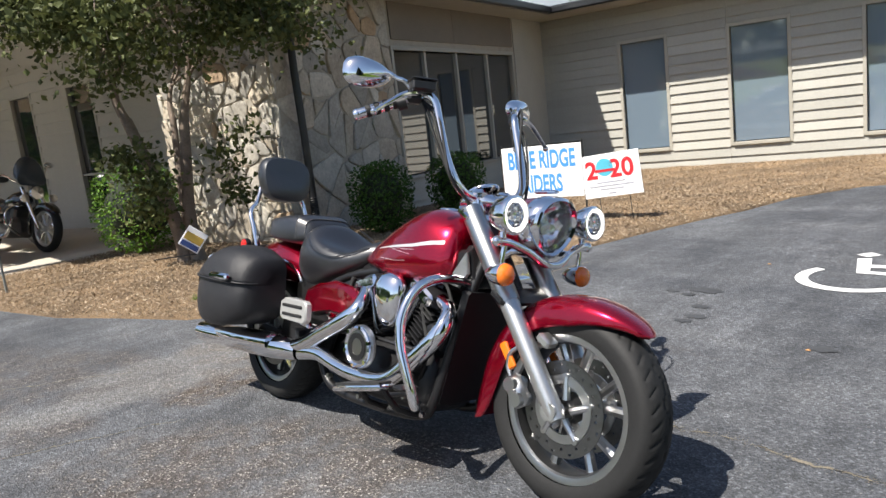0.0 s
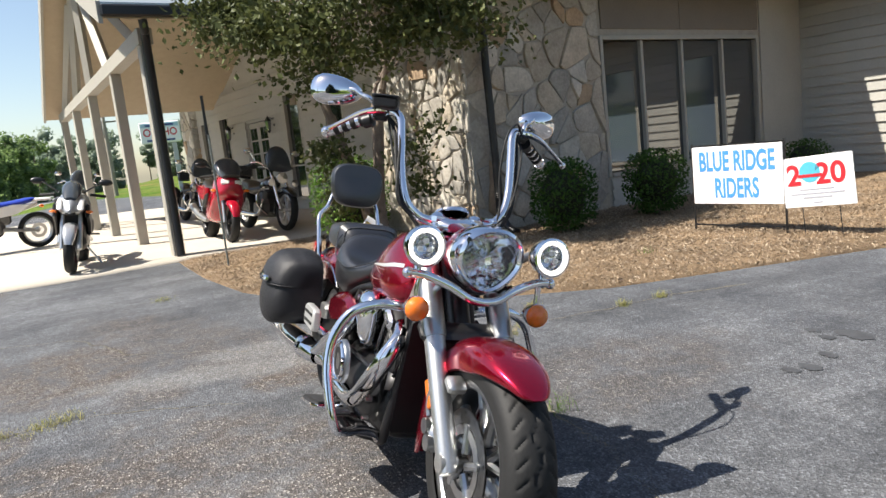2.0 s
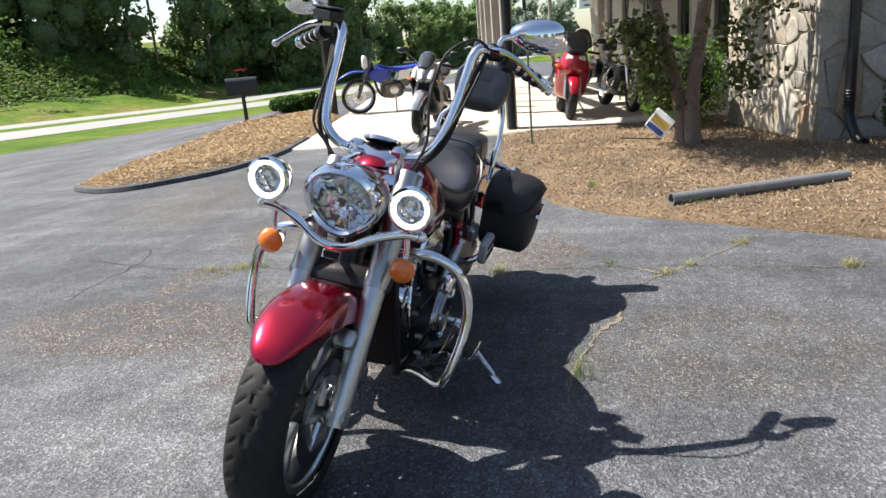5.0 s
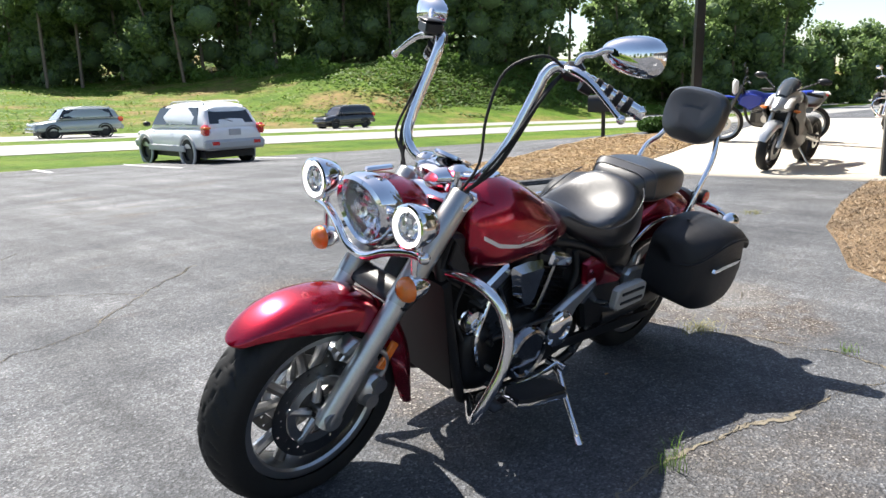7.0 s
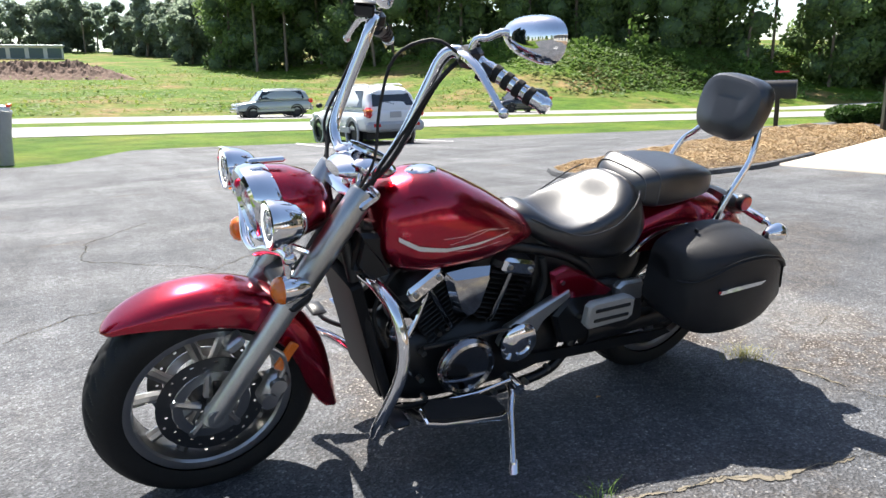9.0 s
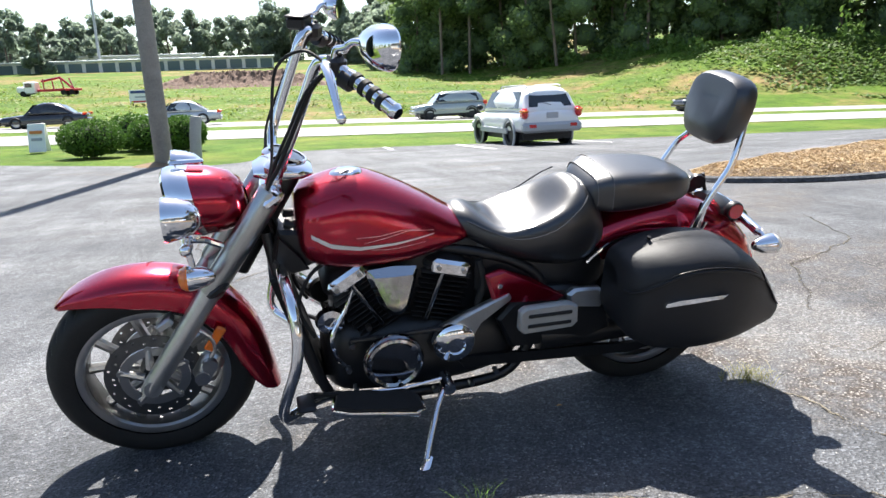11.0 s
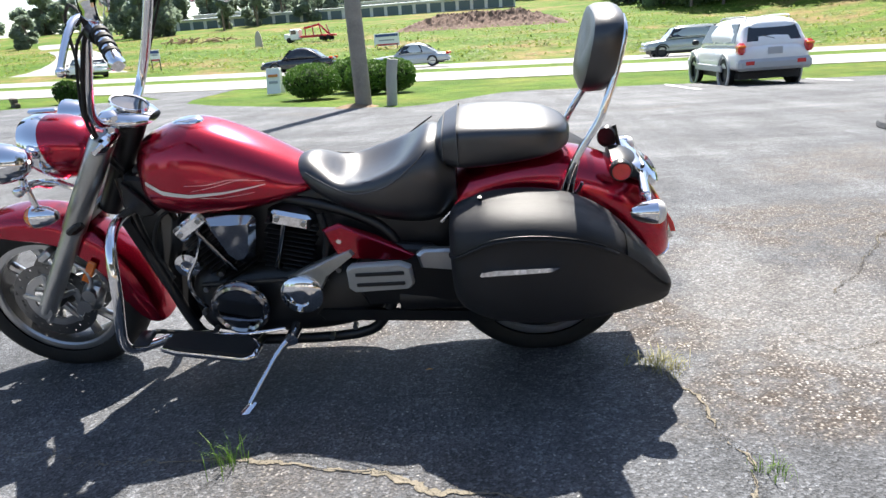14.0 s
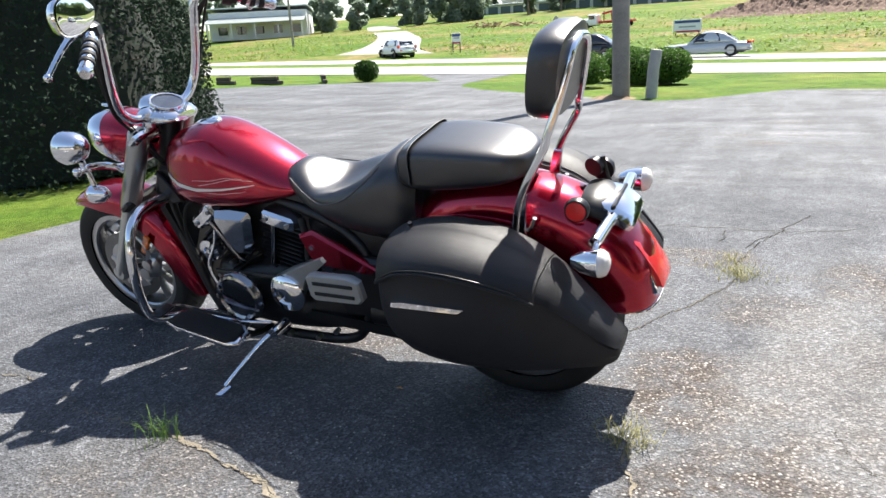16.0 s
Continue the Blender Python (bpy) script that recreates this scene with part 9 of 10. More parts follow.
def car(name, label, m, L, W, H, body_mat, hood=0.28, tail=0.96, belt=0.56, suv=True, low=None):
    """A parked car: lower body, cabin, windows, lamps and wheels; x forwards."""
    c = thing(name, label, "car", at=m)
    bz, bh = (0.36, H * 0.61) if suv else (0.24, H * belt)
    hw = W / 2
    st = [(L / 2, bz + 0.12, bh * 0.74, hw * 0.66, hw * 0.58, 3.2), (L / 2 - 0.1, bz + 0.03, bh * 0.82, hw * 0.88, hw * 0.8, 3.8), (L / 2 - 0.4, bz - 0.02, bh * 0.91, hw * 0.98, hw * 0.88, 4.2), (L / 2 - L * hood, bz - 0.04, bh, hw, hw * 0.92, 4.5), (0, bz - 0.04, bh, hw, hw * 0.94, 4.5), (-L / 2 + 0.4, bz, bh * 1.01, hw, hw * 0.93, 4.5), (-L / 2 + 0.08, bz + 0.06, bh * (0.98 if suv else 0.95), hw * 0.93, hw * 0.87, 4), (-L / 2, bz + 0.12, bh * 0.9, hw * 0.82, hw * 0.76, 3.4)]
    part("body", loft(dense(st, 3), 28), body_mat, c, "painted lower body")
    x0, x1 = L / 2 - L * hood, -L / 2 + (0.08 if suv else 0.7)
    x0t, x1t = x0 - (0.62 if suv else 0.8), x1 + (0.36 if suv else 0.85)
    up = H - bh
    cab = [(x0 + 0.05, bh - 0.08, bh, hw * 0.86, hw * 0.84, 4), (x0 + (x0t - x0) * 0.55, bh - 0.08, bh + up * 0.62, hw * 0.92, hw * 0.76, 4.4), (x0t, bh - 0.08, H - 0.03, hw * 0.93, hw * 0.68, 4.6), ((x0t + x1t) / 2, bh - 0.08, H + 0.02, hw * 0.95, hw * 0.69, 4.6), (x1t, bh - 0.08, H - 0.05, hw * 0.94, hw * 0.66, 4.6), (x1t + (x1 - x1t) * 0.5, bh - 0.08, bh + up * 0.56, hw * 0.92, hw * 0.74, 4.4), (x1, bh - 0.08, bh + 0.04, hw * 0.88, hw * 0.82, 4)]
    cabin = part("cabin", loft(dense(cab, 2), 28), body_mat, c)

    def side_y(x, z):
        k = (z - bh + 0.08) / (H - bh + 0.08)
        return hw * (0.945 - 0.26 * k) * (1 - abs(2 * k - 1) ** 4.6) ** (1 / 4.6)
    zs, zt = bh + 0.05, H - 0.13
    n = 3 if suv else 2
    xa, xb = x0t + 0.28, x1t - 0.05
    for s in (1, -1):
        for i in range(n):
            a = xa + (xb - xa) * i / n - 0.06
            b = xa + (xb - xa) * (i + 1) / n + 0.06
            lean = 0.32 if i == 0 else 0.0
            lean2 = 0.22 if i == n - 1 else 0.0
            pts = [(a + lean, zs), (b, zs), (b + lean2 * 0.7, zt), (a, zt)]
            q = [(x, s * (side_y(x, z) + 0.006), z) for x, z in pts] + [(x, s * (side_y(x, z) - 0.02), z) for x, z in pts]
            part("side_window", Geo().add(q, [(0, 1, 2, 3), (7, 6, 5, 4), (0, 4, 5, 1), (1, 5, 6, 2), (2, 6, 7, 3), (3, 7, 4, 0)]), CAR_GLASS, cabin, "", 0)
        part("headlamp", Geo().ball((L / 2 - 0.12, s * hw * 0.68, bh * 0.78), (0.1, 0.16, 0.08), 12, 8), CLEAR_PALE, c)
        tl = part("tail_lamp", Geo().box((-L / 2 + 0.07, s * hw * 0.87, bh * 0.93), (0.26, 0.17, 0.26 if suv else 0.14), None, 0.05), RED_LENS, c, "red tail lamp")
        part("amber_lamp", Geo().box((-L / 2 + 0.06, s * hw * 0.875, bh * 0.93 + 0.05), (0.265, 0.175, 0.07), None, 0.02), AMBER, tl)
        part("door_mirror", Geo().ball((x0t + 0.45, s * (hw + 0.08), bh + 0.08), (0.06, 0.1, 0.07), 12, 8), TRIM_BLACK, c)
        part("sill", Geo().box((0, s * hw * 0.985, bz + 0.06), (L * 0.5, 0.06, 0.16), None, 0.02), low or body_mat, c)
        for x in (0.9 - 0.0, -0.1):
            part("door_handle", Geo().box((x - 0.2, s * (hw * 0.965), bh - 0.12), (0.16, 0.03, 0.03), None, 0.01), body_mat, c)
        if suv:
            part("roof_rail", Geo().tube([(x0t - 0.16, s * hw * 0.56, H - 0.05), (x0t - 0.28, s * hw * 0.56, H + 0.015), (x1t + 0.25, s * hw * 0.56, H + 0.015), (x1t + 0.12, s * hw * 0.56, H - 0.06)], 0.018, 8, 2), SUV_GREY, c)
        for x in (L * 0.3, -L * 0.285):
            w = part("wheel", Geo().lathe([(0.0, 0.02), (0.1, 0.03), (0.19, 0.012), (0.215, 0.03), (0.215, -0.1)], n=24), CAST if not suv else TRIM_BLACK, c, "wheel with a dark rim")
            w.matrix_local = Matrix.Translation((x, s * (hw - 0.09), 0.335)) @ Matrix.Rotation(0 if s > 0 else math.pi, 4, "Z")
            part("tyre", Geo().lathe([(0.215, 0.08), (0.26, 0.095), (0.32, 0.085), (0.335, 0.05), (0.335, -0.05), (0.32, -0.1), (0.215, -0.1)], n=28), RUBBER, w)
            if suv:
                part("wheel_arch", Geo().lathe([(0.36, 0.0), (0.43, 0.0), (0.43, 0.04), (0.36, 0.04)], (x, s * (hw - 0.025), 0.34), "y", 28, True), low or TRIM_BLACK, c)
    def cross(za, zb, xfa, xfb, wa, wb, nm, out):
        q = [(xfa, wa, za), (xfa, -wa, za), (xfb, -wb, zb), (xfb, wb, zb)]
        q += [(x - out * 0.03, y, z) for x, y, z in q]
        part(nm, Geo().add(q, [(0, 1, 2, 3), (7, 6, 5, 4), (0, 4, 5, 1), (1, 5, 6, 2), (2, 6, 7, 3), (3, 7, 4, 0)]), CAR_GLASS, cabin, "", 0)
    cross(bh + 0.08, H - 0.14, x1 + (x1t - x1) * 0.1 - 0.012, x1 + (x1t - x1) * 0.72 - 0.012, hw * 0.7, hw * 0.58, "rear_window", -1)
    cross(bh + 0.05, H - 0.08, x0 - 0.62 * 0.12 + 0.03, x0 - 0.62 * 0.85 + 0.03, hw * 0.8, hw * 0.66, "windscreen", 1)
    part("rear_bumper", Geo().box((-L / 2 + 0.04, 0, bz + 0.16), (0.24, W * 0.96, 0.26), None, 0.07), low or body_mat, c)
    part("front_bumper", Geo().box((L / 2 - 0.06, 0, bz + 0.14), (0.24, W * 0.92, 0.26), None, 0.07), low or body_mat, c)
    part("number_plate", Geo().box((-L / 2 - 0.012, 0, bh * 0.86), (0.02, 0.32, 0.15), None, 0.004), SUV_GREY, c, "blank pale number plate")
    part("underbody", Geo().box((0, 0, 0.27), (L * 0.86, W * 0.8, 0.16)), TRIM_BLACK, c)
    if suv:
        part("wiper", Geo().tube([(x1 - 0.02, 0, bh + 0.12), (x1 + 0.06, 0.25, bh + 0.2)], 0.008, 5, 0), TRIM_BLACK, c)
        for s in (1, -1):
            part("reflector", Geo().box((-L / 2 - 0.075, s * hw * 0.66, bz + 0.2), (0.02, 0.2, 0.09), None, 0.01), RED_LENS, c)
    return c


def on_ground(x, y, heading, lift=0.02):
    return Matrix.Translation((x, y, ground_z(x, y) + lift)) @ Matrix.Rotation(radians(heading), 4, "Z")


car("suv", "white sport utility vehicle parked at the lot's edge", on_ground(-6.85, -16.7, -89), 4.2, 1.7, 1.56, SUV_WHITE, 0.26, low=SUV_GREY)
car("wagon", "white hatchback waiting at the side road", on_ground(29.8, -49.8, -35, 0.06), 4.2, 1.75, 1.5, SUV_WHITE, 0.27)
car("sedan", "silver sedan on the far carriageway", on_ground(4.6, -42.6, 0, 0.04), 4.7, 1.8, 1.42, paint("silver_car_paint", (0.45, 0.47, 0.48), 0.25, 0.4, vary=0.04, coat=0.8), 0.3, suv=False)
car("sedan", "dark sedan on the far carriageway", on_ground(12.2, -44.6, 0, 0.04), 4.7, 1.8, 1.45, DARK_PAINT, 0.3, suv=False)
car("suv", "pale silver sport utility vehicle on the far carriageway", on_ground(-11.5, -41.6, 0, 0.04), 4.6, 1.85, 1.66, paint("pale_green_car_paint", (0.36, 0.39, 0.38), 0.25, 0.4, vary=0.04, coat=0.8), 0.26)
car("suv", "dark sport utility vehicle on the far carriageway", on_ground(-31.5, -43.5, 0, 0.04), 4.7, 1.9, 1.72, DARK_PAINT, 0.26)

# ---- poles, mailbox, shrubs by the road ----
px, py = 2.35, -13.6
pole = thing("utility_pole", "weathered wooden utility pole leaning at the lot's edge", "pole", at=Matrix.Translation((px, py, ground_z(px, py))))
part("shaft", Geo().tube([(0, 0, -0.2), (0.06, 0, 4.0), (0.16, 0.0, 11.0)], [0.19, 0.17, 0.13], 16, 1), WOODPOLE, pole)
part("mulch_ring", Geo().lathe([(0.0, 0.1), (0.3, 0.06), (0.55, 0.0)], (0.2, 0.1, 0), "z", 16), MULCH, pole)
sx, sy = 1.72, -13.6
st = Geo().tube([(0, 0, -0.1), (-0.04, 0, 0.6), (-0.1, 0, 1.0)], 0.12, 14, 0)
single("stub_post", st.moved(Matrix.Translation((sx, sy, ground_z(sx, sy)))), paint("grey_stub_post", (0.4, 0.39, 0.36), 0.8, vary=0.15), "short leaning grey post beside the pole", "post")
for x, y, r, h, s in ((4.45, -17.4, 0.8, 0.96, 61), (3.1, -18.9, 0.74, 0.98, 62), (3.9, -20.2, 0.75, 1.05, 63), (2.4, -19.2, 0.65, 1.0, 64)):
    bush("round_shrub", x, y, r, h, "clipped round evergreen shrub on the verge", VERGE_LEAF, 5200, 0.07, s, "verge shrubs", ground_z(x, y), 2.1)
for x, y, r, h, s in ((-14.5, -7.4, 0.42, 0.36, 71), (-13.95, -7.0, 0.4, 0.35, 72), (-13.95, -6.5, 0.24, 0.38, 73), (13.4, -20.4, 0.42, 0.72, 74)):
    bush("low_shrub", x, y, r, h, "low clipped shrub beside the lot", BOX, 2000, 0.09, s, "lot shrubs", ground_z(x, y), 2.6)
mx, my = -10.6, -6.38
mail = thing("mailbox", "black metal mailbox on a thin post in the mulch island", "mailbox", at=Matrix.Translation((mx, my, ground_z(mx, my) + 0.02)) @ Matrix.Rotation(radians(-60), 4, "Z"))
part("post", Geo().box((0, 0, 0.27), (0.075, 0.075, 0.7), None, 0.006), BLACK_METAL, mail)
body = Geo()
rings = []
for y in (-0.3, 0.3):
    rings.append([(0.13 * math.cos(a), y, 0.8 + 0.13 * math.sin(a)) for a in [math.pi * i / 12 for i in range(13)]] + [(-0.13, y, 0.6), (0.13, y, 0.6)])
part("box", body.rings(rings).moved(Matrix.Rotation(radians(90), 4, "Z")), BLACK_METAL, mail, "arched black box")
part("number_bar", Geo().box((-0.12, -0.134, 0.69), (0.24, 0.004, 0.09)), WHITE, mail, "pale blank bar")
part("red_bar", Geo().box((-0.03, -0.104, 1.075), (0.24, 0.004, 0.03)), SIGN_RED, mail)
bx, by = -11.4, -4.85
g = Geo().tube([(bx, by, ground_z(bx, by) - 0.1), (bx - 0.1, by, 6.5)], 0.11, 4, 0)
single("lamp_post", g, BLACK_METAL, "black square lamp post at the drive's corner", "post")
af = thing("sandwich_board", "folding sandwich board sign on the verge", "sign", at=Matrix.Translation((6.5, -20.6, ground_z(6.5, -20.6))) @ Matrix.Diagonal((0.72, 0.8, 0.82, 1)))
for s in (1, -1):
    part("panel", Geo().box((0, 0.2 * s, 0.55), (0.62, 0.02, 1.0), Matrix.Rotation(radians(14 * s), 3, "X"), 0.004), SIGN_WHITE, af)
    part("print_bar", Geo().box((0, 0.22 * s, 0.75), (0.45, 0.01, 0.1), Matrix.Rotation(radians(14 * s), 3, "X")), paint("orange_print", (0.6, 0.2, 0.05), 0.6), af)
    part("print_bar", Geo().box((0, 0.235 * s, 0.5), (0.4, 0.01, 0.1), Matrix.Rotation(radians(14 * s), 3, "X")), GREYINK, af)


def field_sign(x, y, w, z0, z1, heading, label):
    t = thing("field_sign", label, "sign", at=Matrix.Translation((x, y, ground_z(x, y))) @ Matrix.Rotation(radians(heading), 4, "Z"))
    part("board", Geo().box((0, 0, (z0 + z1) / 2), (w, 0.03, z1 - z0), None, 0.01), SIGN_WHITE, t)
    part("header_bar", Geo().box((0, 0.022, z1 - 0.18), (w * 0.9, 0.01, 0.22)), NAVY, t)
    part("print_bar", Geo().box((0, 0.022, z0 + 0.5), (w * 0.6, 0.01, 0.12)), GREYINK, t)
    part("footer_bar", Geo().box((0, 0.022, z0 + 0.12), (w * 0.9, 0.01, 0.12)), SIGN_RED, t)
    for s in (1, -1):
        part("leg", Geo().box((s * w * 0.4, 0, z0 / 2), (0.08, 0.08, z0 + 0.3)), BLACK_METAL, t)


field_sign(9.25, -64, 2.3, 0.25, 1.35, 3, "white field notice board with a dark header")
field_sign(25.9, -53.0, 0.75, 0.75, 1.65, 15, "small white road notice on two legs")
g = Geo().tube([(0, 0, -0.5), (0, 0, 26)], [0.28, 0.2], 10, 0)
single("tall_mast", g.moved(Matrix.Translation((28, -152, ground_z(28, -152)))), SUV_GREY, "tall pale steel mast by the storage units", "mast")
TIMBER = paint("dark_timber", (0.085, 0.068, 0.052), 0.9, vary=0.35)
for x, y, ln, a in ((16.6, -18.6, 1.9, -15), (14.85, -19.75, 1.4, -50), (18.3, -18.3, 0.9, 0)):
    t = thing("timber_edging", "stacked dark timbers edging the verge", "edging", "timber edgings", on_ground(x, y, a, 0.0))
    for k in range(2):
        part("timber", Geo().box((0.08 * k, 0.03 * k, 0.075 + k * 0.15), (ln - 0.25 * k, 0.15, 0.145), None, 0.02), TIMBER, t)

rs = thing("roadside_sign", "white roadside business sign with red lettering on a post", "sign", at=Matrix.Translation((-50.0, -2.3, ground_z(-50, -2.3))) @ Matrix.Rotation(radians(90), 4, "Z"))
zb = 3.25 - ground_z(-50, -2.3)
part("board", Geo().box((1.3, 0, zb + 0.72), (2.6, 0.16, 1.44), None, 0.06), SIGN_WHITE, rs)
part("band", Geo().box((1.3, -0.084, zb + 1.22), (2.4, 0.01, 0.26), None, 0.003), paint("pale_blue_band", (0.4, 0.58, 0.66), 0.5, vary=0.05), rs)
lettering("ORTHO", 0.72, SIGN_RED, rs, 1.3, zb + 0.5, -0.085, 0.012, 0.85)
for z, a, b in ((1.22, 0.4, 2.2), (0.2, 0.4, 2.2)):
    part("print_bar", Geo().box(((a + b) / 2, -0.092, zb + z), (b - a, 0.006, 0.12)), NAVY, rs)
part("post", Geo().box((2.1, 0.1, zb / 2), (0.3, 0.2, zb + 0.4), None, 0.02), SUV_GREY, rs)
fp = thing("utility_pole", "distant wooden utility pole with a crossarm", "pole", at=Matrix.Translation((-55, -4.75, ground_z(-55, -4.75))))
part("shaft", Geo().tube([(0, 0, -0.3), (0, 0, 4.0), (0, 0, 6.0)], [0.17, 0.15, 0.11], 10, 1), WOODPOLE, fp)
part("crossarm", Geo().box((0, 0, 5.4), (0.1, 1.6, 0.12), None, 0.01), WOODPOLE, fp)
# ---- storage units ----
UNIT_WALL = paint("pale_unit_wall", (0.66, 0.66, 0.64), 0.7, vary=0.08, scale=0.5, fine=5)
UNIT_DOOR = paint("grey_green_door", (0.1, 0.14, 0.15), 0.6, vary=0.1, scale=1, fine=8)


def storage(x, y, heading, n, label, high=2.3):
    b = thing("storage_building", label, "building", "storage buildings", Matrix.Translation((x, y, ground_z(x, y) - 0.2)) @ Matrix.Rotation(radians(heading), 4, "Z"))
    L, h = n * 2.85, high
    part("wall", Geo().box((L / 2, 0, h / 2), (L, 9, h)), UNIT_WALL, b)
    part("roof", Geo().add([(-0.3, -4.9, h), (L + 0.3, -4.9, h), (L + 0.3, 0, h + 0.35), (-0.3, 0, h + 0.35), (-0.3, 4.9, h), (L + 0.3, 4.9, h), (-0.3, -4.9, h - 0.2), (L + 0.3, -4.9, h - 0.2), (-0.3, 4.9, h - 0.2), (L + 0.3, 4.9, h - 0.2)], [(0, 1, 2, 3), (3, 2, 5, 4), (6, 7, 1, 0), (4, 5, 9, 8), (0, 3, 4, 8, 6), (1, 7, 9, 5, 2)]), ROOF, b, "", 0)
    for i in range(n):
        part("door", Geo().box((i * 2.85 + 1.42, 4.53, h * 0.41), (2.2, 0.08, h * 0.74), None, 0.02), UNIT_DOOR, b)


storage(-4.6, -149.5, 0.5, 28, "long pale storage building with a row of grey doors")
storage(9.4, -164, 0.5, 20, "longer pale storage building standing behind the first", 2.7)
sb = thing("metal_building", "low pale metal building with a sloping roof", "building", at=on_ground(96, -110, 32, -0.2))
part("wall", Geo().box((0, 0, 2.4), (18, 12, 5.0)), UNIT_WALL, sb)
part("roof", Geo().add([(-9.4, -6.4, 4.9), (9.4, -6.4, 4.9), (9.4, 6.4, 5.5), (-9.4, 6.4, 5.5), (-9.4, -6.4, 5.1), (9.4, -6.4, 5.1), (9.4, 6.4, 5.7), (-9.4, 6.4, 5.7)], [(3, 2, 1, 0), (4, 5, 6, 7), (0, 1, 5, 4), (1, 2, 6, 5), (2, 3, 7, 6), (3, 0, 4, 7)]), ROOF, sb, "", 0)
part("awning", Geo().add([(-9, 6, 3.8), (9, 6, 3.8), (9, 11, 2.7), (-9, 11, 2.7), (-9, 6, 3.9), (9, 6, 3.9), (9, 11, 2.8), (-9, 11, 2.8)], [(3, 2, 1, 0), (4, 5, 6, 7), (0, 1, 5, 4), (1, 2, 6, 5), (2, 3, 7, 6), (3, 0, 4, 7)]), ROOF, sb, "", 0)
for i in range(5):
    part("window", Geo().box((-7 + i * 3.4, 6.03, 1.6), (1.6, 0.06, 1.4)), CAR_GLASS, sb)
    part("post", Geo().box((-8.5 + i * 4.2, 10.8, 1.3), (0.2, 0.2, 2.8)), UNIT_WALL, sb)
# logging truck and earth heap on the field
tr = thing("log_truck", "white truck cab with a red timber loader on the field", "truck", at=on_ground(20.4, -79.5, -8, 0.0) @ Matrix.Diagonal((0.56, 0.56, 0.56, 1)))
part("cab", Geo().box((2.6, 0, 1.5), (2.0, 2.2, 2.2), None, 0.2), SUV_WHITE, tr)
part("windscreen", Geo().box((2.7, 1.12, 2.0), (1.2, 0.03, 0.8), None, 0.01), CAR_GLASS, tr)
part("hood", Geo().box((4.2, 0, 1.2), (1.4, 1.8, 1.2), None, 0.2), SUV_WHITE, tr)
part("bed", Geo().box((-2.2, 0, 1.0), (7.0, 2.2, 0.4), None, 0.05), SIGN_RED, tr)
for i in range(4):
    part("stake", Geo().tube([(-5.0 + i * 1.7, 1.0, 1.2), (-4.4 + i * 1.5, 1.0, 3.0)], 0.12, 6, 0), DULL_RED, tr)
part("boom", Geo().tube([(-4.5, 0, 1.2), (-2.5, 0, 3.2), (0.8, 0, 2.6)], 0.22, 8, 0), DULL_RED, tr)
for x in (-4.6, -3.2, 3.8):
    for s in (1, -1):
        part("wheel", Geo().lathe([(0.0, -0.15), (0.5, -0.15), (0.52, 0), (0.5, 0.15), (0.0, 0.15)], (x, 0.95 * s, 0.5), "y", 20), RUBBER, tr)
EARTH = paint("turned_red_earth", (0.14, 0.088, 0.065), 0.95, vary=0.45, scale=0.8, fine=5, relief=1.0)
g = Geo()
nx, ny = 160, 40
for j in range(ny + 1):
    for i in range(nx + 1):
        x, y = -9.8 + 22 * i / nx, -98 + 11 * j / ny
        e = min(1, 4 * min(i / nx, 1 - i / nx, j / ny * 0.8, (1 - j / ny) * 0.8))
        g.v.append((x, y, ground_z(x, y) - 0.1 + e * (1.5 + 0.5 * noise.noise((x * 0.4, y * 0.4, 0)) + 0.5 * noise.noise((x * 1.9, y * 1.9, 3)) + 0.3 * noise.noise((x * 4.1, y * 4.1, 5)))))
g.f = [(j * (nx + 1) + i, j * (nx + 1) + i + 1, (j + 1) * (nx + 1) + i + 1, (j + 1) * (nx + 1) + i) for j in range(ny) for i in range(nx)]
single("earth_bank", g, EARTH, "long bank of turned red-brown earth on the field", "earth bank", smooth=0, flip=False)

g = Geo().rings([[(sx_ * k, sy_ * k, z) for sx_, sy_ in ((-0.42, -0.3), (0.42, -0.3), (0.42, 0.3), (-0.42, 0.3))] for z, k in ((-0.3, 1.0), (0.9, 0.8), (1.35, 0.6), (1.6, 0.25))])
single("stone_marker", g.moved(on_ground(24.7, -75.0, 12, 0.0)), CONCRETE, "tapered grey stone marker standing in the field", "marker", smooth=30)
g, rnd = Geo(), random.Random(31)
for k in range(46):
    x, y = rnd.uniform(33.5, 41.5), rnd.uniform(-90.5, -88.5)
    g.tube([(x, y, ground_z(x, y) + rnd.uniform(0.0, 0.5)), (x + rnd.uniform(-1.6, 1.6), y + rnd.uniform(-0.6, 0.6), ground_z(x, y) + rnd.uniform(0.1, 0.8))], rnd.uniform(0.05, 0.14), 6, 0)
single("brush_pile", g, paint("cut_brush", (0.3, 0.2, 0.12), 0.9, vary=0.35), "low pile of cut branches on the field", "brush", kind="stuff", flip=False)
g = Geo().tube([(0, 0, -0.3), (0.2, 0, 9.0)], [0.16, 0.11], 10, 0)
single("utility_pole", g.moved(on_ground(54.2, -66.8, 0, 0.0)), WOODPOLE, "weathered wooden pole beside the side road", "pole")

# ---- woods ----
rng = np.random.default_rng(77)


def along(line, step):
    out, acc = [], 0
    for (x0, y0), (x1, y1) in zip(line, line[1:]):
        d = math.hypot(x1 - x0, y1 - y0)
        n = max(1, int(d / step))
        out += [(x0 + (x1 - x0) * i / n, y0 + (y1 - y0) * i / n) for i in range(n)]
    return out


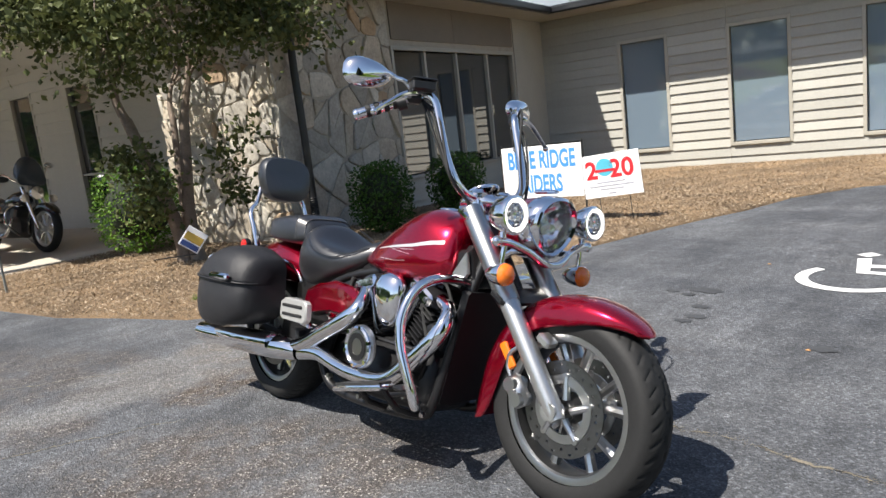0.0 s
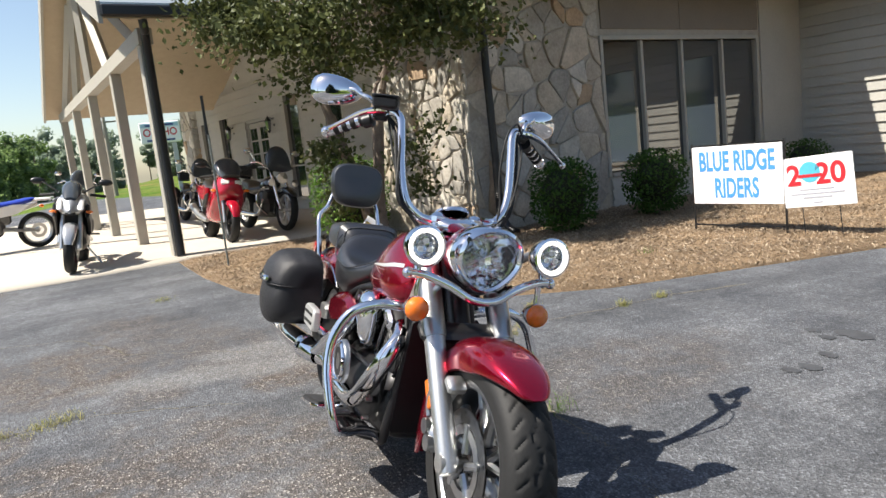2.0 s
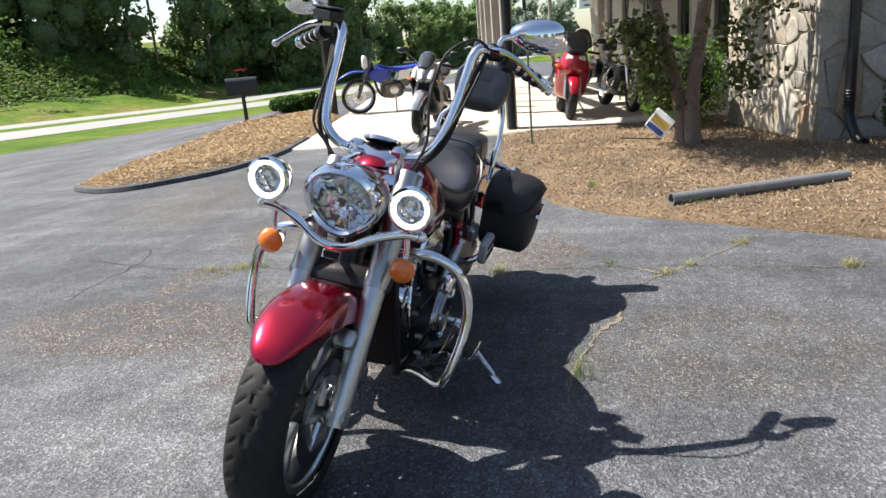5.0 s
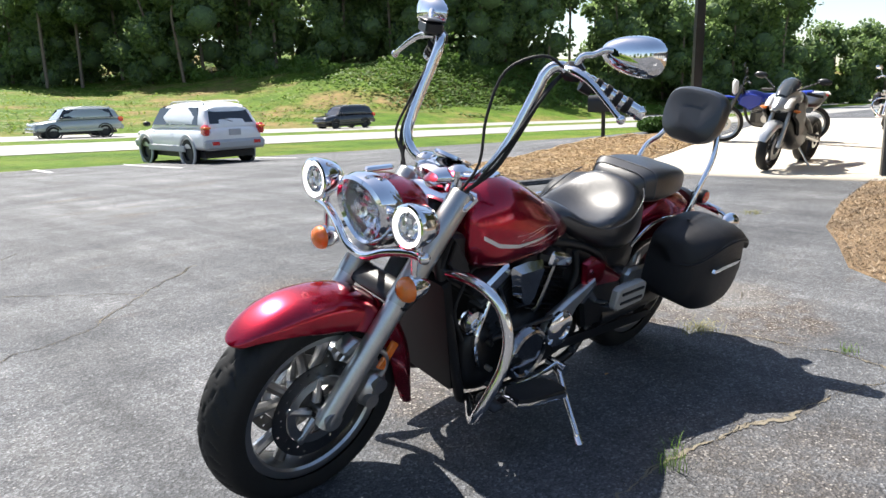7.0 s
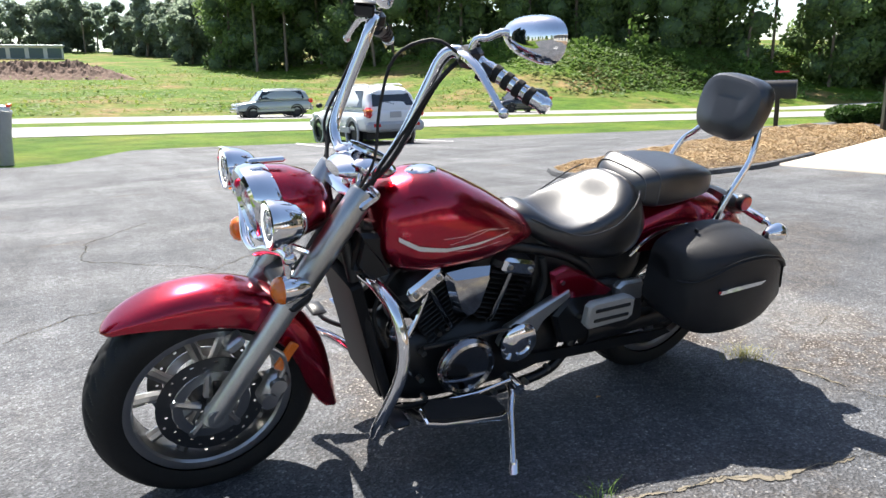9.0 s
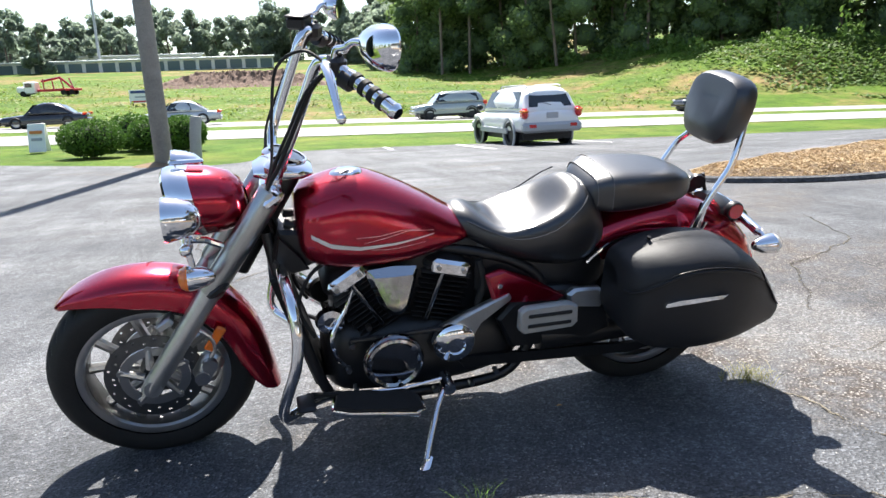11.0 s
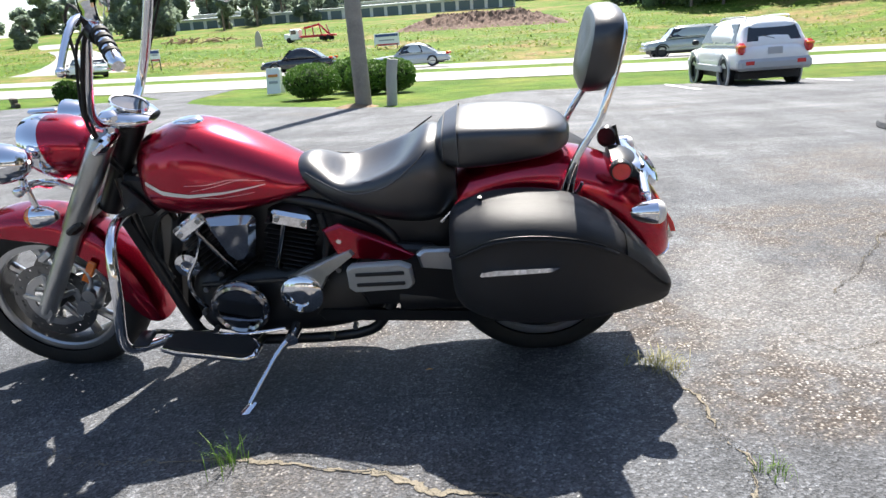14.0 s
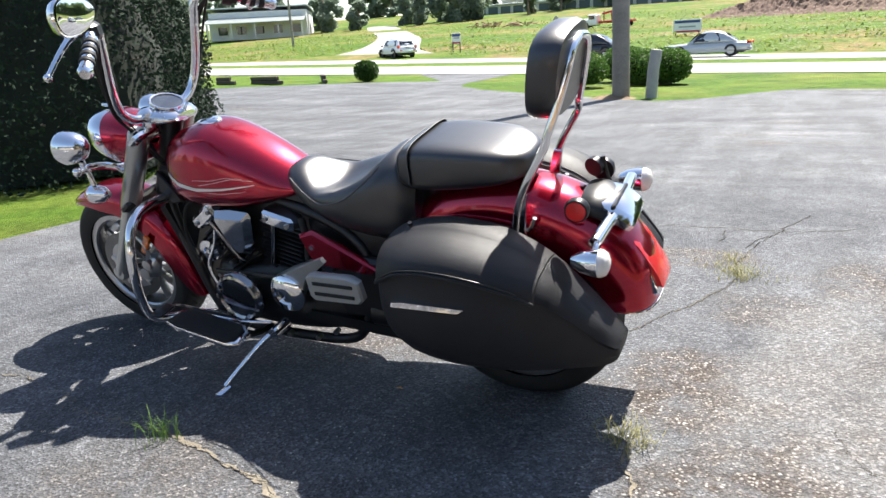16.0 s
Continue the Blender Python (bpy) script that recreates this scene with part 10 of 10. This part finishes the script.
def woods(name, line, step, rows, gap, h0, h1, leaf, per, label, seed, pine=0.15, material=WOODS):
    """A belt of trees: tapered trunks and crowns of leaf clumps, joined into one mass."""
    rng = np.random.default_rng(seed)
    g, trunks, inner = Geo(), Geo(), Geo()
    for row in range(rows):
        for x, y in along(line, step):
            d = math.hypot(x, y) or 1
            x, y = x + x / d * gap * row + rng.normal() * step * 0.35, y + y / d * gap * row + rng.normal() * step * 0.35
            z, h = ground_z(x, y), rng.uniform(h0, h1) * (1 + 0.06 * row)
            trunks.tube([(x, y, z - 0.5), (x + rng.normal() * 0.4, y, z + h * 0.5), (x + rng.normal() * 0.6, y, z + h * 0.85)], [0.22, 0.17, 0.06], 6, 1)
            slim = rng.random() < pine
            wide = h * rng.uniform(0.17, 0.25) * (0.6 if slim else 1.0) * (1.45 if material is WOODS_FAR else 1.0)
            lobes = []
            for c in range(8 if slim else 13):
                f = (c + rng.random()) / (8 if slim else 13)
                f = 0.4 + 0.55 * f if slim else 0.02 + 0.9 * f
                out = wide * (math.sin(math.pi * min(0.95, 0.2 + 0.68 * f)) ** 0.8) * rng.uniform(0.35, 0.95)
                a = rng.random() * 6.28
                lobes.append((x + out * math.cos(a), y + out * math.sin(a), z + h * f, h * rng.uniform(0.09, 0.145) * (0.7 if slim else 1.0)))
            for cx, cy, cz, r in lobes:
                # Added ball closes gaps in the lobe; its dark colour imitates shade.
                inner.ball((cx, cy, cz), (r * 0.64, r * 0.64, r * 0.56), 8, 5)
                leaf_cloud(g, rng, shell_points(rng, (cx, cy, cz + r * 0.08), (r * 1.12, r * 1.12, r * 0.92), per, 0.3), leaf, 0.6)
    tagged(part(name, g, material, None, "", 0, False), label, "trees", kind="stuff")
    tagged(part(name + "_inner", inner, WOODS_FAR_INNER if material is WOODS_FAR else WOODS_DARK, None, "", 60, False), "filler balls inside the crowns, coloured dark for shade", "trees", kind="stuff")
    tagged(part(name + "_trunks", trunks, BARK, None, "", 40, False), "tapered trunks of the wood", "trees", kind="stuff")


woods("wood_right", [(-26, -112), (-36, -98), (-48, -86), (-60, -80), (-71, -72), (-82, -63)], 4.2, 3, 5.0, 15, 22, 0.62, 190, "dense dark broadleaf wood beyond the field", 1)
woods("wood_bank", [(-80, -60), (-90, -54), (-102, -47), (-118, -42)], 5.0, 3, 6.0, 13, 21, 0.7, 170, "dense dark wood on the vine-covered bank", 2)
woods("wood_bank_end", [(-122, -42), (-150, -36), (-185, -30)], 5.0, 2, 7.0, 9, 16, 0.7, 120, "ragged end of the wood along the road", 12)
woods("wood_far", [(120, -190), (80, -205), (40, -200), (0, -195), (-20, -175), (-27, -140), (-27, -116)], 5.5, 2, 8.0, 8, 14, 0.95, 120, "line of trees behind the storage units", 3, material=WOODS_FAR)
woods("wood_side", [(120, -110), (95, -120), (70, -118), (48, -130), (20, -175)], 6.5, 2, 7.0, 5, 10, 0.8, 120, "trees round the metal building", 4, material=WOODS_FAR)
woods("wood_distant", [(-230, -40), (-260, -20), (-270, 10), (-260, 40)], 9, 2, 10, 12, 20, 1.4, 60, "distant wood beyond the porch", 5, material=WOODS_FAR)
# Last belt is added out of view, to fill the horizon for reflections.
woods("wood_behind", [(30, 60), (60, 45), (90, 10), (95, -30), (100, -70)], 8, 1, 8, 10, 15, 1.3, 50, "unseen trees added behind the viewer", 6)
g = Geo()
pts = []
n = 42000
while len(pts) < n:
    x, y = rng.uniform(-130, -27), rng.uniform(-72, -48.9)
    if rng.random() < smoothstep(-44, -60, x) * 0.95:
        pts.append((x, y, ground_z(x, y) + rng.random() * 0.35 + max(0, 0.9 * noise.noise((x * 0.22, y * 0.22, 1)))))
leaf_cloud(g, rng, np.array(pts), 0.5, 1.0, 0.35)
tagged(part("vines", g, KUDZU, None, "", 0, False), "bright green vines smothering the road bank", "vines", kind="stuff")
g = Geo()
pts = []
for line in ([(-38, -92), (-46, -82), (-55, -71), (-64, -61), (-74, -53)], [(-68, -55), (-84, -47.5), (-104, -45), (-125, -41)]):
    for cx, cy in along(line, 1.3):
        h = 0.5 + 3.2 * abs(noise.noise((cx * 0.15, cy * 0.15, 2))) + (4 if rng.random() < 0.06 else 0)
        cx, cy = cx + rng.normal(), cy + rng.normal()
        pts.append(shell_points(rng, (cx, cy, ground_z(cx, cy) + h * 0.4), (1.3, 1.3, h * 0.7), 90, 0.4))
leaf_cloud(g, rng, np.concatenate(pts), 0.5, 1.0)
tagged(part("vine_mounds", g, KUDZU, None, "", 0, False), "vine-draped trees at the wood's edge", "vines", kind="stuff")
# rough growth on the field
g, pts = Geo(), []
while len(pts) < 17000:
    x, y = rng.uniform(-60, 75), -48.9 - 62 * rng.random() ** 1.6
    if inside(x, y, SIDEROAD) or rng.random() > 0.5 + 0.9 * noise.noise((x * 0.12, y * 0.3, 4)):
        continue
    pts.append((x, y, ground_z(x, y) + 0.02 + rng.random() ** 2 * 0.35))
leaf_cloud(g, rng, np.array(pts), 0.36, 1.0, 0.35)
tagged(part("field_weeds", g, leafy("field_weed", (0.1, 0.17, 0.03), (0.26, 0.29, 0.08), trans=0.5), None, "", 0, False), "rough tall grass and weeds on the field", "grass", kind="stuff")

# ---- boards and stones of the walls ----
lap_boards(wall_wing, -10.5, 0.04, -0.1, EAVE - 0.03, WING_WINS, WING, "a")
lap_boards(wall_window, 2.36, WING - 0.02, -0.02, 0.44, [], 0.04, "b", 0.15)
# Brown header paint, darkened further to carry the eave's deep shade.
HEADER = paint("eave_shaded_brown_panel", (0.17, 0.145, 0.115), 0.75, vary=0.12, scale=2.0, fine=40, relief=0.15)
for b0, b1, z0, z1 in ((2.36, 4.0, 2.36, EAVE - 0.02), (4.008, 6.0, 2.36, EAVE - 0.02), (6.06, WING - 0.02, 0.45, EAVE - 0.02)):
    g = Geo()
    bbox(g, 0.028, 0.048, b0, b1, z0, z1, 0.003)
    part("wall_panel", g.moved(B0), HEADER if b1 < 6.05 else SIDING, wall_window, "smooth painted panel", 0)
lap_boards(wall_porch, 3.4, 15.9, 0.0, 3.1, PORCH_WINS, PORCH, "a", 0.2, SIDING_PALE)
stone_face(wall_window, 2.3, EAVE + 0.05, face_matrix(0.05, 0.0, 0.0, 0, 1, -1, 0), 3)
stone_face(wall_pier, 2.0, EAVE + 0.05, face_matrix(0.0, 0.05, 0.0, 1, 0, 0, -1), 5, 0.24)
stone_face(wall_porch, 1.4, EAVE, face_matrix(2.0, PORCH, 0.0, 1, 0, 0, -1), 8)
stone_face(wall_far, 0.4, 2.9, face_matrix(15.0, 1.5, 0.0, 0, 1, -1, 0), 9, 0.2)
stone_face(wall_far, 0.9, 2.9, face_matrix(15.0, 1.5, 0.0, 1, 0, 0, -1), 11, 0.3)
